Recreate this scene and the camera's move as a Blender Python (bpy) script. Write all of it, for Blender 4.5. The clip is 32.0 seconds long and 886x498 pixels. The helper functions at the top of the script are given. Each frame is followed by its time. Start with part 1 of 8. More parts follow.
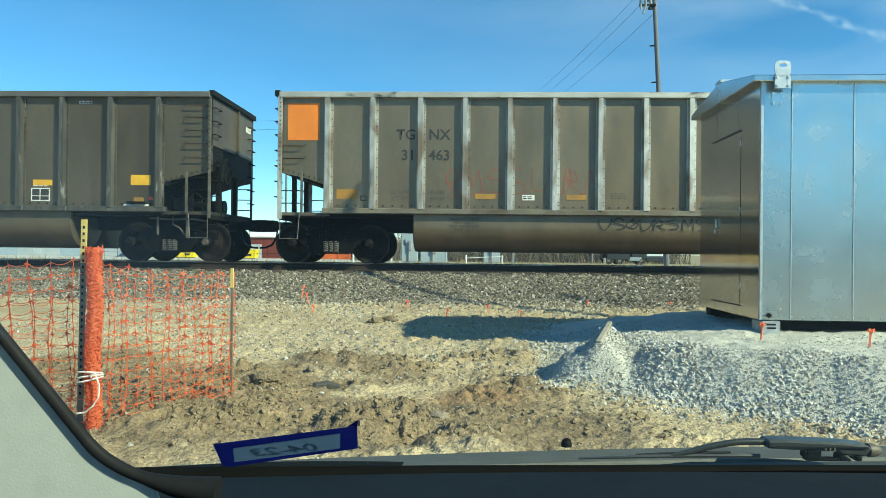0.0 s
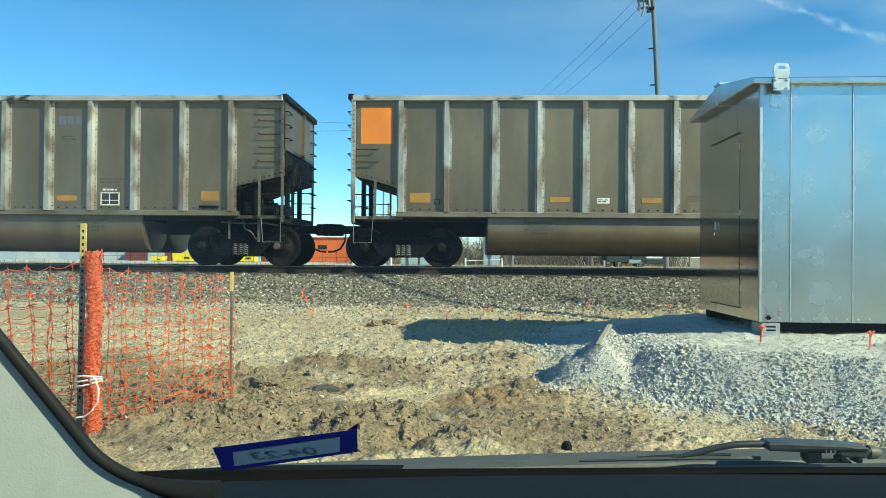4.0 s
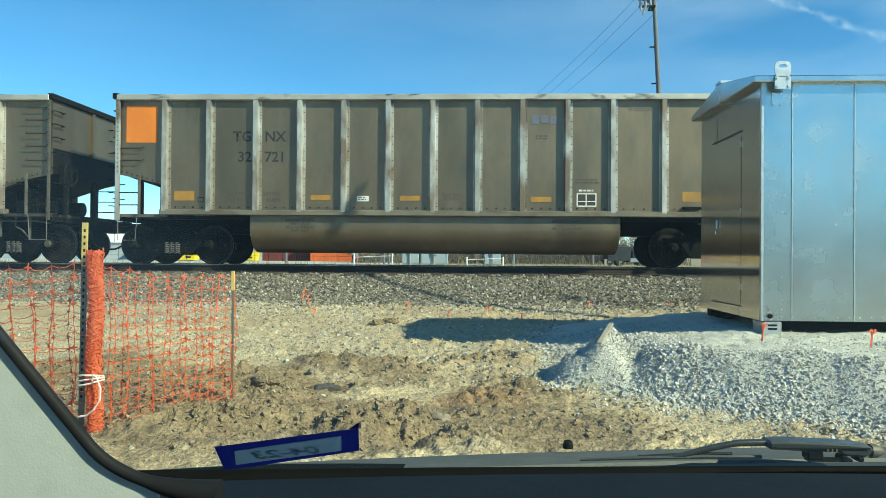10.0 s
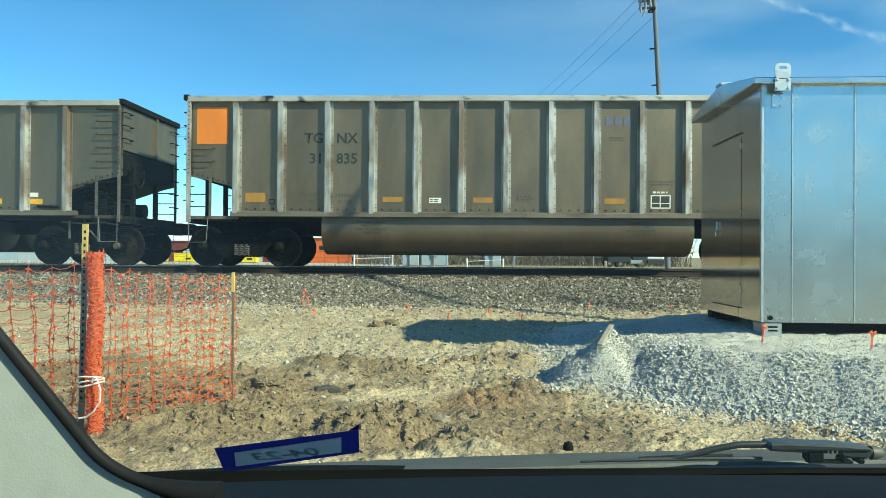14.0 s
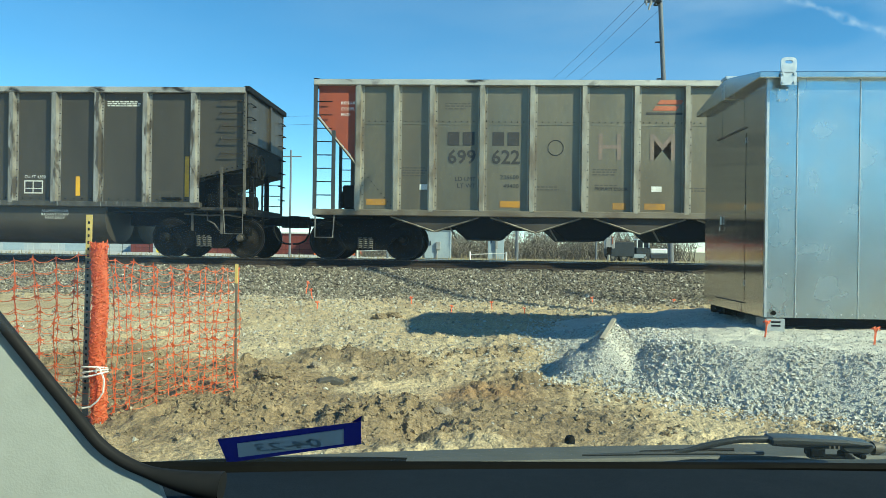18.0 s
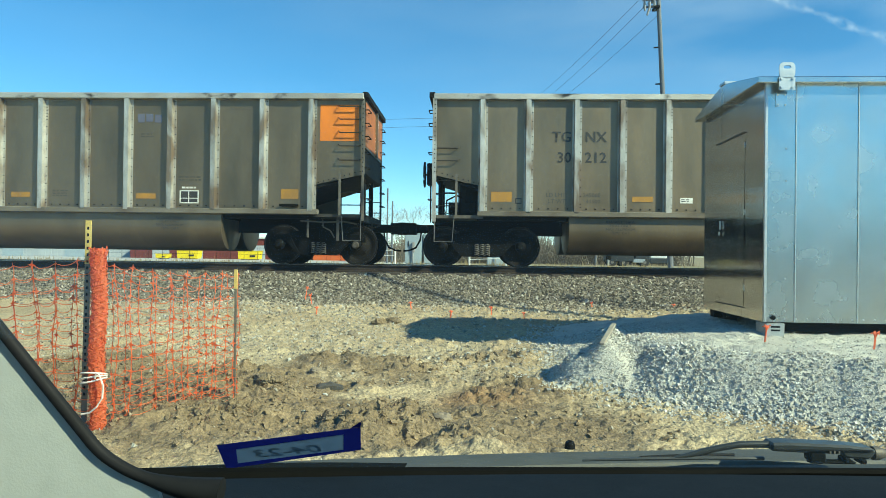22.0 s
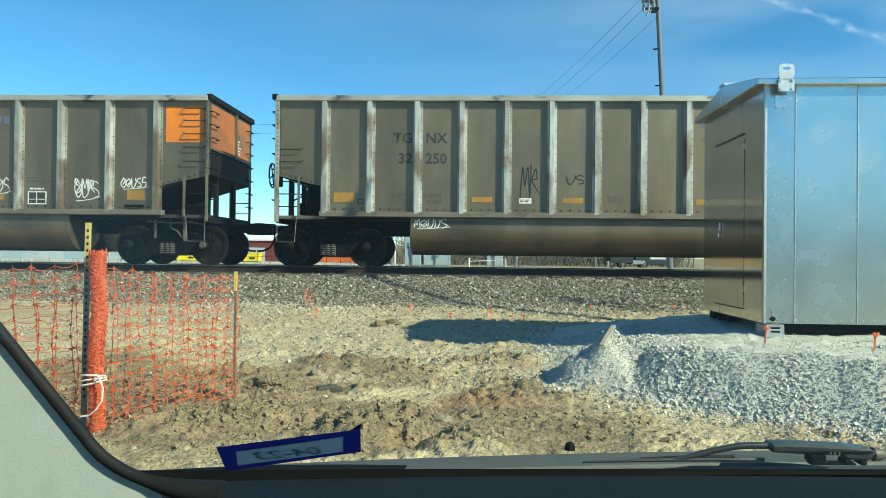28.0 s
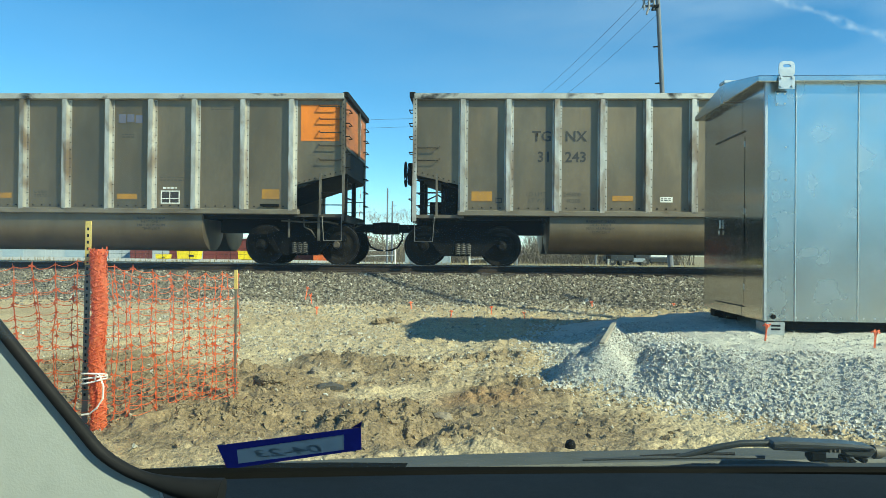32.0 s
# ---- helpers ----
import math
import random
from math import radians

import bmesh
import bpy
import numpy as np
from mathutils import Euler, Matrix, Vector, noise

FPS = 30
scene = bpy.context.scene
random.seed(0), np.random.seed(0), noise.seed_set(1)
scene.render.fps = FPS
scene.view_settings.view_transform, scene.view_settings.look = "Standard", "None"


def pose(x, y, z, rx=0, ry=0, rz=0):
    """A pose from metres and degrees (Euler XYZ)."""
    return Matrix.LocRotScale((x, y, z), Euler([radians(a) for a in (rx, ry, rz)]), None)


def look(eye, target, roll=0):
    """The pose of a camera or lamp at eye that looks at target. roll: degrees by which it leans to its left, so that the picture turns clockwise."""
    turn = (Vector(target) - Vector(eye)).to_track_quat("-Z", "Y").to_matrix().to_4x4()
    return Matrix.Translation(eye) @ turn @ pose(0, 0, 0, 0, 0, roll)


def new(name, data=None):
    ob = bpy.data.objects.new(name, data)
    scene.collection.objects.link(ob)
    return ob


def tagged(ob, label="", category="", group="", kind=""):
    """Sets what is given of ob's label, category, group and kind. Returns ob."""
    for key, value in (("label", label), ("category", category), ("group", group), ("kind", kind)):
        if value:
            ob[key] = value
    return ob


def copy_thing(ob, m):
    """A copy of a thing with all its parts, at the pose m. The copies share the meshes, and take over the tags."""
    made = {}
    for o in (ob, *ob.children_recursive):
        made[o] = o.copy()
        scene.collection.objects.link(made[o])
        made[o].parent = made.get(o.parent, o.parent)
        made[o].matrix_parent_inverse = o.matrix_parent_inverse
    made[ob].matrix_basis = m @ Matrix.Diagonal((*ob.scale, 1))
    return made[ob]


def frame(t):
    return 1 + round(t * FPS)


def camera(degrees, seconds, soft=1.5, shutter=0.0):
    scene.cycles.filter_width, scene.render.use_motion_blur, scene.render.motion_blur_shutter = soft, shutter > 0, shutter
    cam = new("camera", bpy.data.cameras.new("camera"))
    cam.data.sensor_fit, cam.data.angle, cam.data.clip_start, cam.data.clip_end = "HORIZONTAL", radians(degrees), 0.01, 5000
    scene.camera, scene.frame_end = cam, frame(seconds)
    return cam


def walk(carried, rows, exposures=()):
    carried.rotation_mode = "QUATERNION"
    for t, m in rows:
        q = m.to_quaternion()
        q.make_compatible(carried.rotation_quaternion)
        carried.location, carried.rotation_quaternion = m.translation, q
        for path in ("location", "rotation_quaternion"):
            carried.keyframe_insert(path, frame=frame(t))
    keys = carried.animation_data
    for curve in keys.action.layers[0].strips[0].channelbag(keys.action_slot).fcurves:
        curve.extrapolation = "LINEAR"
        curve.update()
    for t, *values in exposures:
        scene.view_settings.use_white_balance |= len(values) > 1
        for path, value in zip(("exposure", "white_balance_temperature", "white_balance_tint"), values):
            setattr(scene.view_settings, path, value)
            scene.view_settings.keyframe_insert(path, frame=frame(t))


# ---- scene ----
# ---------------------------------------------------------------- camera
EYE = (0.0, 0.0, 1.35)
cam = camera(62.94, 32.0, soft=0.7)
PATH = [
    (0, 3.100, 0.265, 0.603),
    (0.5, 3.102, 0.313, 0.611),
    (1, 3.105, 0.367, 0.609),
    (1.5, 3.114, 0.389, 0.574),
    (2, 3.120, 0.402, 0.505),
    (2.5, 3.094, 0.408, 0.463),
    (3, 3.083, 0.438, 0.463),
    (3.5, 3.073, 0.474, 0.446),
    (5.5, 3.050, 0.527, 0.522),
    (6, 3.074, 0.524, 0.529),
    (6.5, 3.080, 0.527, 0.510),
    (7, 3.067, 0.533, 0.456),
    (7.5, 3.060, 0.549, 0.403),
    (8, 3.065, 0.549, 0.385),
    (8.5, 3.088, 0.538, 0.389),
    (9, 3.116, 0.513, 0.403),
    (9.5, 3.144, 0.460, 0.432),
    (10, 3.159, 0.414, 0.401),
    (10.5, 3.172, 0.365, 0.383),
    (11, 3.184, 0.330, 0.415),
    (11.5, 3.192, 0.312, 0.447),
    (12, 3.196, 0.311, 0.461),
    (12.5, 3.199, 0.334, 0.472),
    (13, 3.198, 0.385, 0.480),
    (13.5, 3.189, 0.452, 0.477),
    (14, 3.173, 0.536, 0.414),
    (14.5, 3.172, 0.586, 0.390),
    (16.5, 3.255, 0.323, 0.536),
    (17, 3.315, 0.190, 0.630),
    (17.5, 3.378, 0.048, 0.738),
    (18, 3.419, -0.027, 0.784),
    (18.5, 3.435, -0.026, 0.756),
    (19, 3.431, 0.029, 0.737),
    (19.5, 3.406, 0.109, 0.721),
    (20, 3.393, 0.195, 0.717),
    (20.5, 3.385, 0.275, 0.730),
    (21, 3.380, 0.335, 0.728),
    (21.5, 3.379, 0.370, 0.711),
    (22, 3.379, 0.383, 0.694),
    (22.5, 3.376, 0.387, 0.660),
    (23, 3.379, 0.371, 0.663),
    (23.5, 3.382, 0.350, 0.685),
    (24, 3.387, 0.351, 0.707),
    (24.5, 3.391, 0.389, 0.703),
    (25, 3.383, 0.461, 0.684),
    (25.5, 3.371, 0.516, 0.642),
    (27.5, 3.329, 0.567, 0.586),
    (28, 3.356, 0.522, 0.610),
    (28.5, 3.375, 0.472, 0.623),
    (29, 3.379, 0.440, 0.607),
    (29.5, 3.377, 0.397, 0.595),
    (30, 3.386, 0.362, 0.548),
    (30.5, 3.403, 0.326, 0.508),
    (31, 3.412, 0.312, 0.502),
    (31.5, 3.406, 0.324, 0.518),
    (32, 3.380, 0.366, 0.540),
]


def cam_pose(yaw, pitch, roll):
    return pose(*EYE) @ pose(0, 0, 0, 0, 0, yaw) @ pose(0, 0, 0, 90 + pitch) @ pose(0, 0, 0, 0, 0, roll)


walk(cam, [(t, cam_pose(a, b, c)) for t, a, b, c in PATH], exposures=[(0, 0.58, 6150, -11), (32, 0.58, 6150, -11)])

# ---------------------------------------------------------------- light
SUN = Vector((1.35, -0.8, 1.06)).normalized()      # towards the sun
world = bpy.data.worlds.new("world")
scene.world = world
world.use_nodes = True
wn = world.node_tree
bg = wn.nodes["Background"]
sky = wn.nodes.new("ShaderNodeTexSky")
sky.sky_type = "NISHITA"
sky.sun_disc = False
sky.sun_elevation = math.asin(SUN.z)
sky.sun_rotation = math.atan2(SUN.x, SUN.y)
sky.altitude = 1900
sky.air_density, sky.dust_density, sky.ozone_density = 1.0, 0.0, 4.0
rich = wn.nodes.new("ShaderNodeHueSaturation")
rich.inputs["Hue"].default_value, rich.inputs["Saturation"].default_value = 0.494, 1.17
wn.links.new(sky.outputs[0], rich.inputs["Color"])
wn.links.new(rich.outputs[0], bg.inputs[0])
bg.inputs[1].default_value = 0.118
sun = new("sun", bpy.data.lights.new("sun", "SUN"))
sun.data.energy, sun.data.angle, sun.data.color = 4.95, radians(0.55), (1.0, 0.92, 0.69)
sun.matrix_world = look((20, -12, 15), Vector((20, -12, 15)) - SUN)


# ---------------------------------------------------------------- materials
def surf(name, a, b, scale=4.0, rough=0.7, metal=0.0, bump=0.0, bscale=30.0, stain=None, stretch=(1, 1, 1), vary=0.0, fine=0.25, rough_var=0.15, deep=0.02):
    """Two colours mixed by coarse noise, fine grain on top, optional stains of a third colour, and bump."""
    m = bpy.data.materials.new(name)
    m.use_nodes = True
    nt = m.node_tree
    N, L = nt.nodes, nt.links
    p = N["Principled BSDF"]
    tc = N.new("ShaderNodeTexCoord")
    mp = N.new("ShaderNodeMapping")
    mp.inputs["Scale"].default_value = stretch
    L.new(tc.outputs["Object"], mp.inputs["Vector"])
    if vary:
        # every object gets its own stretch of the pattern
        own, shove = N.new("ShaderNodeObjectInfo"), N.new("ShaderNodeMath")
        shove.operation = "MULTIPLY"
        shove.inputs[1].default_value = 37.0
        L.new(own.outputs["Random"], shove.inputs[0])
        L.new(shove.outputs[0], mp.inputs["Location"])

    def noise_tex(s, detail=5, dist=0.0):
        n = N.new("ShaderNodeTexNoise")
        n.inputs["Scale"].default_value, n.inputs["Detail"].default_value, n.inputs["Distortion"].default_value = s, detail, dist
        L.new(mp.outputs[0], n.inputs["Vector"])
        return n

    def ramp(src, lo, hi):
        r = N.new("ShaderNodeMapRange")
        r.inputs[1].default_value, r.inputs[2].default_value = lo, hi
        L.new(src, r.inputs[0])
        return r.outputs[0]

    def mix(f, x, y, blend="MIX"):
        n = N.new("ShaderNodeMix")
        n.data_type, n.blend_type = "RGBA", blend
        for src, i in ((f, 0), (x, 6), (y, 7)):
            if isinstance(src, bpy.types.NodeSocket):
                L.new(src, n.inputs[i])
            elif i == 0:
                n.inputs[0].default_value = src
            else:
                n.inputs[i].default_value = (*src, 1)
        return n.outputs[2]

    col = mix(ramp(noise_tex(scale).outputs[0], 0.35, 0.65), a, b)
    g = noise_tex(scale * 14, 3)
    dark = tuple(0.55 * x for x in a)
    col = mix(ramp(g.outputs[0], 0.45, 0.9), col, dark) if fine >= 0.99 else col
    if 0 < fine < 0.99:
        f = N.new("ShaderNodeMath")
        f.operation = "MULTIPLY"
        L.new(ramp(g.outputs[0], 0.4, 0.8), f.inputs[0])
        f.inputs[1].default_value = fine
        col = mix(f.outputs[0], col, dark)
    if stain:
        sc, s_scale, lo, hi = stain
        col = mix(ramp(noise_tex(s_scale, 6, 0.4).outputs[0], lo, hi), col, sc)
    if vary:
        oi = N.new("ShaderNodeObjectInfo")
        hsv = N.new("ShaderNodeHueSaturation")
        r = N.new("ShaderNodeMapRange")
        r.inputs[3].default_value, r.inputs[4].default_value = 1 - vary, 1 + vary
        L.new(oi.outputs["Random"], r.inputs[0])
        L.new(r.outputs[0], hsv.inputs["Value"])
        L.new(col, hsv.inputs["Color"])
        col = hsv.outputs[0]
    L.new(col, p.inputs["Base Color"])
    rr = N.new("ShaderNodeMapRange")
    rr.inputs[3].default_value, rr.inputs[4].default_value = max(0.03, rough - rough_var), min(1, rough + rough_var)
    L.new(noise_tex(scale * 3).outputs[0], rr.inputs[0])
    L.new(rr.outputs[0], p.inputs["Roughness"])
    p.inputs["Metallic"].default_value = metal
    if bump:
        bn = N.new("ShaderNodeBump")
        bn.inputs["Strength"].default_value, bn.inputs["Distance"].default_value = min(1.0, bump), deep
        L.new(noise_tex(bscale, 6).outputs[0], bn.inputs["Height"])
        L.new(bn.outputs[0], p.inputs["Normal"])
    return m


def island(name, cols, rough=0.9):
    """Stones: a colour picked per loose piece, with grain."""
    m = bpy.data.materials.new(name)
    m.use_nodes = True
    N, L = m.node_tree.nodes, m.node_tree.links
    p = N["Principled BSDF"]
    geo = N.new("ShaderNodeNewGeometry")
    cr = N.new("ShaderNodeValToRGB")
    el = cr.color_ramp.elements
    for i, c in enumerate(cols):
        e = el[i] if i < 2 else el.new(1.0)
        e.position, e.color = i / max(1, len(cols) - 1), (*c, 1)
    L.new(geo.outputs["Random Per Island"], cr.inputs[0])
    no = N.new("ShaderNodeTexNoise")
    no.inputs["Scale"].default_value = 40
    tc = N.new("ShaderNodeTexCoord")
    L.new(tc.outputs["Object"], no.inputs["Vector"])
    mx = N.new("ShaderNodeMix")
    mx.data_type, mx.blend_type = "RGBA", "MULTIPLY"
    mx.inputs[0].default_value = 0.5
    L.new(cr.outputs[0], mx.inputs[6])
    L.new(no.outputs[0], mx.inputs[7])
    L.new(mx.outputs[2], p.inputs["Base Color"])
    p.inputs["Roughness"].default_value = rough
    return m


def glass_mat(name, tint=(0.02, 0.025, 0.03)):
    m = surf(name, tint, tint, rough=0.08, rough_var=0.03, fine=0)
    return m


TAN = surf("dusty_tan_car_side", (0.254, 0.2, 0.134), (0.203, 0.158, 0.105), 1.3, 0.48, 0.8, 0.06, 60, ((0.15, 0.124, 0.088), 0.9, 0.5, 0.72), (1, 1, 0.35), 0.07)
TAN_GREY = surf("dusty_grey_green_car_side", (0.235, 0.203, 0.144), (0.19, 0.163, 0.116), 1.1, 0.48, 0.78, 0.06, 60, ((0.18, 0.15, 0.107), 0.9, 0.52, 0.75), (1, 1, 0.3), 0.05)
BROWN = surf("dusty_brown_car_side", (0.165, 0.13, 0.088), (0.13, 0.103, 0.07), 1.2, 0.5, 0.6, 0.06, 60, ((0.095, 0.074, 0.05), 0.9, 0.5, 0.72), (1, 1, 0.35), 0.05)
DARK_CAR = surf("dark_brown_car_side", (0.1, 0.086, 0.066), (0.075, 0.064, 0.05), 1.1, 0.5, 0.5, 0.06, 60, ((0.1, 0.085, 0.065), 0.9, 0.55, 0.75), (1, 1, 0.3), 0.05)
RIB = surf("worn_aluminium_rib", (0.58, 0.565, 0.52), (0.4, 0.375, 0.325), 2.6, 0.5, 0.6, 0.1, 50, ((0.23, 0.175, 0.125), 1.1, 0.46, 0.62), (2.5, 1, 0.9), 0.14)
DARKCHORD = surf("dark_top_chord", (0.12, 0.112, 0.098), (0.085, 0.078, 0.066), 2.5, 0.5, 0.2, 0.2, 50, ((0.28, 0.265, 0.24), 3.0, 0.62, 0.72), (0.5, 1, 1), 0.08)
CHORD = surf("weathered_top_chord", (0.5, 0.485, 0.44), (0.37, 0.35, 0.31), 2.5, 0.52, 0.45, 0.2, 50, ((0.03, 0.027, 0.025), 3.0, 0.58, 0.68), (0.5, 1, 1), 0.08)
# Blacker than the steel itself: shade under the cars is put into this base.
BLACK = surf("shade_black_steel", (0.007, 0.007, 0.007), (0.01, 0.0095, 0.009), 3, 0.7, 0.1, 0.2, 40, None, (1, 1, 1), 0.1)
# Dark brown sheet; on left end walls it carries the unlit side's shade.
DARKSHEET = surf("shade_dark_sheet", (0.06, 0.05, 0.04), (0.04, 0.034, 0.028), 1.4, 0.7, 0.1, 0.1, 40, ((0.02, 0.018, 0.016), 1.0, 0.5, 0.7))
# Near black on the sideframes, with under-car shade in the colour.
BRAKE = surf("near_black_steel", (0.008, 0.0075, 0.007), (0.005, 0.005, 0.005), 4, 0.7, 0.3, 0.2, 40)
WORNRIB = surf("patchy_worn_rib", (0.4, 0.385, 0.35), (0.24, 0.215, 0.18), 3.0, 0.5, 0.45, 0.1, 50, ((0.1, 0.085, 0.068), 2.2, 0.52, 0.6), (3, 1, 0.8), 0.1)
TANRIB = surf("dusty_tan_rib", (0.34, 0.295, 0.225), (0.22, 0.187, 0.138), 2.6, 0.5, 0.55, 0.1, 50, ((0.15, 0.118, 0.082), 1.1, 0.5, 0.66), (2.5, 1, 0.9), 0.1)
DARKRIB = surf("dark_worn_rib", (0.135, 0.122, 0.102), (0.075, 0.068, 0.057), 2.2, 0.5, 0.45, 0.1, 50, ((0.3, 0.285, 0.255), 3.5, 0.62, 0.72), (3, 1, 0.5), 0.1)
# Wheel dust darkened below its own tone to hold the shade under the car.
WHEEL = surf("dusty_shaded_wheel_steel", (0.021, 0.017, 0.013), (0.006, 0.0055, 0.005), 2.2, 0.55, 0.3, 0.15, 40)
DUSTSTEEL = surf("dusty_grey_steel_fittings", (0.165, 0.146, 0.118), (0.095, 0.083, 0.067), 5, 0.6, 0.3, 0.1, 50, None, (1, 1, 1), 0.15)
# Dusty cap in a lighter copy, with sunlight put into its colour.
LITCAP = surf("sunlit_dusty_bearing_cap", (0.1, 0.083, 0.064), (0.05, 0.042, 0.034), 9, 0.6, 0.2)
TREAD = surf("polished_wheel_tread", (0.07, 0.064, 0.056), (0.035, 0.032, 0.028), 6, 0.4, 0.8)
SILLMAT = surf("weathered_side_sill", (0.205, 0.178, 0.135), (0.145, 0.122, 0.09), 2.5, 0.55, 0.2, 0.2, 50, ((0.1, 0.075, 0.05), 2.2, 0.52, 0.68), (0.5, 1, 1), 0.08)
COAL = surf("black_coal_dust", (0.012, 0.012, 0.012), (0.02, 0.019, 0.018), 6, 0.9)
ORANGE = surf("faded_orange_panel_paint", (0.74, 0.215, 0.018), (0.62, 0.18, 0.02), 3, 0.6, 0, 0.1, 50, ((0.3, 0.13, 0.05), 4, 0.62, 0.8), (1, 1, 0.4))
RED = surf("faded_red_panel_paint", (0.66, 0.1, 0.06), (0.55, 0.09, 0.055), 3, 0.6, 0, 0.1, 50, None, (1, 1, 0.4))
GREEN = surf("bright_green_panel_paint", (0.115, 0.4, 0.075), (0.1, 0.33, 0.065), 3, 0.55, 0, 0.1, 50)
DKGREEN = surf("dark_green_panel_paint", (0.028, 0.105, 0.052), (0.024, 0.082, 0.043), 3, 0.55, 0, 0.1, 50)
RUST = surf("rust_red_panel_paint", (0.3, 0.06, 0.025), (0.24, 0.055, 0.03), 3, 0.65, 0, 0.1, 50)
YELLOW = surf("yellow_reflector", (0.75, 0.42, 0.02), (0.6, 0.33, 0.03), 5, 0.5)
DULLYEL = surf("dusty_yellow_reflector", (0.42, 0.21, 0.025), (0.27, 0.15, 0.04), 3, 0.6)
WHITE = surf("white_stencil_paint", (0.78, 0.77, 0.72), (0.62, 0.6, 0.55), 6, 0.6)
DKPAINT = surf("dark_stencil_paint", (0.028, 0.026, 0.026), (0.042, 0.038, 0.036), 6, 0.6)
FAINT = surf("faded_stencil_paint", (0.09, 0.078, 0.06), (0.1, 0.085, 0.065), 6, 0.6)
BLUEPAINT = surf("faded_blue_paint", (0.1, 0.11, 0.17), (0.12, 0.12, 0.16), 6, 0.6)
PINK = surf("faded_pink_paint", (0.215, 0.155, 0.13), (0.175, 0.138, 0.11), 6, 0.6)
REDPAINT = surf("faded_red_spray_paint", (0.28, 0.08, 0.05), (0.22, 0.1, 0.06), 3, 0.6)
OLIVE = surf("dark_olive_spray_paint", (0.07, 0.06, 0.035), (0.08, 0.07, 0.04), 3, 0.6)
BLACKPAINT = surf("black_paint", (0.015, 0.015, 0.016), (0.02, 0.02, 0.02), 6, 0.5)
TEAL = surf("teal_notice_paint", (0.02, 0.2, 0.17), (0.02, 0.16, 0.14), 6, 0.5)
DARKIRON = surf("dark_rusty_grab_iron", (0.03, 0.024, 0.017), (0.045, 0.034, 0.023), 7, 0.75, 0.1)
ENDORANGE = surf("dusty_orange_end_panel", (0.42, 0.14, 0.04), (0.32, 0.105, 0.035), 1.6, 0.7, 0.1, 0.05, 50, ((0.11, 0.085, 0.06), 1.2, 0.5, 0.7))
HOPPERRIB = surf("dusty_grey_tan_rib", (0.4, 0.37, 0.3), (0.28, 0.25, 0.195), 2.6, 0.5, 0.55, 0.1, 50, ((0.18, 0.145, 0.105), 1.1, 0.5, 0.66), (2.5, 1, 0.9), 0.1)
FADEDMARK = surf("faded_red_orange_paint", (0.5, 0.13, 0.055), (0.34, 0.11, 0.055), 5, 0.6, 0, 0.05, 40)
LADDER = surf("grimy_blue_grey_ladder_steel", (0.035, 0.04, 0.045), (0.05, 0.055, 0.058), 5, 0.6, 0.2)
STEPSTEEL = surf("pale_worn_step_steel", (0.26, 0.245, 0.22), (0.16, 0.148, 0.13), 6, 0.5, 0.2)
SPRING = surf("spring_steel", (0.22, 0.205, 0.185), (0.13, 0.12, 0.105), 9, 0.5, 0.4)

ALU = surf("brushed_aluminium_sheet", (0.57, 0.595, 0.575), (0.5, 0.525, 0.505), 0.8, 0.25, 1.0, 0.03, 4, ((0.48, 0.5, 0.49), 1.7, 0.56, 0.74), (1, 1, 1), 0.02, 0.06, 0.13)
ALUEND = surf("smooth_aluminium_sheet", (0.62, 0.61, 0.59), (0.55, 0.545, 0.525), 1.2, 0.13, 1.0, 0.0, 2.5, ((0.62, 0.6, 0.56), 1.5, 0.55, 0.8), (1, 1, 0.6), 0.03, 0.1, 0.03)
grain = ALUEND.node_tree.nodes.new("ShaderNodeCombineXYZ")
grain.inputs[1].default_value = 1.0
ALUEND.node_tree.links.new(grain.outputs[0], ALUEND.node_tree.nodes["Principled BSDF"].inputs["Tangent"])
ALUEND.node_tree.nodes["Principled BSDF"].inputs["Anisotropic"].default_value = 1.0
DARKPLASTIC = surf("faded_dark_cowl_plastic", (0.034, 0.039, 0.037), (0.056, 0.06, 0.055), 6, 0.5, 0, 0.1, 80, None, (0.3, 1, 1))
GALV = surf("galvanised_steel", (0.62, 0.63, 0.62), (0.5, 0.51, 0.5), 8, 0.4, 0.9, 0.05, 40)
# Little sheen, so the parts coloured for under-car shade stay dark.
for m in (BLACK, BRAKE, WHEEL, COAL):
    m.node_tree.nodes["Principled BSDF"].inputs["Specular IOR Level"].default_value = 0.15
RAIL = surf("rusty_rail_web", (0.04, 0.026, 0.018), (0.028, 0.02, 0.016), 3, 0.75, 0.3, 0.2, 40)
RAILTOP = surf("polished_rail_head", (0.55, 0.54, 0.52), (0.45, 0.44, 0.42), 3, 0.22, 1.0)
TIE = surf("weathered_timber_tie", (0.09, 0.07, 0.055), (0.06, 0.048, 0.04), 3, 0.85, 0, 0.4, 30, None, (1, 0.2, 1), 0.2)
STONE_GREY = island("pale_crushed_limestone", [(0.58, 0.56, 0.5), (0.7, 0.685, 0.63), (0.4, 0.385, 0.34), (0.6, 0.55, 0.45), (0.8, 0.785, 0.74)])
STONE_BALLAST = island("grey_brown_ballast_stone", [(0.19, 0.162, 0.122), (0.42, 0.365, 0.27), (0.07, 0.06, 0.048), (0.33, 0.283, 0.21), (0.12, 0.102, 0.08), (0.68, 0.63, 0.52)])
STONE_PALE = island("tan_scattered_stones", [(0.42, 0.36, 0.25), (0.58, 0.53, 0.42), (0.27, 0.21, 0.14), (0.72, 0.69, 0.6)])
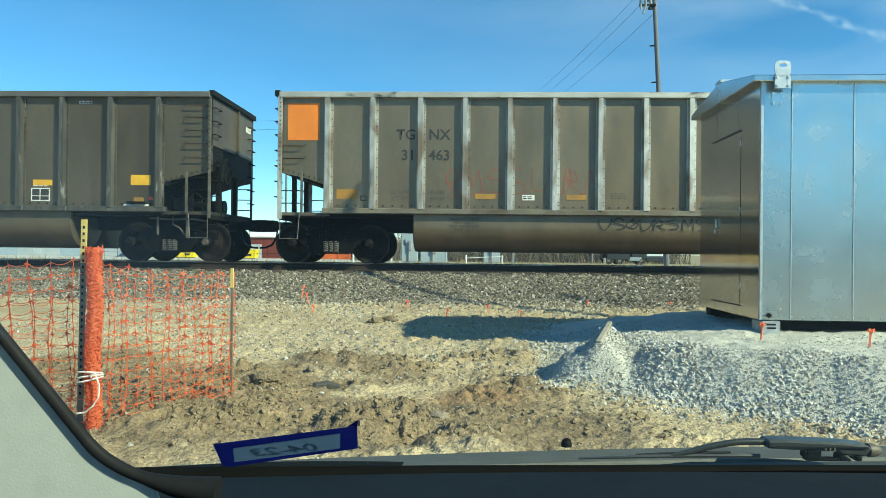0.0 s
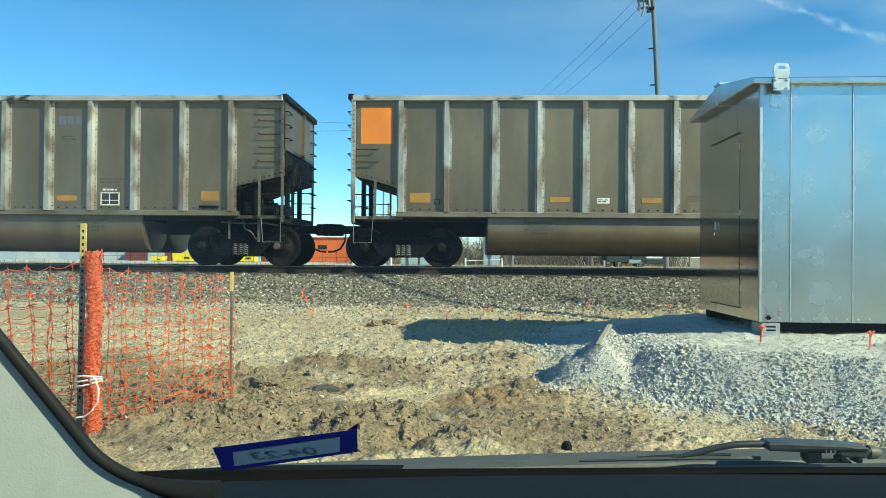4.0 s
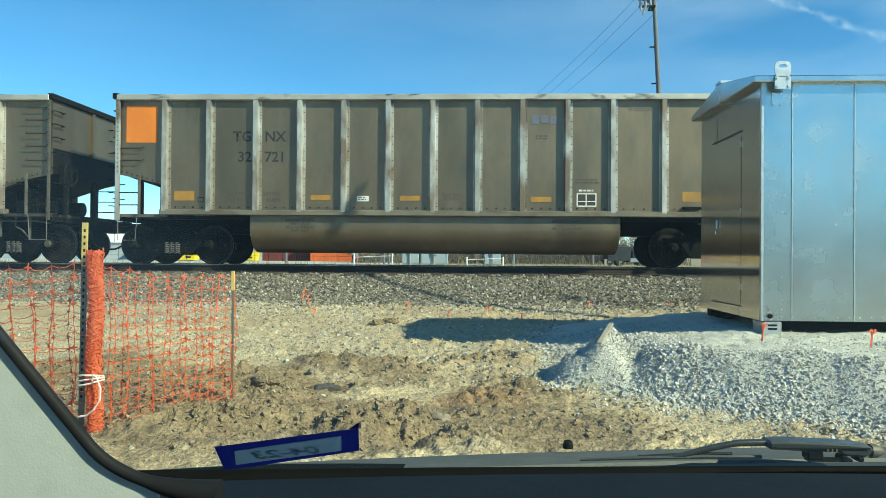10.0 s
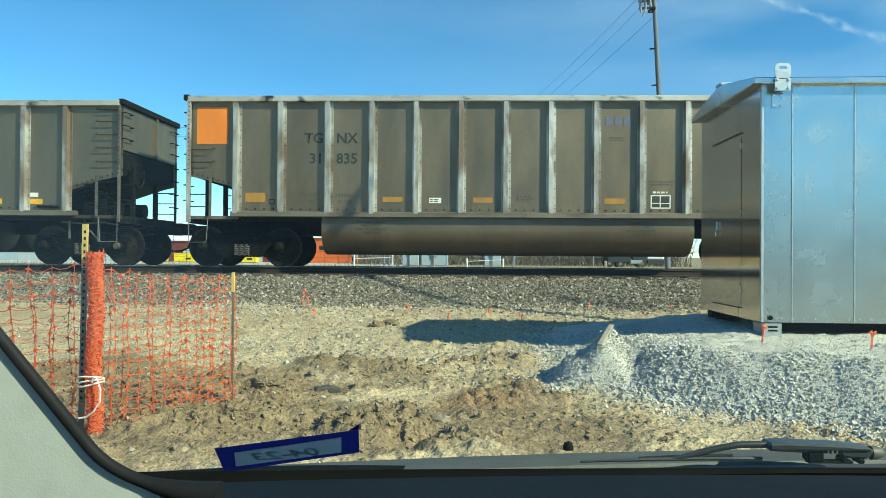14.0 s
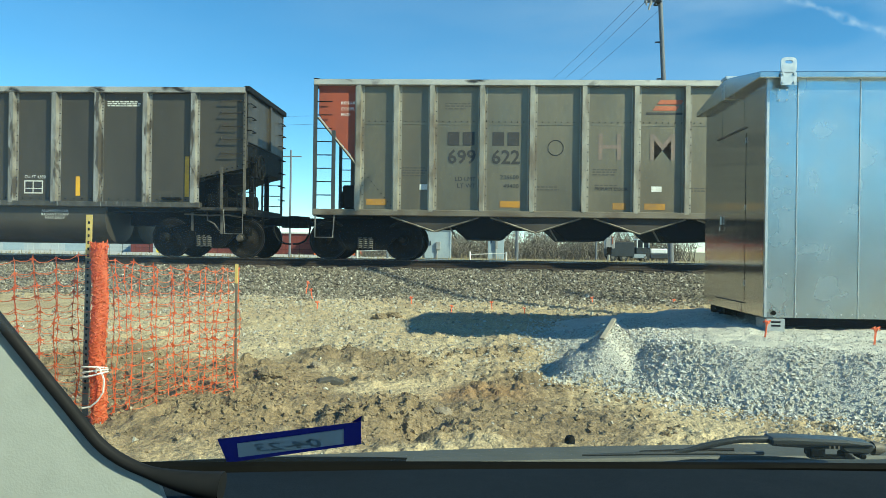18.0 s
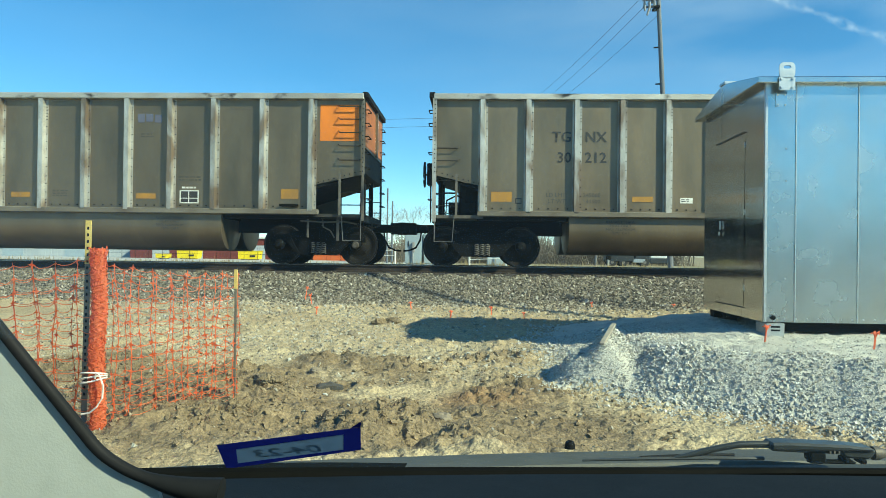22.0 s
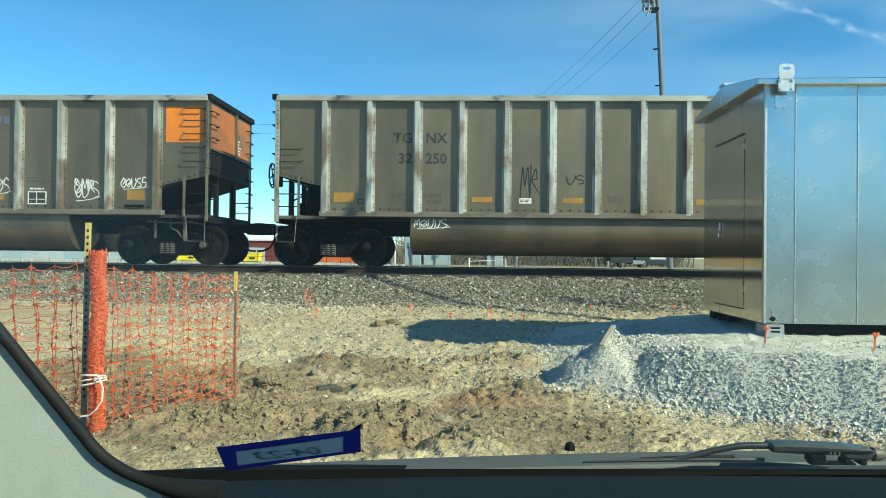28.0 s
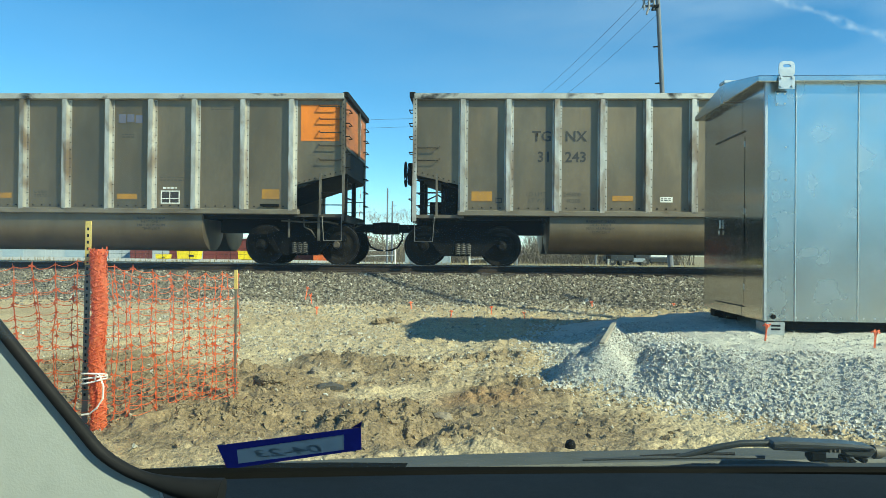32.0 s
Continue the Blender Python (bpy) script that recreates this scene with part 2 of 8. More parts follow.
MUD = surf("churned_brown_mud", (0.3, 0.225, 0.13), (0.23, 0.168, 0.095), 3.5, 0.95, 0, 1.0, 38, ((0.35, 0.275, 0.17), 1.6, 0.53, 0.7), (1, 1, 1), 0, 0.8, 0.15, 0.06)
CLOD = surf("dried_mud_clod", (0.3, 0.225, 0.132), (0.2, 0.146, 0.082), 9, 0.95, 0, 0.8, 45, None, (1, 1, 1), 0.12)
NET = surf("orange_plastic_netting", (0.82, 0.245, 0.1), (0.68, 0.175, 0.065), 12, 0.55, 0, 0, 30, None, (1, 1, 1), 0.1)
nt = NET.node_tree
trans = nt.nodes.new("ShaderNodeBsdfTranslucent")
trans.inputs[0].default_value = (0.88, 0.24, 0.08, 1)
both = nt.nodes.new("ShaderNodeMixShader")
both.inputs[0].default_value = 0.5
nt.links.new(nt.nodes["Principled BSDF"].outputs[0], both.inputs[1])
nt.links.new(trans.outputs[0], both.inputs[2])
nt.links.new(both.outputs[0], nt.nodes["Material Output"].inputs[0])
STAKE = surf("weathered_steel_post", (0.15, 0.13, 0.105), (0.22, 0.19, 0.14), 8, 0.6, 0.4)
STAKEYEL = surf("yellow_post_paint", (0.66, 0.5, 0.16), (0.5, 0.36, 0.1), 9, 0.6)
TWINE = surf("white_twine", (0.7, 0.62, 0.56), (0.6, 0.54, 0.48), 20, 0.8)
FLAGMAT = surf("fluorescent_orange_flag", (0.95, 0.2, 0.08), (0.9, 0.18, 0.07), 9, 0.6)
# Weathered grey wood, its blue cast being distance haze mixed into the colour.
POLEWOOD = surf("hazed_weathered_pole_wood", (0.17, 0.182, 0.205), (0.125, 0.134, 0.152), 1.5, 0.85, 0, 0.3, 30, None, (6, 6, 0.4))
CABLE = surf("cable_black", (0.03, 0.03, 0.03), (0.04, 0.04, 0.04), 3, 0.6)
PORCELAIN = surf("grey_insulator", (0.3, 0.3, 0.3), (0.25, 0.25, 0.25), 3, 0.3)
PILLAR = surf("pale_grey_pillar_trim", (0.41, 0.435, 0.41), (0.37, 0.39, 0.37), 3, 0.7, 0, 0.05, 400)
RUBBER = surf("black_rubber_trim", (0.012, 0.013, 0.014), (0.018, 0.018, 0.02), 9, 0.6)
DASH = surf("dark_blue_grey_dashboard_vinyl", (0.008, 0.013, 0.02), (0.0095, 0.015, 0.023), 5, 0.8, 0, 0.1, 500)
COWL = surf("dusty_cowl_plastic", (0.06, 0.063, 0.056), (0.095, 0.096, 0.085), 7, 0.6, 0, 0.1, 60, None, (0.4, 1, 1))
COVERBLACK = surf("dull_black_cover", (0.004, 0.0045, 0.0045), (0.006, 0.0065, 0.0065), 9, 0.75)
COVERBLACK.node_tree.nodes["Principled BSDF"].inputs["Specular IOR Level"].default_value = 0.06
PLASTIC = surf("satin_black_plastic", (0.026, 0.029, 0.03), (0.036, 0.04, 0.041), 8, 0.34)
STICKER = surf("blue_sticker_border", (0.008, 0.012, 0.13), (0.01, 0.014, 0.1), 9, 0.5)
STICKERGREY = surf("grey_sticker_field", (0.22, 0.27, 0.33), (0.2, 0.25, 0.3), 9, 0.6)
STICKERINK = surf("sticker_ink", (0.19, 0.235, 0.29), (0.2, 0.245, 0.3), 9, 0.6)
for m, c in ((STICKER, (0.025, 0.035, 0.3, 1)), (STICKERGREY, (0.5, 0.6, 0.68, 1)), (STICKERINK, (0.42, 0.5, 0.58, 1))):
    # printed film: daylight from outside glows through it
    N, L = m.node_tree.nodes, m.node_tree.links
    thin, share = N.new("ShaderNodeBsdfTranslucent"), N.new("ShaderNodeMixShader")
    thin.inputs[0].default_value, share.inputs[0].default_value = c, 0.6
    L.new(N["Principled BSDF"].outputs[0], share.inputs[1])
    L.new(thin.outputs[0], share.inputs[2])
    L.new(share.outputs[0], N["Material Output"].inputs[0])
for m in (RUBBER, DASH):
    m.node_tree.nodes["Principled BSDF"].inputs["Specular IOR Level"].default_value = 0.1
BRICKRED = surf("red_brown_metal_wall", (0.16, 0.03, 0.022), (0.12, 0.026, 0.02), 0.5, 0.7, 0, 0.1, 20)
CRATE_OR = surf("orange_container_paint", (0.62, 0.13, 0.025), (0.5, 0.11, 0.025), 0.6, 0.6)
PALEWALL = surf("pale_grey_wall", (0.42, 0.45, 0.47), (0.36, 0.39, 0.41), 0.5, 0.6)
WHITEWALL = surf("off_white_wall", (0.7, 0.69, 0.66), (0.6, 0.59, 0.57), 0.6, 0.6)
GREYBOX = surf("grey_electrical_box_paint", (0.33, 0.4, 0.45), (0.3, 0.36, 0.41), 1.5, 0.5)
YELPAINT = surf("bright_yellow_paint", (0.8, 0.62, 0.01), (0.7, 0.52, 0.01), 2, 0.5)
ASPHALT = surf("dusty_pale_lot", (0.3, 0.285, 0.245), (0.4, 0.38, 0.325), 2, 0.9, 0, 0.3, 80)
BARK = surf("grey_bare_bark", (0.24, 0.215, 0.19), (0.3, 0.27, 0.24), 2, 0.9)
BRUSH = surf("dry_brush_twigs", (0.15, 0.125, 0.095), (0.21, 0.18, 0.14), 2, 0.95)
DRYGRASS = surf("dry_straw_grass", (0.36, 0.29, 0.15), (0.28, 0.22, 0.11), 3, 0.95)
TRUCKWHITE = surf("white_vehicle_paint", (0.72, 0.73, 0.72), (0.68, 0.69, 0.69), 2, 0.3)
SLATE = surf("slate_grey_cargo_paint", (0.028, 0.032, 0.036), (0.02, 0.024, 0.027), 1.0, 0.5)
TYRE = surf("tyre_rubber", (0.02, 0.02, 0.02), (0.03, 0.03, 0.03), 6, 0.8)
DARKGLASS = glass_mat("dark_vehicle_glass")


# ---------------------------------------------------------------- mesh helpers
def box(bm, x0, x1, y0, y1, z0, z1):
    v = [bm.verts.new((x, y, z)) for x in (x0, x1) for y in (y0, y1) for z in (z0, z1)]
    for f in ((0, 1, 3, 2), (4, 6, 7, 5), (0, 4, 5, 1), (2, 3, 7, 6), (0, 2, 6, 4), (1, 5, 7, 3)):
        bm.faces.new([v[i] for i in f])
    return v


def tube(bm, pts, r, n=6, closed=False):
    pts = [Vector(p) for p in pts]
    rings = []
    for i, p in enumerate(pts):
        a = pts[i - 1] if i else (pts[-1] if closed else p)
        b = pts[i + 1] if i + 1 < len(pts) else (pts[0] if closed else p)
        d = (b - a).normalized()
        u = d.orthogonal().normalized() if abs(d.z) > 0.95 else d.cross(Vector((0, 0, 1))).normalized()
        w = d.cross(u)
        rr = r[i] if isinstance(r, (list, tuple)) else r
        rings.append([bm.verts.new(p + rr * (math.cos(2 * math.pi * k / n) * u + math.sin(2 * math.pi * k / n) * w)) for k in range(n)])
    m = len(rings)
    for i in range(m if closed else m - 1):
        A, B = rings[i], rings[(i + 1) % m]
        for k in range(n):
            bm.faces.new((A[k], A[(k + 1) % n], B[(k + 1) % n], B[k]))
    if not closed:
        bm.faces.new(rings[0][::-1])
        bm.faces.new(rings[-1])


def extrude(bm, prof, axis, a, b, caps=True):
    """A profile of 2D points swept along an axis from a to b. axis 'x': points are (y, z); 'y': (x, z); 'z': (x, y)."""
    def at(p, s):
        return {"x": (s, p[0], p[1]), "y": (p[0], s, p[1]), "z": (p[0], p[1], s)}[axis]
    A = [bm.verts.new(at(p, a)) for p in prof]
    B = [bm.verts.new(at(p, b)) for p in prof]
    n = len(prof)
    for i in range(n):
        bm.faces.new((A[i], A[(i + 1) % n], B[(i + 1) % n], B[i]))
    if caps:
        bm.faces.new(A[::-1])
        bm.faces.new(B)


def lathe(bm, prof, centre, axis="y", n=24):
    """Profile of (radius, along) turned round an axis through centre."""
    cx, cy, cz = centre
    rings = []
    for r, s in prof:
        ring = []
        for k in range(n):
            c, d = r * math.cos(2 * math.pi * k / n), r * math.sin(2 * math.pi * k / n)
            ring.append(bm.verts.new({"y": (cx + c, cy + s, cz + d), "x": (cx + s, cy + c, cz + d), "z": (cx + c, cy + d, cz + s)}[axis]))
        rings.append(ring)
    for A, B in zip(rings, rings[1:]):
        for k in range(n):
            bm.faces.new((A[k], A[(k + 1) % n], B[(k + 1) % n], B[k]))
    bm.faces.new(rings[0][::-1])
    bm.faces.new(rings[-1])


def mesh_of(name, bm, material, smooth=False, bevel=0.0):
    bmesh.ops.recalc_face_normals(bm, faces=bm.faces)
    if bevel:
        bmesh.ops.bevel(bm, geom=[e for e in bm.edges if e.is_manifold and e.calc_face_angle(0) > 0.6], offset=bevel, segments=1, affect="EDGES", clamp_overlap=True)
    me = bpy.data.meshes.new(name)
    bm.to_mesh(me)
    bm.free()
    for m in material if isinstance(material, list) else [material]:
        me.materials.append(m)
    if smooth:
        me.shade_smooth()
        me.set_sharp_from_angle(angle=radians(40))
    return me


def part(name, bm, material, parent=None, label="", smooth=False, bevel=0.0):
    ob = new(name, mesh_of(name, bm, material, smooth, bevel))
    ob.parent = parent
    if label:
        tagged(ob, label)
    return ob


def again(name, ob, parent, m=None):
    """Another object on the same mesh."""
    o = new(name, ob.data if isinstance(ob, bpy.types.Object) else ob)
    o.parent = parent
    if m is not None:
        o.matrix_basis = m
    return o


def bmb(*boxes):
    bm = bmesh.new()
    for b in boxes:
        box(bm, *b)
    return bm


def bmt(pts, r, n=6, closed=False):
    bm = bmesh.new()
    tube(bm, pts, r, n, closed)
    return bm


def thing(name, label, category, m=None, group=""):
    e = new(name)
    e.empty_display_size = 0.2
    if m is not None:
        e.matrix_basis = m
    return tagged(e, label, category, group)


TEXT_CACHE = {}


def text_mesh(s, size, material, align="LEFT", bold=0.0):
    key = (s, size, material.name, align, bold)
    if key not in TEXT_CACHE:
        cu = bpy.data.curves.new("writing", "FONT")
        cu.body, cu.size, cu.align_x, cu.resolution_u, cu.offset, cu.extrude = s, size, align, 2, bold, 0.0
        ob = bpy.data.objects.new("writing", cu)
        me = bpy.data.meshes.new_from_object(ob)
        bpy.data.objects.remove(ob)
        me.materials.clear()
        me.materials.append(material)
        TEXT_CACHE[key] = me
    return TEXT_CACHE[key]


def writing(s, x, y, z, size, material, parent, name="lettering", align="LEFT", bold=0.0, facing=None):
    o = new(name, text_mesh(s, size, material, align, bold))
    o.parent = parent
    o.matrix_basis = pose(x, y, z, 90) if facing is None else facing
    return o


def decal(name, x0, x1, z0, z1, y, material, parent):
    return part(name, bmb((x0, x1, y - 0.004, y + 0.001, z0, z1)), material, parent)
# ---------------------------------------------------------------- the train
RAIL_Z = 1.07            # top of rail
TRACK_Y = 17.77          # centre of the track at x = 4
SKEW = 0.0165            # how far the track draws away to the right, metres in a metre


def on_track(x):
    """A place on the track, turned along it."""
    return pose(x, TRACK_Y + (x - 4.0) * SKEW, RAIL_Z, 0, 0, math.degrees(math.atan(SKEW)))


LEN = 14.65              # car body
PITCH = 16.18            # coupler to coupler
TOP, SILL0, SILL1 = 3.86, 1.13, 1.25
YP, YR = 1.48, 1.6       # plane of the panels, face of the ribs
RIBS = [1.15, 2.17, 3.24, 4.24, 5.24, 6.24, 7.24, 8.24, 9.24, 10.24, 11.24, 12.36, 13.47]
WHEEL_R = 0.457


def rib_mesh(h0, h1, w=0.18, d=0.12):
    bm = bmesh.new()
    t = 0.035
    # a hat section: outer face with two splayed flanks and flanges
    prof = [(-0.125, 0), (-0.125, -0.012), (-0.1, -0.012), (-0.085, -d), (0.018, -d), (0.032, -0.012), (0.085, -0.012), (0.085, 0)]
    extrude(bm, prof, "z", h0, h1)
    return mesh_of("rib", bm, RIB)


def rivet_mesh(h0, h1, many=False):
    bm = bmesh.new()
    z = h0 + 0.1
    rng = random.Random(4)
    while z < h1 - 0.06:
        s = 0.0095
        box(bm, 0.06 - s, 0.06 + s, -0.022, -0.01, z - s, z + s)
        if (many and h1 - 0.62 < z < h1 - 0.28) or z < h0 + 0.16:
            z += 0.07
        else:
            z += rng.choice((0.17, 0.2, 0.22))
    return mesh_of("rivet_row", bm, BLACK)


def wheelset_mesh():
    bm = bmesh.new()
    for s in (-1, 1):
        y = s * 0.745
        lathe(bm, [(0.10, -0.08), (0.12, -0.07), (0.3, -0.02), (0.38, -0.065), (WHEEL_R, -0.065), (WHEEL_R, 0.05), (0.38, 0.05), (0.3, 0.015), (0.12, 0.08), (0.1, 0.09)], (0, y, 0), "y", 28)
        lathe(bm, [(WHEEL_R + 0.002, -0.06), (WHEEL_R + 0.024, -0.02 - 0.03 * s * 0), (WHEEL_R + 0.002, -0.015)], (0, y - s * 0.03, 0), "y", 28)
        # balance mark, so that the turning can be seen
        for k in range(3):
            a = k * 2.1
            box(bm, 0.22 * math.cos(a) - 0.03, 0.22 * math.cos(a) + 0.03, y + s * 0.03, y + s * 0.075, 0.22 * math.sin(a) - 0.03, 0.22 * math.sin(a) + 0.03)
    lathe(bm, [(0.08, -1.0), (0.08, 1.0)], (0, 0, 0), "y", 12)
    return mesh_of("wheelset", bm, WHEEL, True)


def rim_mesh():
    """The bright worn edge of the tread on both wheels."""
    bm = bmesh.new()
    for s in (-1, 1):
        y = s * 0.745
        prof = [(WHEEL_R - 0.035, y + s * 0.066), (WHEEL_R + 0.001, y + s * 0.062), (WHEEL_R + 0.003, y - s * 0.04)]
        ring = [[bm.verts.new((r * math.cos(k * math.pi / 16), b, r * math.sin(k * math.pi / 16))) for r, b in prof] for k in range(32)]
        for k in range(32):
            A, B = ring[k], ring[(k + 1) % 32]
            for i in (0, 1):
                bm.faces.new((A[i], A[i + 1], B[i + 1], B[i]) if s > 0 else (A[i + 1], A[i], B[i], B[i + 1]))
    return mesh_of("tread_rim", bm, TREAD, True)


def sideframe_mesh():
    bm = bmesh.new()
    out = [(-1.1, 0.52), (-1.08, 0.68), (-0.75, 0.7), (-0.45, 0.78), (0.45, 0.78), (0.75, 0.7), (1.08, 0.68), (1.1, 0.52), (0.72, 0.5), (0.42, 0.22), (-0.42, 0.22), (-0.72, 0.5)]
    extrude(bm, out, "y", -0.08, 0.08)
    # bearing caps and journal boxes
    for s in (-1, 1):
        lathe(bm, [(0.09, -0.2), (0.12, -0.17), (0.12, 0.05)], (s * 0.89, 0, 0.457), "y", 14)
        box(bm, s * 0.89 - 0.15, s * 0.89 + 0.15, -0.12, 0.08, 0.56, 0.68)
        extrude(bm, [(s * 0.42, 0.25), (s * 0.5, 0.25), (s * 0.72, 0.56), (s * 0.62, 0.6)], "y", -0.11, -0.07)
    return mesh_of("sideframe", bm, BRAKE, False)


def spring_mesh():
    bm = bmesh.new()
    pts = [(0.05 * math.cos(k * 0.9), 0.05 * math.sin(k * 0.9), 0.3 + k * 0.0062) for k in range(42)]
    tube(bm, pts, 0.014, 5)
    return mesh_of("spring", bm, SPRING, True)


def tub_mesh(dirn=1):
    """One of the two rounded tubs that hang between the trucks."""
    bm = bmesh.new()
    n = 14
    prof = [(-1.45, 1.16)]
    for i in range(n + 1):
        a = math.pi * (1.0 + i / n)
        prof.append((-0.77 + 0.71 * math.cos(a), 0.86 + 0.57 * math.sin(a)))
    prof.append((-0.06, 1.16))
    x0, x1 = 3.05, 11.4
    rings = []
    for x, k in ((x0, 0.0), (x0 + 0.02, 1.0), (x1 - 0.02, 1.0), (x1, 0.0)):
        s = 0.94 + 0.06 * k
        rings.append([bm.verts.new((x - 0.2 * (1 - (z - 0.29) / 0.87) * (1 if x < 7 else -1) * 0 , -0.77 + (y + 0.77) * s, 1.16 + (z - 1.16) * s)) for y, z in prof])
    m = len(prof)
    for A, B in zip(rings, rings[1:]):
        for i in range(m - 1):
            bm.faces.new((A[i], A[i + 1], B[i + 1], B[i]))
        bm.faces.new((A[m - 1], A[0], B[0], B[m - 1]))
    bm.faces.new(rings[0])
    bm.faces.new(rings[-1][::-1])
    return mesh_of("tub", bm, TAN, True)


def hose_pts(x, y, s):
    return [(x + s * 0.02, y, 0.78), (x + s * 0.04, y, 0.6), (x + s * 0.14, y, 0.42), (x + s * 0.3, y, 0.35), (x + s * 0.44, y, 0.34)]


def running_gear(car, tr_x=1.12):
    """Trucks, couplers, hoses and centre sill, the same under every car. Returns the wheelsets."""
    wheels = []
    for cx in (tr_x, LEN - tr_x):
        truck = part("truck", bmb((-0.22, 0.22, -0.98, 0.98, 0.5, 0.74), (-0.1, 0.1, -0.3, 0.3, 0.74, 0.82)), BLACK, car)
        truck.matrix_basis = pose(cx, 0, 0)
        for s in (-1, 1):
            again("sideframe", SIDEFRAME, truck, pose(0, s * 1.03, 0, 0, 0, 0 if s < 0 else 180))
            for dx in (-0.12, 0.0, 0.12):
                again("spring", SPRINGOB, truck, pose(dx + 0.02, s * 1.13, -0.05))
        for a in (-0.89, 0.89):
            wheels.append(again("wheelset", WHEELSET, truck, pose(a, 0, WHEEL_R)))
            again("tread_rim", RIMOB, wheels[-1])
            # Only the outermost right cap is painted as sunlit; the others stay dark.
            part("bearing_cap", bmt([(a, -1.27, WHEEL_R), (a, -1.22, WHEEL_R), (a, -1.14, WHEEL_R)], [0.06, 0.095, 0.1], 12), LITCAP if cx > 7 and a > 0 else BRAKE, truck, smooth=True)
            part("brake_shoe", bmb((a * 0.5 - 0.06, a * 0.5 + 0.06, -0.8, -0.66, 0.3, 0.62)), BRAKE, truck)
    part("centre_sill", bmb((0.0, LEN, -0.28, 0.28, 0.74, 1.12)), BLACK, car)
    for x, s in ((0.0, -1), (LEN, 1)):
        bm = bmesh.new()
        box(bm, min(x, x + s * 0.52), max(x, x + s * 0.52), -0.09, 0.09, 0.78, 0.98)
        box(bm, min(x + s * 0.45, x + s * 0.83), max(x + s * 0.45, x + s * 0.83), -0.16, 0.16 - 0.06 * s, 0.74, 1.02)
        extrude(bm, [(x + s * 0.62, -0.18), (x + s * 0.76, -0.2), (x + s * 0.8, -0.05), (x + s * 0.68, 0.02)], "z", 0.73, 1.03)
        part("coupler", bm, BLACK, car, bevel=0.02)
        part("end_sill", bmb((x - 0.12 if s > 0 else x, x if s > 0 else x + 0.12, -1.45, 1.45, 0.98, 1.15)), BLACK, car)
        part("air_hose", bmt(hose_pts(x + s * 0.3, -0.35, s), 0.025), BLACK, car, smooth=True)
        part("cut_lever", bmt([(x + s * 0.1, -1.4, 0.9), (x + s * 0.12, -1.0, 0.85), (x + s * 0.2, -0.3, 0.95)], 0.014), BLACK, car)
    return wheels


def end_fittings(car, x, s, brake):
    """Ladder, grab irons, posts and steps at one end. s: -1 the left end, 1 the right end. brake: the end with the brake gear."""
    inner = x - s * 1.15
    for sy in (-1, 1):
        ym = sy * (YR - 0.03)
        wp = 0.09 if s < 0 else 0.05
        part("corner_post", bmb((min(x, x - s * wp), max(x, x - s * wp), ym - 0.03, ym + 0.03, 1.0, TOP - 0.1)), RIB if s < 0 else DUSTSTEEL, car)
        bm = bmesh.new()
        for k in range(17):
            z = 2.1 + k * 0.1
            box(bm, x - s * 0.6 * wp - 0.01, x - s * 0.6 * wp + 0.01, ym + sy * 0.029, ym + sy * 0.04, z, z + 0.022)
        tagged(part("post_rivets", bm, BLACK, car), kind="stuff")
        part("ladder_rail", bmb((min(x - s * 0.52, x - s * 0.57), max(x - s * 0.52, x - s * 0.57), ym - 0.02, ym + 0.02, 1.12, 2.06)), DUSTSTEEL, car)
        rungs = 3 if brake else 2
        for k in range(rungs):
            z = 1.35 + k * 0.28
            part("rung", bmt([(x - s * 0.05, ym, z), (x - s * 0.54, ym, z)], 0.013, 5), BLACK, car)
        if s > 0:
            zs = [2.36, 2.68, 2.98, 3.28, 3.56]
        else:
            zs = [2.36, 2.64]
        for z in zs:
            pts = [(x - s * 0.1, sy * YP, z + 0.02), (x - s * 0.12, sy * (YR - 0.02), z), (x - s * 0.56, sy * (YR - 0.02), z), (x - s * 0.6, sy * YP, z + 0.05)]
            part("grab_iron", bmt(pts, 0.014, 5), DARKIRON, car)
        step = [(x - s * 0.06, ym, 1.1), (x - s * 0.06, ym, 0.55), (x - s * 0.46, ym, 0.55), (x - s * 0.5, ym, 1.1)]
        part("stirrup_step", bmt(step, 0.01, 5), STEPSTEEL, car)
        for z in (1.5, 1.85, 2.2, 2.55, 2.9, 3.2, 3.5):
            part("end_rung", bmt([(x, sy * 1.5, z), (x + s * 0.09, sy * 1.5, z), (x + s * 0.09, sy * 1.12, z), (x, sy * 1.12, z)], 0.013, 5), BLACK, car)
    part("platform", bmb((min(x, inner), max(x, inner), -1.5, -0.28, 1.08, 1.15)), DARKSHEET if s > 0 else DUSTSTEEL, car)
    part("platform", bmb((min(x, inner), max(x, inner), 0.28, 1.5, 1.08, 1.15)), BLACK, car)
    for y in (-0.62, 0.62):
        part("end_brace", bmb((min(x - s * 0.1, x - s * 0.2), max(x - s * 0.1, x - s * 0.2), y - 0.05, y + 0.05, 1.1, 2.2)), BLACK, car)
    if s > 0:
        # pipes and rods above the outer wheel
        part("brake_pipe", bmt([(x - 1.0, -1.22, 1.08), (x - 0.96, -1.3, 0.86), (x - 0.8, -1.3, 0.78), (x - 0.72, -1.2, 0.62)], 0.018, 5), DUSTSTEEL, car)
        part("brake_pipe", bmt([(x - 1.5, -1.3, 1.0), (x - 0.9, -1.32, 0.97), (x - 0.5, -1.3, 0.99), (x - 0.2, -1.2, 0.94)], 0.02, 5), DUSTSTEEL, car)
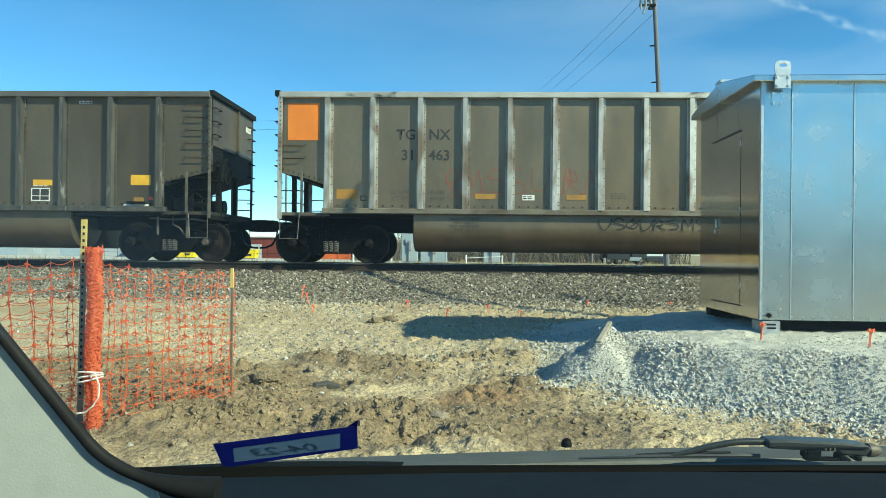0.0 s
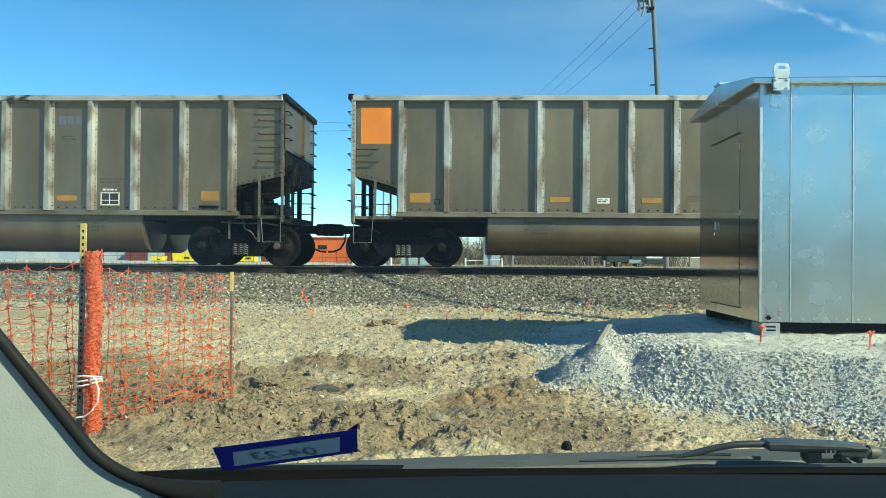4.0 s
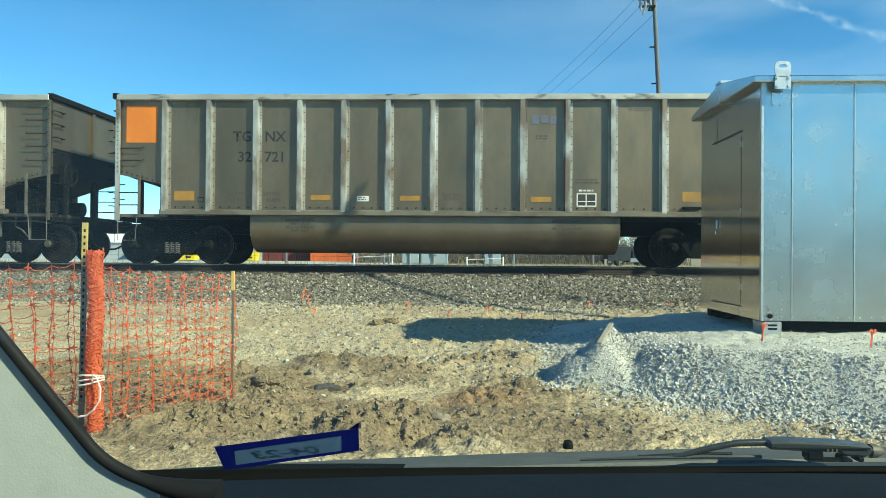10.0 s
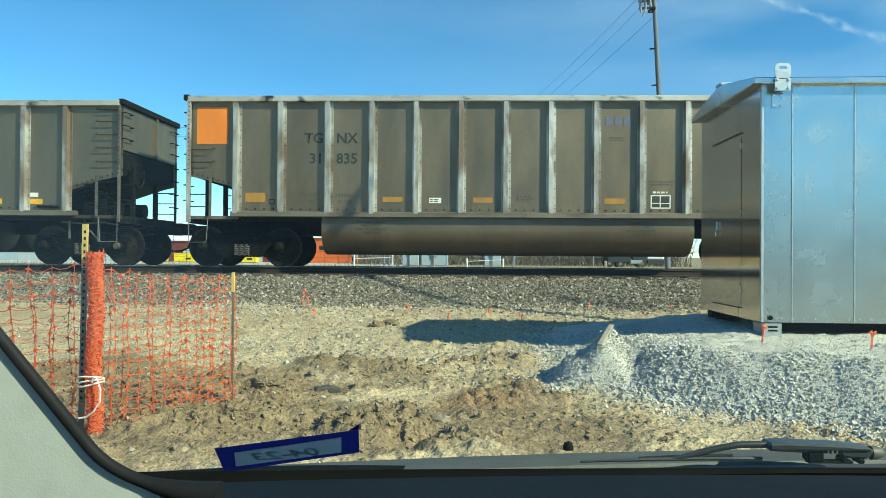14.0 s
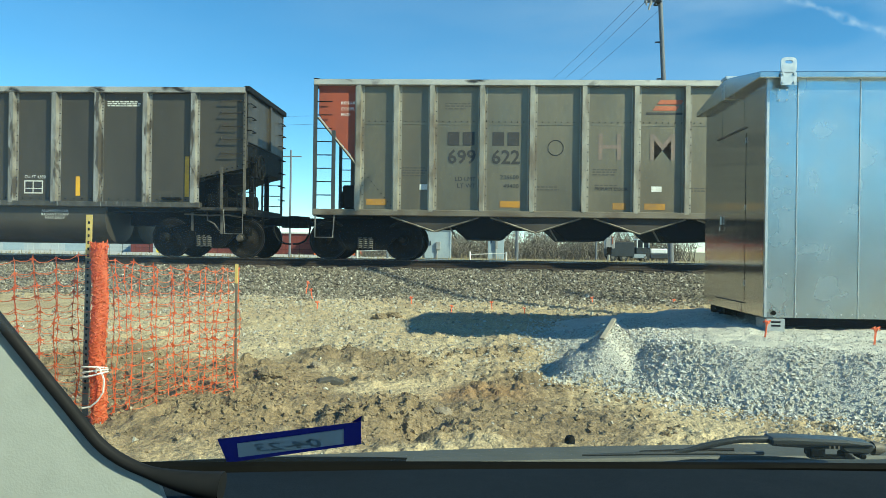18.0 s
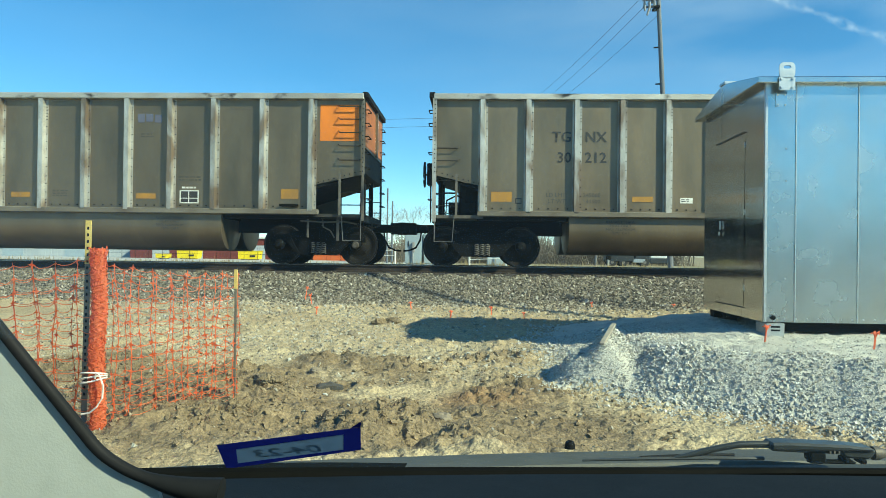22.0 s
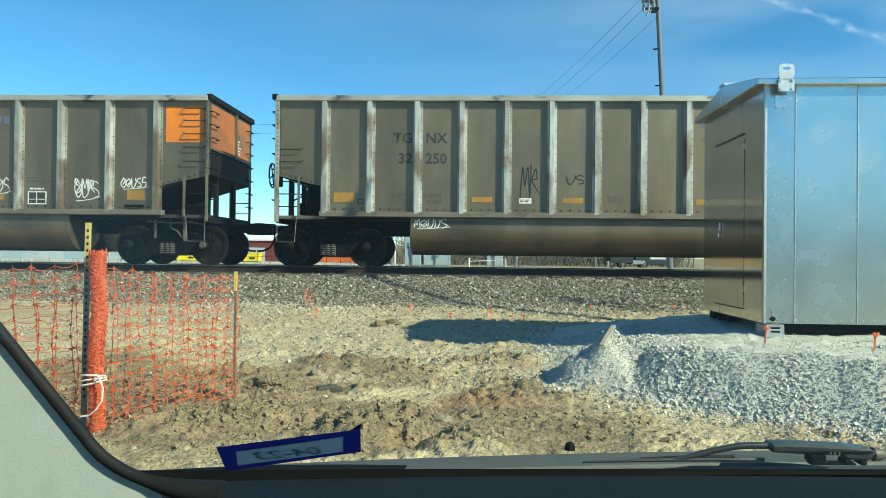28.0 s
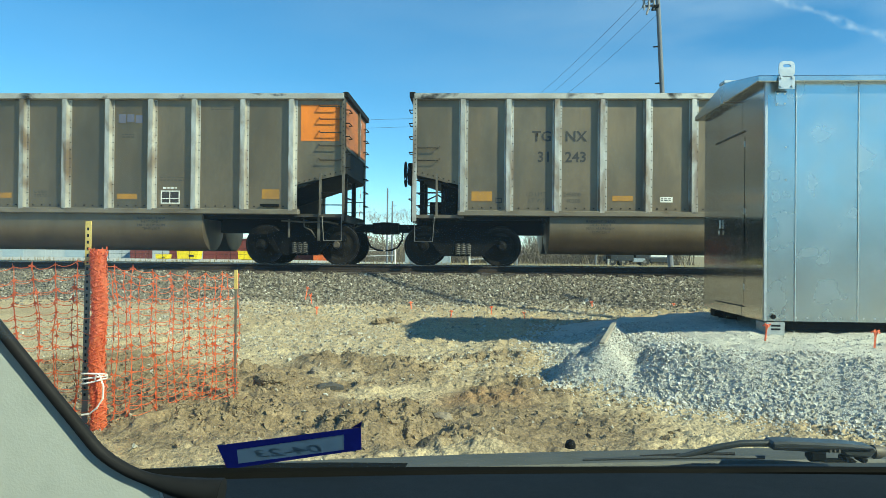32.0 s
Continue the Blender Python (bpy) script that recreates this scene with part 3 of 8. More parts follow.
        part("brake_lever", bmb((x - 0.66, x - 0.6, -1.3, -1.27, 0.55, 1.08)), DUSTSTEEL, car)
        part("hanger", bmb((x - 1.34, x - 1.3, -1.3, -1.26, 0.62, 1.08)), DUSTSTEEL, car)
    if brake:
        part("brake_cylinder", bmt([(x - s * 0.35, -0.75, 1.34), (x - s * 0.95, -0.75, 1.34)], [0.15, 0.15], 14), BRAKE, car)
        part("air_reservoir", bmt([(x - s * 0.4, 0.6, 1.36), (x - s * 1.0, 0.6, 1.36)], 0.18, 14), BLACK, car)
        part("gear_bulkhead", bmb((min(x - s * 0.62, inner), max(x - s * 0.62, inner), -0.98, -0.94, 1.15, 1.92)), BLACK, car)
        part("valve_pipe", bmt([(x - s * 0.3, -1.2, 1.16), (x - s * 0.32, -1.22, 1.5), (x - s * 0.55, -1.15, 1.62), (x - s * 0.8, -1.12, 1.46)], 0.02, 5), BRAKE, car)
        part("brake_valve", bmb((x - s * 0.85 - 0.15, x - s * 0.85 + 0.15, -1.25, -1.0, 1.16, 1.48)), BRAKE, car, bevel=0.03)
        part("valve_bracket", bmb((x - s * 0.7 - 0.04, x - s * 0.7 + 0.04, -1.3, -0.9, 1.15, 1.75)), BLACK, car)
        bm = bmesh.new()
        ring = [(x + s * 0.2, -1.05 + 0.28 * math.cos(a), 2.1 + 0.28 * math.sin(a)) for a in [2 * math.pi * k / 20 for k in range(20)]]
        tube(bm, ring, 0.02, 6, True)
        for k in range(4):
            a = k * math.pi / 2 + 0.4
            tube(bm, [(x + s * 0.2, -1.05, 2.1), (x + s * 0.2, -1.05 + 0.28 * math.cos(a), 2.1 + 0.28 * math.sin(a))], 0.012, 5)
        tube(bm, [(x, -1.05, 2.1), (x + s * 0.21, -1.05, 2.1)], 0.03, 6)
        part("brake_wheel", bm, BLACK, car, "black spoked hand brake wheel")
        part("brake_housing", bmb((min(x, x + s * 0.14), max(x, x + s * 0.14), -1.2, -0.85, 1.85, 2.35)), BLACK, car, bevel=0.02)
        part("brake_chain", bmt([(x + s * 0.06, -1.05, 1.85), (x + s * 0.06, -1.0, 1.0)], 0.018, 5), BLACK, car)


def gondola(side, flip, label, rib_mat=None, ribs=RIBS, chord=CHORD, sill=SILLMAT):
    """Rotary coal gondola: ribbed sides, sloped ends, two tubs below. flip: brake gear at the left end."""
    car = thing("coal_gondola", label, "freight car", None, "cars of the coal train")
    edges = [0.0] + ribs + [LEN]
    zb0, zb1 = 2.06, 1.8          # lower edge of the end bays, at the end and at the first rib
    for i in range(len(edges) - 1):
        a, b = edges[i], edges[i + 1]
        bm = bmesh.new()
        if i == 0:
            extrude(bm, [(a, zb0), (b, zb1), (b, TOP - 0.02), (a, TOP - 0.02)], "y", -YP, -YP + 0.04)
        elif i == len(edges) - 2:
            extrude(bm, [(a, zb1), (b, zb0), (b, TOP - 0.02), (a, TOP - 0.02)], "y", -YP, -YP + 0.04)
        else:
            box(bm, a, b, -YP, -YP + 0.04, SILL1 - 0.02, TOP - 0.02)
        part("side_panel", bm, side, car)
    bm = bmesh.new()
    extrude(bm, [(0, zb0), (RIBS[0], zb1), (RIBS[0], SILL1), (RIBS[-1], SILL1), (RIBS[-1], zb1), (LEN, zb0), (LEN, TOP - 0.02), (0, TOP - 0.02)], "y", YP - 0.04, YP)
    part("side_wall", bm, side, car)
    first, rivets = None, None
    for i, x in enumerate(ribs):
        if first is None:
            first = new("rib", rib_mesh(SILL1 - 0.04, TOP - 0.12))
            first.parent, first.matrix_basis = car, pose(x, -YP, 0)
            if rib_mat:
                first.data.materials[0] = rib_mat
            rivets = new("rivet_row", rivet_mesh(SILL1, TOP - 0.1))
            rivets.parent, rivets.matrix_basis = car, pose(x, -YP, 0)
            tagged(rivets, kind="stuff")
            closer = rivet_mesh(SILL1, TOP - 0.1, True)
        else:
            again("rib", first, car, pose(x, -YP, 0))
            tagged(again("rivet_row", closer if i % 2 == 0 else rivets, car, pose(x, -YP, 0)), kind="stuff")
        again("rib", first, car, pose(x, YP, 0, 0, 0, 180))
    # rivet lines along the lower edges of the end bays
    bm = bmesh.new()
    for k in range(9):
        u = k / 8
        for xx in (0.1 + u * 0.95, LEN - 0.1 - u * 0.95):
            z = zb0 - 0.26 * u + 0.06
            box(bm, xx - 0.012, xx + 0.012, -YP - 0.014, -YP + 0.001, z - 0.012, z + 0.012)
    for a, b in zip(ribs, ribs[1:]):
        for k in range(1, 5):
            xx = a + (b - a) * k / 5
            box(bm, xx - 0.02, xx + 0.01, -YP - 0.014, -YP + 0.001, SILL1 + 0.05, SILL1 + 0.075)
    tagged(part("panel_rivets", bm, BLACK, car), kind="stuff")
    for s in (-1, 1):
        y0, y1 = (-YR - 0.01, -YP + 0.06) if s < 0 else (YP - 0.06, YR + 0.01)
        part("top_chord", bmb((0.02, LEN - 0.02, y0, y1, TOP - 0.13, TOP)), chord, car, bevel=0.012)
        part("side_sill", bmb((RIBS[0] - 0.14, RIBS[-1] + 0.14, y0 + 0.01 * (s < 0), y1 - 0.01 * (s > 0), SILL0, SILL1)), sill, car, bevel=0.012)
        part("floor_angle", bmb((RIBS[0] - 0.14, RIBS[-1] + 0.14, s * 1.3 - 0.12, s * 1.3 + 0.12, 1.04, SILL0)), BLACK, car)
    for x, s in ((0.0, -1), (LEN, 1)):
        # Left end faces away from the sun: its shade is in the sheet colour.
        part("end_wall", bmb((min(x, x - s * 0.05), max(x, x - s * 0.05), -YP, YP, 2.66, TOP - 0.05)), side if s > 0 else DARKSHEET, car)
        # Apron takes the shade-dark BLACK: shade of the recessed end is in its colour.
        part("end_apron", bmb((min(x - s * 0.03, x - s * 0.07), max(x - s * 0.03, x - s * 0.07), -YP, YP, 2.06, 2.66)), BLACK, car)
        for y in (0.25,):
            part("end_stiffener", bmb((min(x, x + s * 0.06), max(x, x + s * 0.06), y - 0.05, y + 0.05, 2.66, TOP - 0.1)), side if s > 0 else DARKSHEET, car)
        part("end_chord", bmb((min(x - s * 0.05, x + s * 0.08), max(x - s * 0.05, x + s * 0.08), -YR, YR, TOP - 0.1, TOP + 0.03)), BLACK, car, bevel=0.012)
        bm = bmesh.new()
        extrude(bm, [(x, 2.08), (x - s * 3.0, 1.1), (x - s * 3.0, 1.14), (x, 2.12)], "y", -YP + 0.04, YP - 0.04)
        # Shade below the sloped end is put into this sheet's black.
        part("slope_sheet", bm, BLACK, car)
    part("floor", bmb((2.9, LEN - 2.9, -YP + 0.04, YP - 0.04, 1.1, 1.15)), COAL, car)
    tub = new("tub", TUB.copy())
    tub.data.materials[0] = side if side is not TAN_GREY else TAN
    tub.parent = car
    again("tub", tub, car, pose(LEN - 0.2, 0, 0, 0, 0, 180))
    for x in (3.02, 11.42):
        part("tub_collar", bmb((x - 0.03, x + 0.03, -1.42, 1.42, 1.02, 1.16)), BLACK, car)
    running_gear(car)
    end_fittings(car, 0.0, -1, flip)
    end_fittings(car, LEN, 1, not flip)
    part("retainer_valve", bmb((12.75, 13.15, -YR - 0.03, -YP, SILL1 + 0.06, SILL1 + 0.11)), BRAKE, car)
    return car


# shared meshes
SIDEFRAME, RIMOB, SPRINGOB, WHEELSET, TUB = sideframe_mesh(), rim_mesh(), spring_mesh(), wheelset_mesh(), tub_mesh()

YF = -YP - 0.003


def small_block(car, x0, z1, lines, w, h, material, rng, name="stencil_lines"):
    """Writing too small to read: short bars in rows."""
    bm = bmesh.new()
    for k in range(lines):
        z = z1 - k * h * 1.9
        x = x0
        end = x0 + w * rng.uniform(0.75, 1)
        while x < end:
            l = rng.uniform(0.04, 0.11)
            box(bm, x, min(end, x + l), YF - 0.002, YF + 0.004, z - h, z)
            x += l + 0.025
    return tagged(part(name, bm, material, car), kind="stuff")


def scribble(car, x0, z0, w, h, material, seed, name="graffiti_tag", y=YF, loops=3):
    """A sprayed tag: a row of quick letter-like strokes, each a bent ribbon, and a swash below."""
    rng = random.Random(seed)
    bm = bmesh.new()

    def stroke(keys, wide=0.0125):
        pts = []
        for i in range(len(keys) - 1):
            p0, p1, p2, p3 = keys[max(0, i - 1)], keys[i], keys[i + 1], keys[min(len(keys) - 1, i + 2)]
            for j in range(5):
                t = j / 5
                pts.append(0.5 * (2 * p1 + (p2 - p0) * t + (2 * p0 - 5 * p1 + 4 * p2 - p3) * t * t + (3 * p1 - p0 - 3 * p2 + p3) * t ** 3))
        pts.append(keys[-1])
        ribbon = []
        for i, p in enumerate(pts):
            d = (pts[min(i + 1, len(pts) - 1)] - pts[max(i - 1, 0)]).normalized()
            nrm = Vector((-d.z, 0, d.x)) * wide * rng.uniform(0.8, 1.15)
            ribbon.append([bm.verts.new((v.x, y - 0.002, v.z)) for v in (p - nrm, p + nrm)])
        for p, q in zip(ribbon, ribbon[1:]):
            bm.faces.new((p[0], q[0], q[1], p[1]))

    n = max(2, loops)
    step = w / n
    for i in range(n):
        a = x0 + i * step

        def at(u, v):
            return Vector((a + step * (u + rng.uniform(-0.1, 0.1)), 0, z0 + h * (v + rng.uniform(-0.09, 0.09))))
        kind = rng.randrange(5)
        if kind == 0:
            stroke([at(0.05, 0.95), at(0.1, 0.4), at(0.2, 0.05), at(0.6, 0.1), at(0.9, 0.6), at(0.85, 0.95)])
        elif kind == 1:
            stroke([at(0.05, 0.0), at(0.25, 0.95), at(0.5, 0.3), at(0.75, 0.95), at(1.0, 0.0)])
        elif kind == 2:
            stroke([at(0.8, 0.85), at(0.35, 0.95), at(0.1, 0.6), at(0.7, 0.45), at(0.85, 0.15), at(0.2, 0.02)])
        elif kind == 3:
            stroke([at(0.1, 0.0), at(0.15, 0.95)])
            stroke([at(0.1, 0.5), at(0.6, 0.9), at(0.75, 0.55), at(0.2, 0.45), at(0.95, 0.0)])
        else:
            stroke([at(0.5, 0.95), at(0.05, 0.5), at(0.5, 0.05), at(0.95, 0.45), at(0.55, 0.92)])
            stroke([at(0.3, 0.3), at(1.05, 0.75)])
    if rng.random() < 0.6:
        stroke([Vector((x0 + w * 0.1, 0, z0 - h * 0.12)), Vector((x0 + w * 0.6, 0, z0 - h * 0.05)), Vector((x0 + w * 1.08, 0, z0 + h * 0.12))], 0.009)
    return part(name, bm, material, car)


RING_FIGURES = (
    (115, 425, ((-0.25, 0.75), (0.05, 0.45), (0.4, 0.95))),
    (75, 415, ((-0.12, 0.3), (0.06, 0.5), (0.06, -0.4), (-0.2, -0.42), (0.3, -0.4))),
    (50, 330, ((-0.4, 0.15), (-0.1, 0.45), (0.3, 0.25), (-0.2, -0.3), (0.85, -0.35))),
    (60, 340, ((-0.2, 0.4), (0.25, 0.3), (0.0, 0.05), (0.35, -0.2), (-0.2, -0.45))),
    (120, 440, ((-0.1, 0.95), (0.02, 0.5), (0.0, 0.0))),
    (-60, 215, ((-0.75, -1.0), (-0.75, 0.6), (-0.1, -0.2), (0.6, -1.0))))


def ring_tag(car, x, z, r, material, y=YF, figure=0):
    """A hand-sprayed loop with a small figure in it."""
    a0, a1, inner = RING_FIGURES[figure]
    rng = random.Random(figure)
    loop = []
    for k in range(25):
        a = math.radians(a0 + (a1 - a0) * k / 24)
        q = 1.0 + 0.05 * math.sin(2 * a + figure) + 0.03 * math.sin(3 * a + 2 * figure) + 0.05 * k / 24
        loop.append((q * math.cos(a), 1.1 * q * math.sin(a)))
    bm = bmesh.new()
    for line in (loop, inner):
        pts = [Vector((x + r * u, 0, z + r * v)) for u, v in line]
        for p, q in zip(pts, pts[1:]):
            d = (q - p).normalized()
            side = Vector((-d.z, 0, d.x)) * rng.uniform(0.011, 0.017)
            step = Vector((0, y - 0.002 - rng.uniform(0, 0.001), 0))
            bm.faces.new([bm.verts.new(v + step) for v in (p - side - d * 0.004, q - side + d * 0.004, q + side + d * 0.004, p + side - d * 0.004)])
    return part("graffiti_tag", bm, material, car)


def data_box(car, x, z, heading=True):
    """White-framed inspection panel with a heading bar."""
    bm = bmesh.new()
    w, h, t = 0.44, 0.3, 0.025
    for b in ((x, x + w, z, z + t), (x, x + w, z + h - t, z + h), (x, x + t, z, z + h), (x + w - t, x + w, z, z + h), (x + 0.2, x + 0.22, z, z + h), (x, x + w, z + 0.11, z + 0.125)):
        box(bm, b[0], b[1], YF - 0.006, YF, b[2], b[3])
    part("panel_frame", bm, WHITE, car)
    decal("panel_field", x, x + w, z, z + h, YF, DKPAINT, car)
    rng = random.Random(int(x * 100))
    small_block(car, x + 0.03, z + 0.27, 2, 0.14, 0.03, WHITE, rng, "panel_lines")
    if heading:
        small_block(car, x + 0.05, z + 0.38, 1, 0.34, 0.04, WHITE, rng, "panel_heading")


def marks(car, k, spec):
    """Lettering, patches and tags of one car."""
    rng = random.Random(100 + k)
    left, right, code, number, paint = spec["left"], spec["right"], spec["code"], spec["number"], spec.get("paint", DKPAINT)
    if left:
        decal("colour_panel", 0.2, 0.92, 2.78 if left in (ORANGE, RED) else 2.18, 3.62 if left in (ORANGE, RED) else 3.68, YF, left, car) if left not in (GREEN, DKGREEN) else decal("colour_panel", 0.1, 1.03, 2.12, TOP - 0.16, YF, left, car)
    if right:
        decal("colour_panel", LEN - 1.02, LEN - 0.14, 2.8, TOP - 0.24, YF, right, car)
        part("end_colour_panel", bmb((LEN, LEN + 0.006, -1.4, 1.4, 2.7, TOP - 0.16)), ENDORANGE, car)
        for i, w in enumerate((code, number)):
            if w:
                writing(w, 0, 0, 0, 0.2, WHITE, car, "end_lettering", "LEFT", 0.003, pose(LEN + 0.012, 0.16, 3.45 - i * 0.2, 90, 0, 90))
        bm = bmesh.new()
        for i in range(5):
            z = 3.14 - i * 0.08
            box(bm, LEN + 0.006, LEN + 0.012, 0.2, 0.2 + rng.uniform(0.3, 0.5), z - 0.03, z)
        tagged(part("end_small_lines", bm, WHITE, car), kind="stuff")
    if code:
        c1, c2 = code[:2], code[2:]
        n1, n2 = (number[:-3], number[-3:]) if len(number) > 4 else (number[:-2], number[-2:])
        xs = spec.get("xs", (3.1, 3.39))
        if spec.get("patch"):
            for z in (2.76, 2.29):
                decal("white_patch", xs[0] - 0.52, xs[0] + 0.0, z, z + 0.3, YF + 0.001, WHITE, car)
                decal("white_patch", xs[1] - 0.0, xs[1] + 0.56, z, z + 0.3, YF + 0.001, WHITE, car)
        for s, z, a, b in ((0, 2.81, c1, c2), (1, 2.35, n1, n2)):
            writing(a, xs[0], YF - 0.006, z, 0.325, paint, car, "car_lettering", "RIGHT", spec.get("bold", 0.005))
            writing(b, xs[1], YF - 0.006, z, 0.325, paint, car, "car_lettering", "LEFT", spec.get("bold", 0.005))
        if spec.get("old"):
            for x, z, s, al in ((2.98, 1.58, "LD LMT", "RIGHT"), (2.98, 1.44, "LT WT", "RIGHT"), (3.75, 1.58, spec["old"][0], "RIGHT"), (3.75, 1.44, spec["old"][1], "RIGHT")):
                writing(s, x, YF - 0.004, z, 0.13, spec.get("faint", FAINT), car, "weight_lettering", al)
    if spec["style"] in ("std", "dark"):
        yel = DULLYEL
        if spec["style"] == "std":
            for x0, x1, z0, z1 in ((1.32, 1.78, 1.46, 1.68), (4.45, 4.9, 1.48, 1.6), (6.48, 6.92, 1.47, 1.59), (9.4, 9.86, 1.46, 1.58), (12.75, 13.15, 1.48, 1.7)):
                decal("reflector", x0, x1, z0, z1, YF, yel, car)
            decal("white_label", 5.5, 5.77, 1.46, 1.58, YF, WHITE, car)
            small_block(car, 5.52, 1.55, 2, 0.22, 0.02, DKPAINT, rng, "label_lines").location.y = -0.004
            small_block(car, 7.45, 1.64, 4, 0.4, 0.02, FAINT, rng)
            small_block(car, 11.55, 3.56, 2, 0.62, 0.018, FAINT, rng)
            small_block(car, 10.4, 1.98, 2, 0.6, 0.035, FAINT, rng)
            small_block(car, 9.5, 2.95, 2, 0.35, 0.03, FAINT, rng)
            # a faded owner's mark, as plain slabs
            bm = bmesh.new()
            for i, (z0, z1) in enumerate(((3.2, 3.4), (3.22, 3.4), (3.2, 3.38))):
                box(bm, 9.42 + i * 0.2, 9.58 + i * 0.2, YF - 0.002, YF + 0.003, z0, z1)
            part("faded_mark", bm, BLUEPAINT, car)
            data_box(car, 10.42, 1.36)
            bm = bmb((1.86, 2.0, YF - 0.004, YF, 1.42, 1.44), (1.86, 2.0, YF - 0.004, YF, 1.52, 1.54), (1.86, 1.88, YF - 0.004, YF, 1.44, 1.52), (1.98, 2.0, YF - 0.004, YF, 1.44, 1.52))
            part("small_stencil_frame", bm, DKPAINT, car)
        tubpaint = WHITE if spec["style"] == "dark" else DKPAINT
        words = ("ALUMINUM CAR", "RADIANT THAW", "HEAT ONLY") if spec["style"] == "dark" else ("RADIANT THAW", "HEAT ONLY", "MAX ALUMINUM", "TEMP 250 F")
        for x in (4.2, 10.2):
            for i, w in enumerate(words):
                writing(w, x, -1.487, 1.0 - i * 0.08, 0.085, tubpaint, car, "tub_lettering", "CENTER")
    for fn in spec.get("extra", ()):
        fn(car)


def std(number, left=ORANGE, right=None, **kw):
    rng = random.Random(int(number or 7))
    return dict(style="std", left=left, right=right, code="TGNX" if number else "", number=number, old=(str(rng.randrange(2416, 2466)) + "00", str(rng.randrange(400, 418)) + "00"), **kw)


def tags_a(car):
    for x in (4.45, 5.45, 6.5, 7.5, 8.5, 9.5, 11.5):
        scribble(car, x, 1.62, 0.5, 0.34, WHITE, int(x * 10), loops=3)


def tags_b(car):
    for x in (4.45, 5.5, 6.55, 7.55, 9.6):
        scribble(car, x, 1.5, 0.5, 0.55, WHITE, 5, loops=4)
    scribble(car, 11.65, 1.35, 0.6, 0.5, WHITE, 6, loops=4)
    scribble(car, 13.0, 1.6, 0.4, 0.4, WHITE, 7, loops=3)
    scribble(car, 2.45, 1.5, 0.4, 0.5, FAINT, 8, loops=4)


def tags_c(car):
    for i, x in enumerate((4.6, 5.55, 6.55, 7.55, 8.6, 9.55)):
        ring_tag(car, x, 1.72, 0.21, WHITE, figure=i)
    scribble(car, 3.35, 1.66, 0.4, 0.3, WHITE, 3, loops=3)
    scribble(car, 11.5, 1.5, 0.75, 0.3, WHITE, 4, loops=5)
    scribble(car, 10.5, 0.85, 0.7, 0.15, WHITE, 4, y=-1.48, loops=5)


def tags_d(car):
    scribble(car, 5.5, 1.62, 0.45, 0.7, BLACKPAINT, 3, loops=2)
    scribble(car, 6.55, 1.9, 0.4, 0.2, BLACKPAINT, 2, loops=2)
    scribble(car, 3.15, 0.9, 0.75, 0.2, WHITE, 4, y=-1.485, loops=5)
    scribble(car, 11.55, 1.5, 0.6, 0.5, WHITE, 9, loops=3)


def tags_e(car):
    for x in (3.75, 4.7, 5.7, 6.4):
        scribble(car, x, 1.6, 0.9, 0.6, REDPAINT, int(x * 10), loops=2)
    scribble(car, 7.2, 0.82, 2.7, 0.25, BLACKPAINT, 2, y=-1.49, loops=9)
    scribble(car, 11.55, 1.6, 0.7, 0.5, OLIVE, 12, loops=5)


def tags_f(car):
    scribble(car, 11.5, 1.5, 0.6, 0.45, WHITE, 5, loops=3)
    scribble(car, 12.6, 1.75, 0.6, 0.25, WHITE, 6, loops=5)


def patch_white(car):
    decal("white_patch", 3.4, 3.85, 1.85, 2.18, YF, surf_fade, car)
    decal("white_patch", 10.42, 10.86, 1.4, 1.7, YF - 0.012, WHITE, car)


surf_fade = surf("faded_white_patch", (0.42, 0.4, 0.35), (0.3, 0.27, 0.22), 8, 0.6)


def dark_marks(car):
    for x, z0, z1 in ((1.22, 1.42, 2.35), (3.82, 1.42, 1.86), (5.8, 1.38, 1.82), (8.62, 1.38, 1.82), (10.68, 1.38, 1.82), (13.22, 1.38, 2.3)):
        decal("reflector_bar", x, x + 0.1, z0, z1, YF, YELLOW, car)
    data_box(car, 9.47, 1.42, False)
    writing("CU FT 4380", 9.47, YF - 0.004, 1.77, 0.1, WHITE, car, "weight_lettering")
    rng = random.Random(3)
    for x, z, l, m in ((1.4, 1.62, 3, DKPAINT), (6.4, 1.5, 2, FAINT), (7.35, 1.64, 4, WHITE), (11.4, 3.55, 3, WHITE), (12.6, 1.5, 2, FAINT)):
        small_block(car, x, z, l, 0.8 if z > 3 else 0.42, 0.024, m, rng)


def tilx_marks(car):
    for x0, x1 in ((1.35, 1.65), (2.1, 2.55), (4.1, 4.6), (6.15, 6.6), (7.3, 7.75), (9.4, 9.85), (11.5, 11.85), (12.3, 12.8)):
        decal("reflector", x0, x1, 1.4, 1.52, YF, YELLOW, car)
    data_box(car, 10.42, 1.6)
    rng = random.Random(8)
    for x, z in ((1.38, 1.85), (6.1, 1.85), (9.35, 2.0)):
        small_block(car, x, z, 3, 0.55, 0.035, FAINT, rng)
    for x in (11.55, 12.5):
        decal("white_label", x, x + 0.2, 1.56, 1.66, YF, WHITE, car)


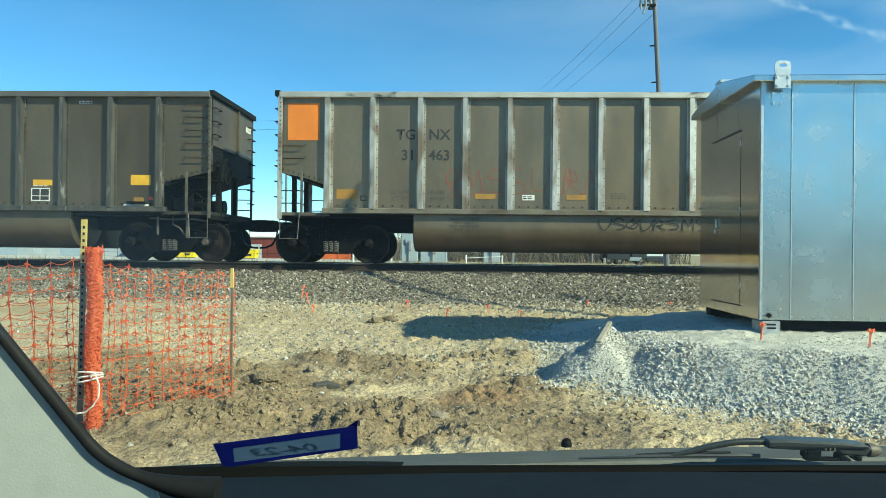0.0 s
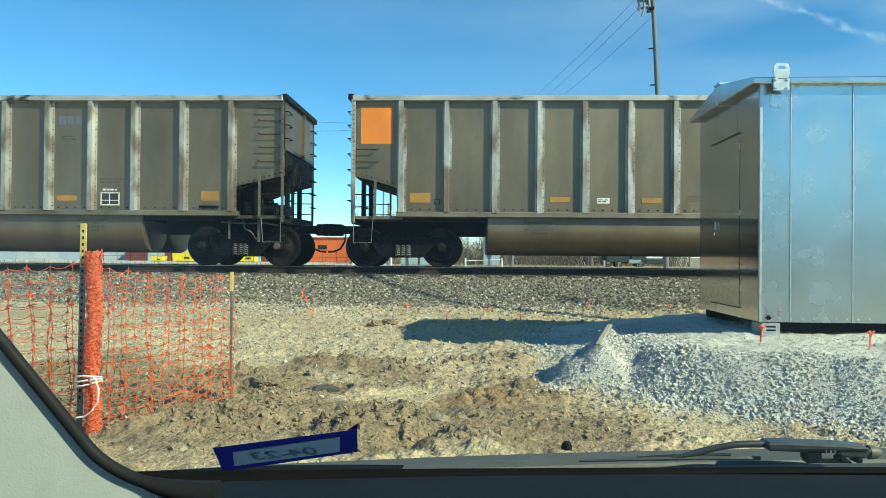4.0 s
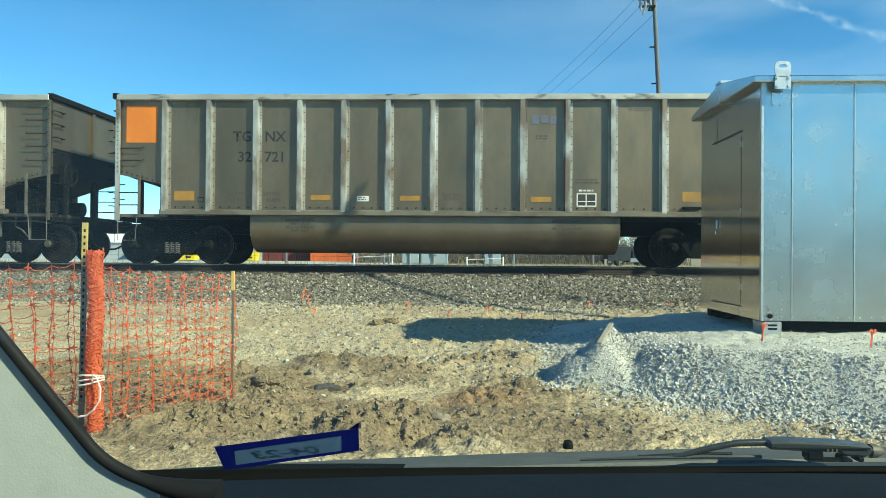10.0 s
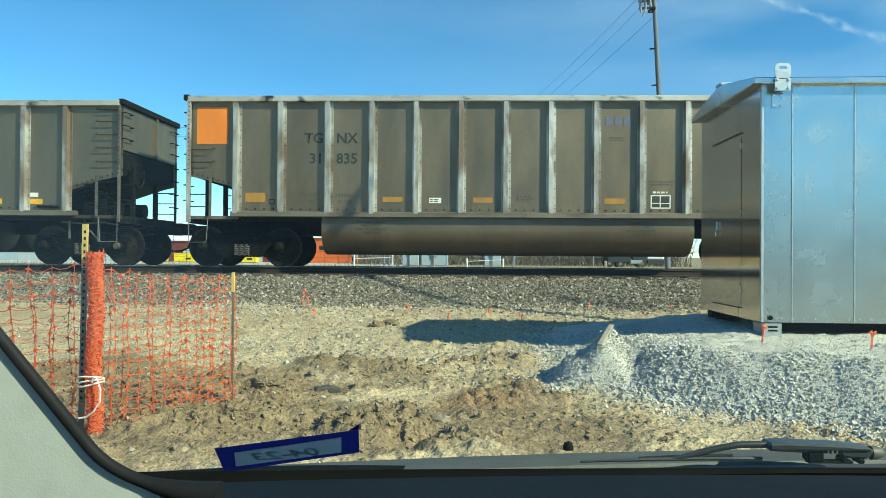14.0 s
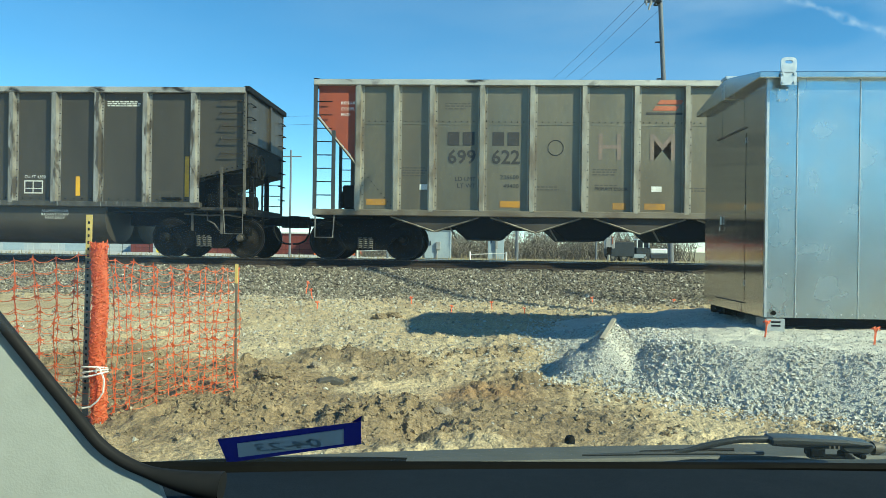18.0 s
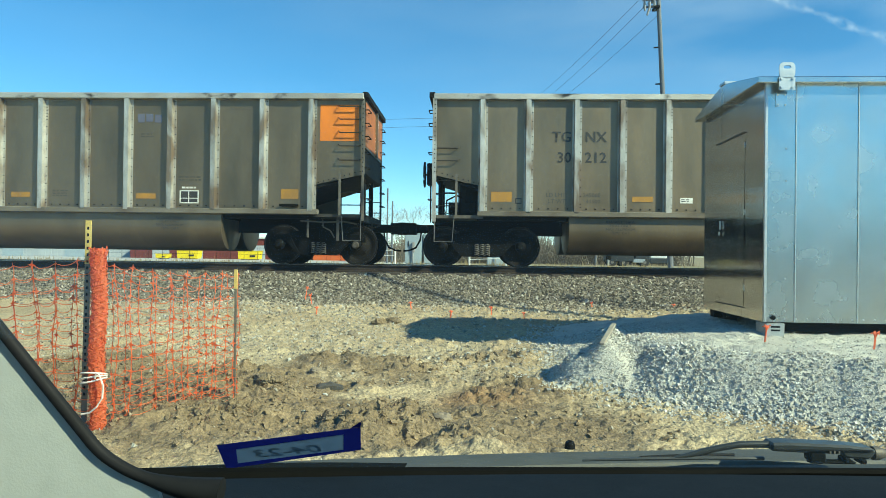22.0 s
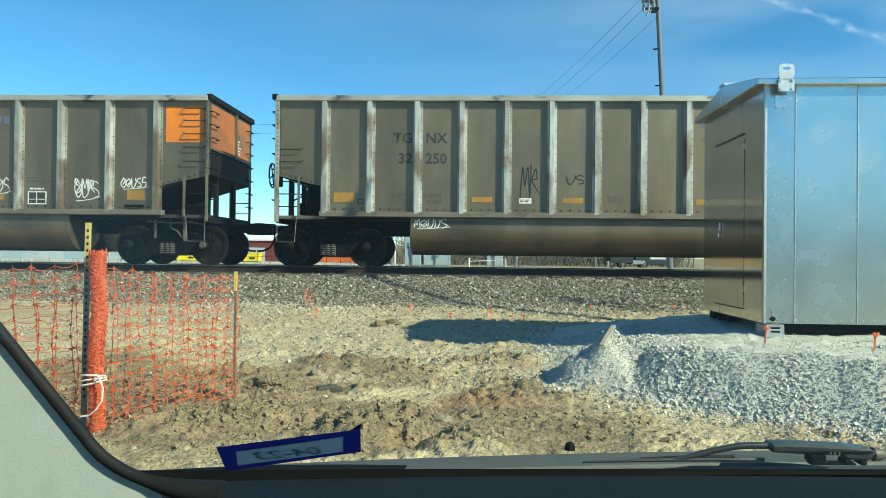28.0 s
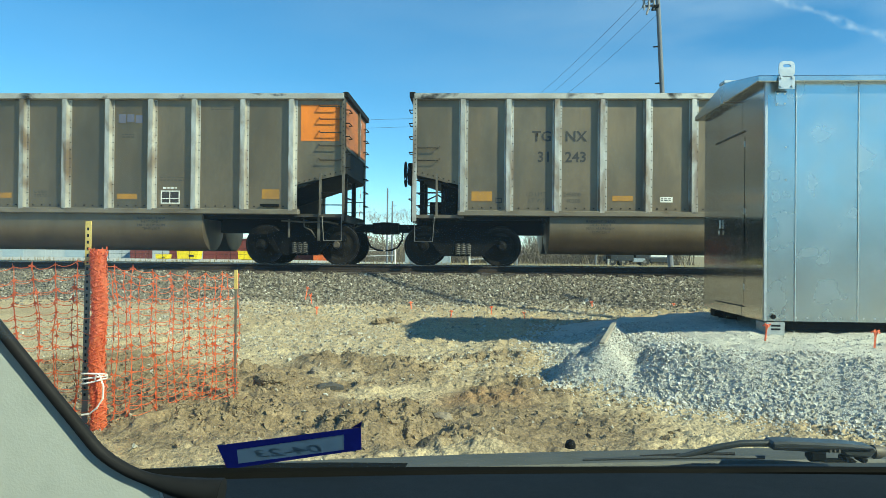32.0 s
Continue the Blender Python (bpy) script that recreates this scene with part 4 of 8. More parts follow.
def brown_marks(car):
    for x0, x1, z0, z1 in ((10.5, 10.95, 1.72, 1.85), (12.78, 13.24, 1.74, 1.97)):
        decal("reflector", x0, x1, z0, z1, YF, YELLOW, car)
    data_box(car, 10.46, 1.36)
    decal("white_label", 12.62, 13.2, 1.26, 1.31, YF, WHITE, car)
    decal("yellow_tag", 12.85, 13.08, 1.36, 1.46, YF, DULLYEL, car)
    decal("red_tag", 13.2, 13.3, 1.4, 1.48, YF, RED, car)
    rng = random.Random(31)
    small_block(car, 11.55, 3.66, 2, 0.4, 0.022, WHITE, rng)
    bm = bmesh.new()
    for i in range(5):
        box(bm, LEN + 0.002, LEN + 0.008, 0.95 + 0.09 * i, 1.01 + 0.09 * i, 3.36, 3.5)
    tagged(part("end_lines", bm, WHITE, car), kind="stuff")


def end_label(car):
    part("end_patch", bmb((LEN + 0.062, LEN + 0.066, 0.75, 1.3, 3.36, 3.68)), WHITE, car)
    bm = bmesh.new()
    for i in range(2):
        for k in range(4):
            box(bm, LEN + 0.066, LEN + 0.069, 0.8 + 0.12 * k, 0.88 + 0.12 * k, 3.41 + 0.13 * i, 3.49 + 0.13 * i)
    tagged(part("end_lines", bm, BLACKPAINT, car), kind="stuff")


def mq_marks(car):
    for x0, x1, z in ((1.75, 2.1, 1.45), (4.25, 4.7, 1.38), (7.3, 7.8, 1.62)):
        decal("reflector", x0, x1, z, z + 0.16, YF, YELLOW, car)
    data_box(car, 9.4, 1.42)
    part("end_patch", bmb((LEN + 0.062, LEN + 0.066, 0.5, 0.98, 3.2, 3.66)), WHITE, car)
    for i, w in enumerate(("MQRX", "42212")):
        writing(w, 0, 0, 0, 0.16, BLACKPAINT, car, "end_lettering", "CENTER", 0.003, pose(LEN + 0.07, 0.74, 3.48 - i * 0.2, 90, 0, 90))
    decal("white_label", 1.3, 1.7, 1.34, 1.38, YF, WHITE, car)


SPECS = {
    0: dict(style="plain", left=None, right=None, code="", number="", extra=(brown_marks,)), 1: std("31463", extra=(tags_e,)), 2: std("31247"), 3: std("30461"), 4: std(""),
    5: std("30365", extra=(patch_white,)),
    6: dict(style="mq", left=RED, right=None, code="MQRX", number="42212", patch=True, bold=0.001, paint=BLACKPAINT, old=("243200", "42200"), xs=(3.14, 3.39), extra=(mq_marks,)),
    7: std("30483"), 8: std("32721"), 9: std("30149"),
    10: dict(style="tilx", left=DKGREEN, right=None, code="TILX", number="43786", xs=(2.84, 3.24), old=("243400", "42100"), extra=(tilx_marks,)),
    11: std("31835"), 12: std("", left=RED, extra=(end_label,)),
    13: dict(style="dark", left=GREEN, right=None, code="ESCX", number="6151", paint=surf_fade, old=("243800", "42200"), faint=WHITE, extra=(dark_marks,)),
    15: std("31275", None, ORANGE), 16: std("30459", None, ORANGE), 17: std("30212", None, ORANGE),
    18: std("31226", None, ORANGE, extra=(tags_c,)), 19: std("31876", None, ORANGE, extra=(tags_b,)),
    20: std("", None, ORANGE, extra=(tags_a, tags_f)), 21: std("32250", None, ORANGE, extra=(tags_d,)),
    22: std("30659", None, ORANGE), 23: std("30989", None, ORANGE), 24: std("31243", None, ORANGE),
}

# displacement of the train along the track, in metres, at the clip's times
TRAIN = [(0, -20.819), (1, -32.645), (2, -44.367), (3, -55.979), (4.5, -73.553), (6, -91.123), (7, -102.847), (8, -114.545), (9, -126.253), (10, -137.808), (11, -149.522), (12, -161.635), (13, -172.757), (14, -184.720), (15.5, -202.088), (16.5, -213.636), (17, -218.939), (18, -230.459), (18.5, -236.185), (19, -241.991), (20, -253.354), (21, -264.760), (22, -276.300), (23, -287.722), (24, -299.008), (25, -310.464), (25.5, -316.077), (26.5, -327.523), (27.5, -338.968), (28, -344.561), (29, -355.956), (30, -367.319), (31, -378.589), (32, -389.995)]


def hopper_car():
    """Taller open hopper with four discharge bays and open, braced ends."""
    car = thing("coal_hopper", "tall grey-tan open hopper car with rust-red end corners", "freight car", None, "cars of the coal train")
    top = 4.05
    ribs = [1.05, 1.9, 2.7, 3.82, 4.93, 6.08, 7.22, 8.33, 9.46, 10.58, 11.8, 12.68, 13.5]
    s0, s1 = 1.0, 1.14
    edges = [0.14] + ribs + [LEN - 0.14]
    for i, (a, b) in enumerate(zip(edges, edges[1:])):
        bm = bmesh.new()
        if i == 0:
            extrude(bm, [(a, 3.2), (b, 2.1), (b, top - 0.02), (a, top - 0.02)], "y", -YP, -YP + 0.04)
        elif i == len(edges) - 2:
            extrude(bm, [(a, 2.1), (b, 3.2), (b, top - 0.02), (a, top - 0.02)], "y", -YP, -YP + 0.04)
        else:
            box(bm, a, b, -YP, -YP + 0.04, s1 - 0.02, top - 0.02)
        part("side_panel", bm, RUST if i in (0, len(edges) - 2) else TAN_GREY, car)
    bm = bmesh.new()
    extrude(bm, [(0.14, 3.2), (1.05, 2.1), (1.05, s1), (LEN - 1.05, s1), (LEN - 1.05, 2.1), (LEN - 0.14, 3.2), (LEN - 0.14, top), (0.14, top)], "y", YP - 0.04, YP)
    part("side_wall", bm, TAN_GREY, car)
    rm = rib_mesh(s1 - 0.04, top - 0.12, 0.15, 0.12)
    rm.materials[0] = HOPPERRIB
    rv = rivet_mesh(s1, top - 0.1)
    for x in ribs:
        for sy in (-1, 1):
            o = new("rib", rm)
            o.parent, o.matrix_basis = car, pose(x, sy * YP, 0, 0, 0, 0 if sy < 0 else 180)
        o = tagged(new("rivet_row", rv), kind="stuff")
        o.parent, o.matrix_basis = car, pose(x, -YP, 0)
    bm = bmesh.new()
    for k in range(90):
        x = 1.1 + k * 0.139
        box(bm, x - 0.01, x + 0.01, -YP - 0.012, -YP + 0.001, 3.12, 3.14)
    for k in range(9):
        for x in (1.16 + k * 0.075, LEN - 1.16 - k * 0.075):
            z = 1.95 - k * 0.09
            box(bm, x - 0.011, x + 0.011, -YP - 0.012, -YP + 0.001, z - 0.011, z + 0.011)
    tagged(part("seam_rivets", bm, BLACK, car), kind="stuff")
    part("side_seam", bmb((1.0, LEN - 1.0, -YP - 0.008, -YP + 0.001, 3.06, 3.1)), TAN_GREY, car)
    for s in (-1, 1):
        y0, y1 = (-YR - 0.01, -YP + 0.06) if s < 0 else (YP - 0.06, YR + 0.01)
        part("top_chord", bmb((0.0, LEN, y0, y1, top - 0.13, top)), CHORD, car, bevel=0.012)
        part("side_sill", bmb((0.0, LEN, y0 + 0.01 * (s < 0), y1 - 0.01 * (s > 0), s0, s1)), SILLMAT, car, bevel=0.012)
    for x, s in ((0.0, -1), (LEN, 1)):
        part("end_chord", bmb((min(x, x - s * 0.12), max(x, x - s * 0.12), -YR, YR, top - 0.12, top + 0.02)), BLACK, car)
        bm = bmesh.new()
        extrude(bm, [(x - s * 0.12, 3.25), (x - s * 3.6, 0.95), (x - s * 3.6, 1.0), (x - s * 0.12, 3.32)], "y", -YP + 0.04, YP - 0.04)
        # Black again carries the shade beneath the hopper's slope.
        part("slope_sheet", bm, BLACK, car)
        part("end_wall", bmb((min(x - s * 0.1, x - s * 0.14), max(x - s * 0.1, x - s * 0.14), -YP, YP, 3.25, top - 0.05)), RUST, car)
        for sy in (-1, 1):
            ym = sy * (YR - 0.04)
            part("corner_post", bmb((min(x, x - s * 0.08), max(x, x - s * 0.08), ym - 0.03, ym + 0.03, 1.0, top - 0.1)), LADDER, car)
            part("end_post", bmb((min(x - s * 0.42, x - s * 0.5), max(x - s * 0.42, x - s * 0.5), ym - 0.03, ym + 0.03, s1, 2.9)), LADDER, car)
            part("diagonal_brace", bmt([(x - s * 0.1, ym, 3.2), (x - s * 1.05, ym, 2.05)], 0.03, 4), SILLMAT, car)
            for k in range(8):
                z = 1.45 + k * 0.3
                part("rung", bmt([(x - s * 0.02, ym, z), (x - s * 0.42, ym, z)], 0.013, 5), BLACK, car)
            part("stirrup_step", bmt([(x - s * 0.06, ym, 1.1), (x - s * 0.06, ym, 0.5), (x - s * 0.46, ym, 0.5), (x - s * 0.5, ym, 1.1)], 0.016, 5), STEPSTEEL, car)
            part("upright", bmb((x - s * 0.75 - 0.04, x - s * 0.75 + 0.04, sy * 0.7 - 0.04, sy * 0.7 + 0.04, 1.1, 2.8)), DUSTSTEEL, car)
        part("platform", bmb((min(x, x - s * 1.2), max(x, x - s * 1.2), -1.5, 1.5, 0.98, 1.04)), BLACK, car)
        part("air_reservoir", bmt([(x - s * 0.5, -0.7, 1.4), (x - s * 0.95, -0.7, 1.4)], 0.2, 14), BLACK, car)
        part("brake_valve", bmb((x - s * 0.8 - 0.18, x - s * 0.8 + 0.18, -1.3, -0.95, 1.16, 1.7)), BRAKE, car, bevel=0.04)
    part("floor", bmb((3.5, LEN - 3.5, -YP + 0.04, YP - 0.04, 1.2, 1.24)), COAL, car)
    # bays: inverted ridges between four doors
    xs = [2.75, 5.0, 7.3, 9.55, 11.85]
    for i in range(4):
        a, b = xs[i] + 0.15, xs[i + 1] - 0.15
        m = (a + b) / 2
        bm = bmesh.new()
        extrude(bm, [(a, 1.0), (b, 1.0), (m + 0.42, 0.5), (m - 0.42, 0.5)], "y", -1.15, 1.15)
        part("discharge_bay", bm, BLACK, car)
    for i, x in enumerate(xs):
        bm = bmesh.new()
        w = 1.0
        extrude(bm, [(x - w, 1.0), (x + w, 1.0), (x + w - 0.1, 0.94), (x + 0.08, 0.66), (x - 0.08, 0.66), (x - w + 0.1, 0.94)], "y", -1.48, -1.42)
        part("bay_gusset", bm, DARKSHEET, car)
        part("gusset_edge", bmt([(x - w, -1.5, 0.99), (x, -1.5, 0.66), (x + w, -1.5, 0.99)], 0.018, 4), HOPPERRIB, car)
        part("door_strut", bmt([(x + 0.25, -1.3, 0.9), (x + 0.5, -1.2, 0.5)], 0.02, 5), SPRING, car)
    running_gear(car)
    # markings
    rng = random.Random(14)
    for x in (3.02, 3.36, 4.02, 4.36):
        part("faded_letter_bar", bmb((x, x + 0.26, YF - 0.006, YF, 2.6, 2.9)), DKPAINT, car)
    writing("699", 3.66, YF - 0.006, 2.2, 0.43, DKPAINT, car, "car_lettering", "RIGHT", 0.008)
    writing("622", 4.0, YF - 0.006, 2.2, 0.43, DKPAINT, car, "car_lettering", "LEFT", 0.008)
    for i in range(4):
        x = 7.55 + i * 1.12
        bm = bmesh.new()
        for u, z0, z1 in ((0.0, 3.4, 3.5), (0.1, 3.54, 3.64)):
            extrude(bm, [(x + u, z0), (x + u + 0.52, z0), (x + u + 0.585, z1), (x + u + 0.065, z1)], "y", YF - 0.006, YF)
        part("faded_orange_mark", bm, FADEDMARK, car)
        part("mark_shadow", bmb((x - 0.14, x + 0.68, YF - 0.005, YF, 3.31, 3.36)), DKPAINT, car)
    for i in range(4):
        writing("HMFM"[i], 6.62 + i * 1.16, YF - 0.004, 2.3, 0.85, PINK, car, "graffiti_letter", "CENTER", 0.004)
    for s, x, z, a in (("LD LMT", 3.66, 1.8, "RIGHT"), ("236600", 4.62, 1.85, "RIGHT"), ("LT WT", 3.66, 1.65, "RIGHT"), ("49400", 4.62, 1.65, "RIGHT")):
        writing(s, x, YF - 0.005, z, 0.14, DKPAINT, car, "weight_lettering", a)
    for i, s in enumerate(("ROTARY", "COUPLER", "END")):
        writing(s, 0.6, YF - 0.005, 3.5 - i * 0.13, 0.1, WHITE, car, "end_lettering")
        writing(s, LEN - 1.02, YF - 0.005, 3.4 - i * 0.13, 0.1, WHITE, car, "end_lettering")
    for x0, x1, z0 in ((1.2, 1.66, 1.24), (4.2, 4.65, 1.22), (6.7, 7.0, 1.2), (7.4, 7.85, 1.2), (9.85, 10.3, 1.2), (12.8, 13.25, 1.2)):
        decal("reflector", x0, x1, z0, z0 + 0.14, YF, DULLYEL, car)
    decal("notice", 10.97, 11.58, 1.42, 1.86, YF, TEAL, car)
    small_block(car, 11.02, 1.82, 7, 0.5, 0.025, WHITE, rng, "notice_lines").location.y = -0.006
    part("notice_border", bmb((10.94, 11.61, YF - 0.004, YF, 1.39, 1.41), (10.94, 11.61, YF - 0.004, YF, 1.87, 1.89), (10.94, 10.96, YF - 0.004, YF, 1.41, 1.87), (11.59, 11.61, YF - 0.004, YF, 1.41, 1.87)), WHITE, car)
    writing("PRIMARY DOOR", 6.3, YF - 0.005, 1.62, 0.1, DKPAINT, car, "door_lettering")
    data_box(car, 9.75, 1.5)
    for x in (7.55, 11.75, 2.4):
        decal("white_label", x, x + 0.22, 1.6, 1.72, YF, WHITE, car)
    for x, z, l in ((2.0, 2.1, 4), (5.0, 1.7, 2), (6.25, 2.1, 3), (6.3, 1.75, 2), (8.4, 1.7, 2), (9.5, 2.4, 3), (11.7, 2.05, 4), (2.95, 3.55, 3)):
        small_block(car, x, z, l, 0.6, 0.03, FAINT, rng)
    ring = bmesh.new()
    tube(ring, [(5.43 + 0.17 * math.cos(a), YF, 2.56 + 0.17 * math.sin(a)) for a in [2 * math.pi * k / 18 for k in range(18)]], 0.01, 4, True)
    part("round_stencil", ring, DKPAINT, car)
    return car


LABEL = "dusty tan coal gondola with pale ribs and orange corner panel"


def build_train():
    global TOP
    a = gondola(TAN, False, LABEL)
    b = gondola(TAN, True, LABEL)
    cars = {1: a, 15: b}
    mid = pose(0, 0, 0)
    for k in range(25):
        if k in cars:
            continue
        if k == 0:
            cars[k] = gondola(BROWN, False, "dark brown coal gondola with grimy dark ribs", DARKRIB, RIBS, DARKCHORD, DARKRIB)
        elif k == 13:
            cars[k] = gondola(DARK_CAR, False, "dark brown coal gondola with bright green corner panel", WORNRIB, RIBS, CHORD, DARKRIB)
        elif k == 10:
            TOP = 3.77                # a slightly lower car
            cars[k] = gondola(TAN_GREY, False, "grey-tan coal gondola with dark green corner panel", None, [1.2, 2.1, 3.03, 4.0, 5.05, 6.14, 7.22, 8.3, 9.39, 10.45, 11.44, 12.42, 13.4])
            TOP = 3.86
        elif k == 6:
            cars[k] = gondola(BROWN, False, "dark tan coal gondola with faded red corner panel", TANRIB, RIBS, TANRIB, DARKRIB)
        elif k == 14:
            cars[k] = hopper_car()
        else:
            cars[k] = copy_thing(a if k < 14 else b, mid)
    for k, car in cars.items():
        if k in SPECS:
            marks(car, k, SPECS[k])
        if k == 12:
            tagged(car, "dusty tan coal gondola with faded red corner panel")
        if k in (18, 19, 20, 21):
            tagged(car, "dusty tan coal gondola with white sprayed tags and orange corner")
    return cars


# ---------------------------------------------------------------- ground
def smooth01(t):
    t = np.clip(t, 0, 1)
    return t * t * (3 - 2 * t)


def value_noise(x, y, seed=0):
    """Smooth lattice noise in -1..1, on arrays."""
    xi, yi = np.floor(x).astype(np.int64), np.floor(y).astype(np.int64)
    xf, yf = smooth01(x - xi), smooth01(y - yi)

    def h(a, b):
        n = (a * 374761393 + b * 668265263 + seed * 1442695041) & 0xFFFFFFFF
        n = ((n ^ (n >> 13)) * 1274126177) & 0xFFFFFFFF
        return ((n ^ (n >> 16)) & 0xFFFF) / 32767.5 - 1
    return (h(xi, yi) * (1 - xf) + h(xi + 1, yi) * xf) * (1 - yf) + (h(xi, yi + 1) * (1 - xf) + h(xi + 1, yi + 1) * xf) * yf


def fbm(x, y, s, octaves=4, seed=0):
    v, a = 0, 1.0
    for o in range(octaves):
        v = v + a * value_noise(x * s, y * s, seed + o)
        s, a = s * 2.07, a * 0.5
    return v


def pad_depth(x, y):
    """How far inside the gravel pad a place lies."""
    front = (x - 1.08) * 0.52 + (y - 7.05) * 0.854 + 0.07 * value_noise(x * 1.7, x * 0 + 8, 6)
    left = x - 0.66 - 0.06 * np.maximum(0, y - 7.6) + 0.1 * value_noise(y * 1.3, y * 0 + 3, 5)
    back = 12.2 - y
    return np.minimum(np.minimum(front, left * 0.48), back * 0.7)


def clods(x, y, cell, seed, fill=0.75):
    """Angular lumps with tilted tops strewn on a lattice of cells; the height of the tallest one over each place, in metres."""
    xi, yi = np.floor(x / cell).astype(np.int64), np.floor(y / cell).astype(np.int64)

    def rnd(a, b, k):
        n = (a * 374761393 + b * 668265263 + (seed * 7 + k) * 1442695041) & 0xFFFFFFFF
        n = ((n ^ (n >> 13)) * 1274126177) & 0xFFFFFFFF
        return ((n ^ (n >> 16)) & 0xFFFF) / 65535.0
    best = np.zeros_like(x)
    for dx in (-1, 0, 1):
        for dy in (-1, 0, 1):
            a, b = xi + dx, yi + dy
            r = cell * (0.3 + 0.5 * rnd(a, b, 3))
            ux = (x - (a + rnd(a, b, 1)) * cell) / r
            uy = (y - (b + rnd(a, b, 2)) * cell) / (r * (0.7 + 0.5 * rnd(a, b, 5)))
            turn = 6.28 * rnd(a, b, 7)
            ex, ey = ux * np.cos(turn) - uy * np.sin(turn), ux * np.sin(turn) + uy * np.cos(turn)
            far = np.maximum(np.maximum(np.abs(ex), np.abs(ey) * 1.1), 0.72 * (np.abs(ex) + np.abs(ey)))
            h = r * (0.5 + 0.6 * rnd(a, b, 4)) * np.clip(2.2 * (1 - far), 0, 0.95 + 0.45 * ex + 0.2 * ey) * (far < 1)
            best = np.maximum(best, h * (rnd(a, b, 6) < fill))
    return best


def band(x, y, x0, y0, x1, y1, w):
    """1 on the line between two places, falling off over w to its sides and ends."""
    dx, dy = x1 - x0, y1 - y0
    u = np.clip(((x - x0) * dx + (y - y0) * dy) / (dx * dx + dy * dy), 0, 1)
    return np.exp(-((x - x0 - u * dx) ** 2 + (y - y0 - u * dy) ** 2) / (w * w))


def churn(x, y):
    """Where the mud is freshly torn up, 0 to about 1."""
    wob = 0.18 * value_noise(x * 2.1, y * 2.1, 33)
    c = band(x, y + wob, -2.45, 5.75, -0.85, 5.65, 0.42)             # the heaped ridge nearest the car
    c = c + band(x, y + wob, -2.5, 7.5, -2.05, 6.7, 0.42)            # heap beside the stake
    c = c + 0.9 * band(x, y + wob, -1.95, 8.55, -0.75, 8.15, 0.26)    # low bank farther out
    c = c + 0.55 * band(x, y + wob, -0.4, 8.75, 0.3, 8.9, 0.3) + 0.6 * band(x, y + wob, 0.15, 7.9, 0.45, 7.2, 0.3)
    c = c + 0.5 * band(x, y + wob, -0.9, 5.3, 0.1, 5.1, 0.35) + 0.5 * band(x, y + wob, -1.5, 7.1, -1.0, 7.2, 0.2)
    c = c + 0.5 * band(x, y + wob, -4.6, 8.0, -3.0, 6.6, 0.8)
    return np.clip(c, 0, 1.15)


def muddy(x, y):
    """How far the soil is dark moist mud rather than dry earth, 0 to 1."""
    m = 0.75 * churn(x, y) + 0.75 * band(x, y, -4.6, 8.3, -2.3, 7.0, 1.0) + 0.45 * band(x, y, -2.0, 6.2, 0.6, 6.0, 0.75)
    m = m + 0.35 * band(x, y, -1.9, 8.5, 0.6, 8.6, 0.45) + 0.4 * band(x, y, 0.0, 6.6, 0.9, 5.5, 0.6) + 0.35 * band(x, y, 0.4, 8.0, 0.7, 7.2, 0.3)
    m = m - 0.5 * band(x, y, -1.2, 6.75, -0.5, 7.1, 0.3)
    return np.clip(m + 0.42 * fbm(x, y, 1.3, 4, 61) + 0.25 * smooth01((8.6 - y) / 1.2) * smooth01((1.6 - x) / 1.2) + 0.4 * smooth01((6.2 - y) / 0.8) * smooth01((1.5 - x) / 0.8) - 0.05, 0, 1)


def ramp(t):
    t = np.clip(t, 0, 1)
    return 0.6 * t + 0.4 * t * t * (3 - 2 * t)


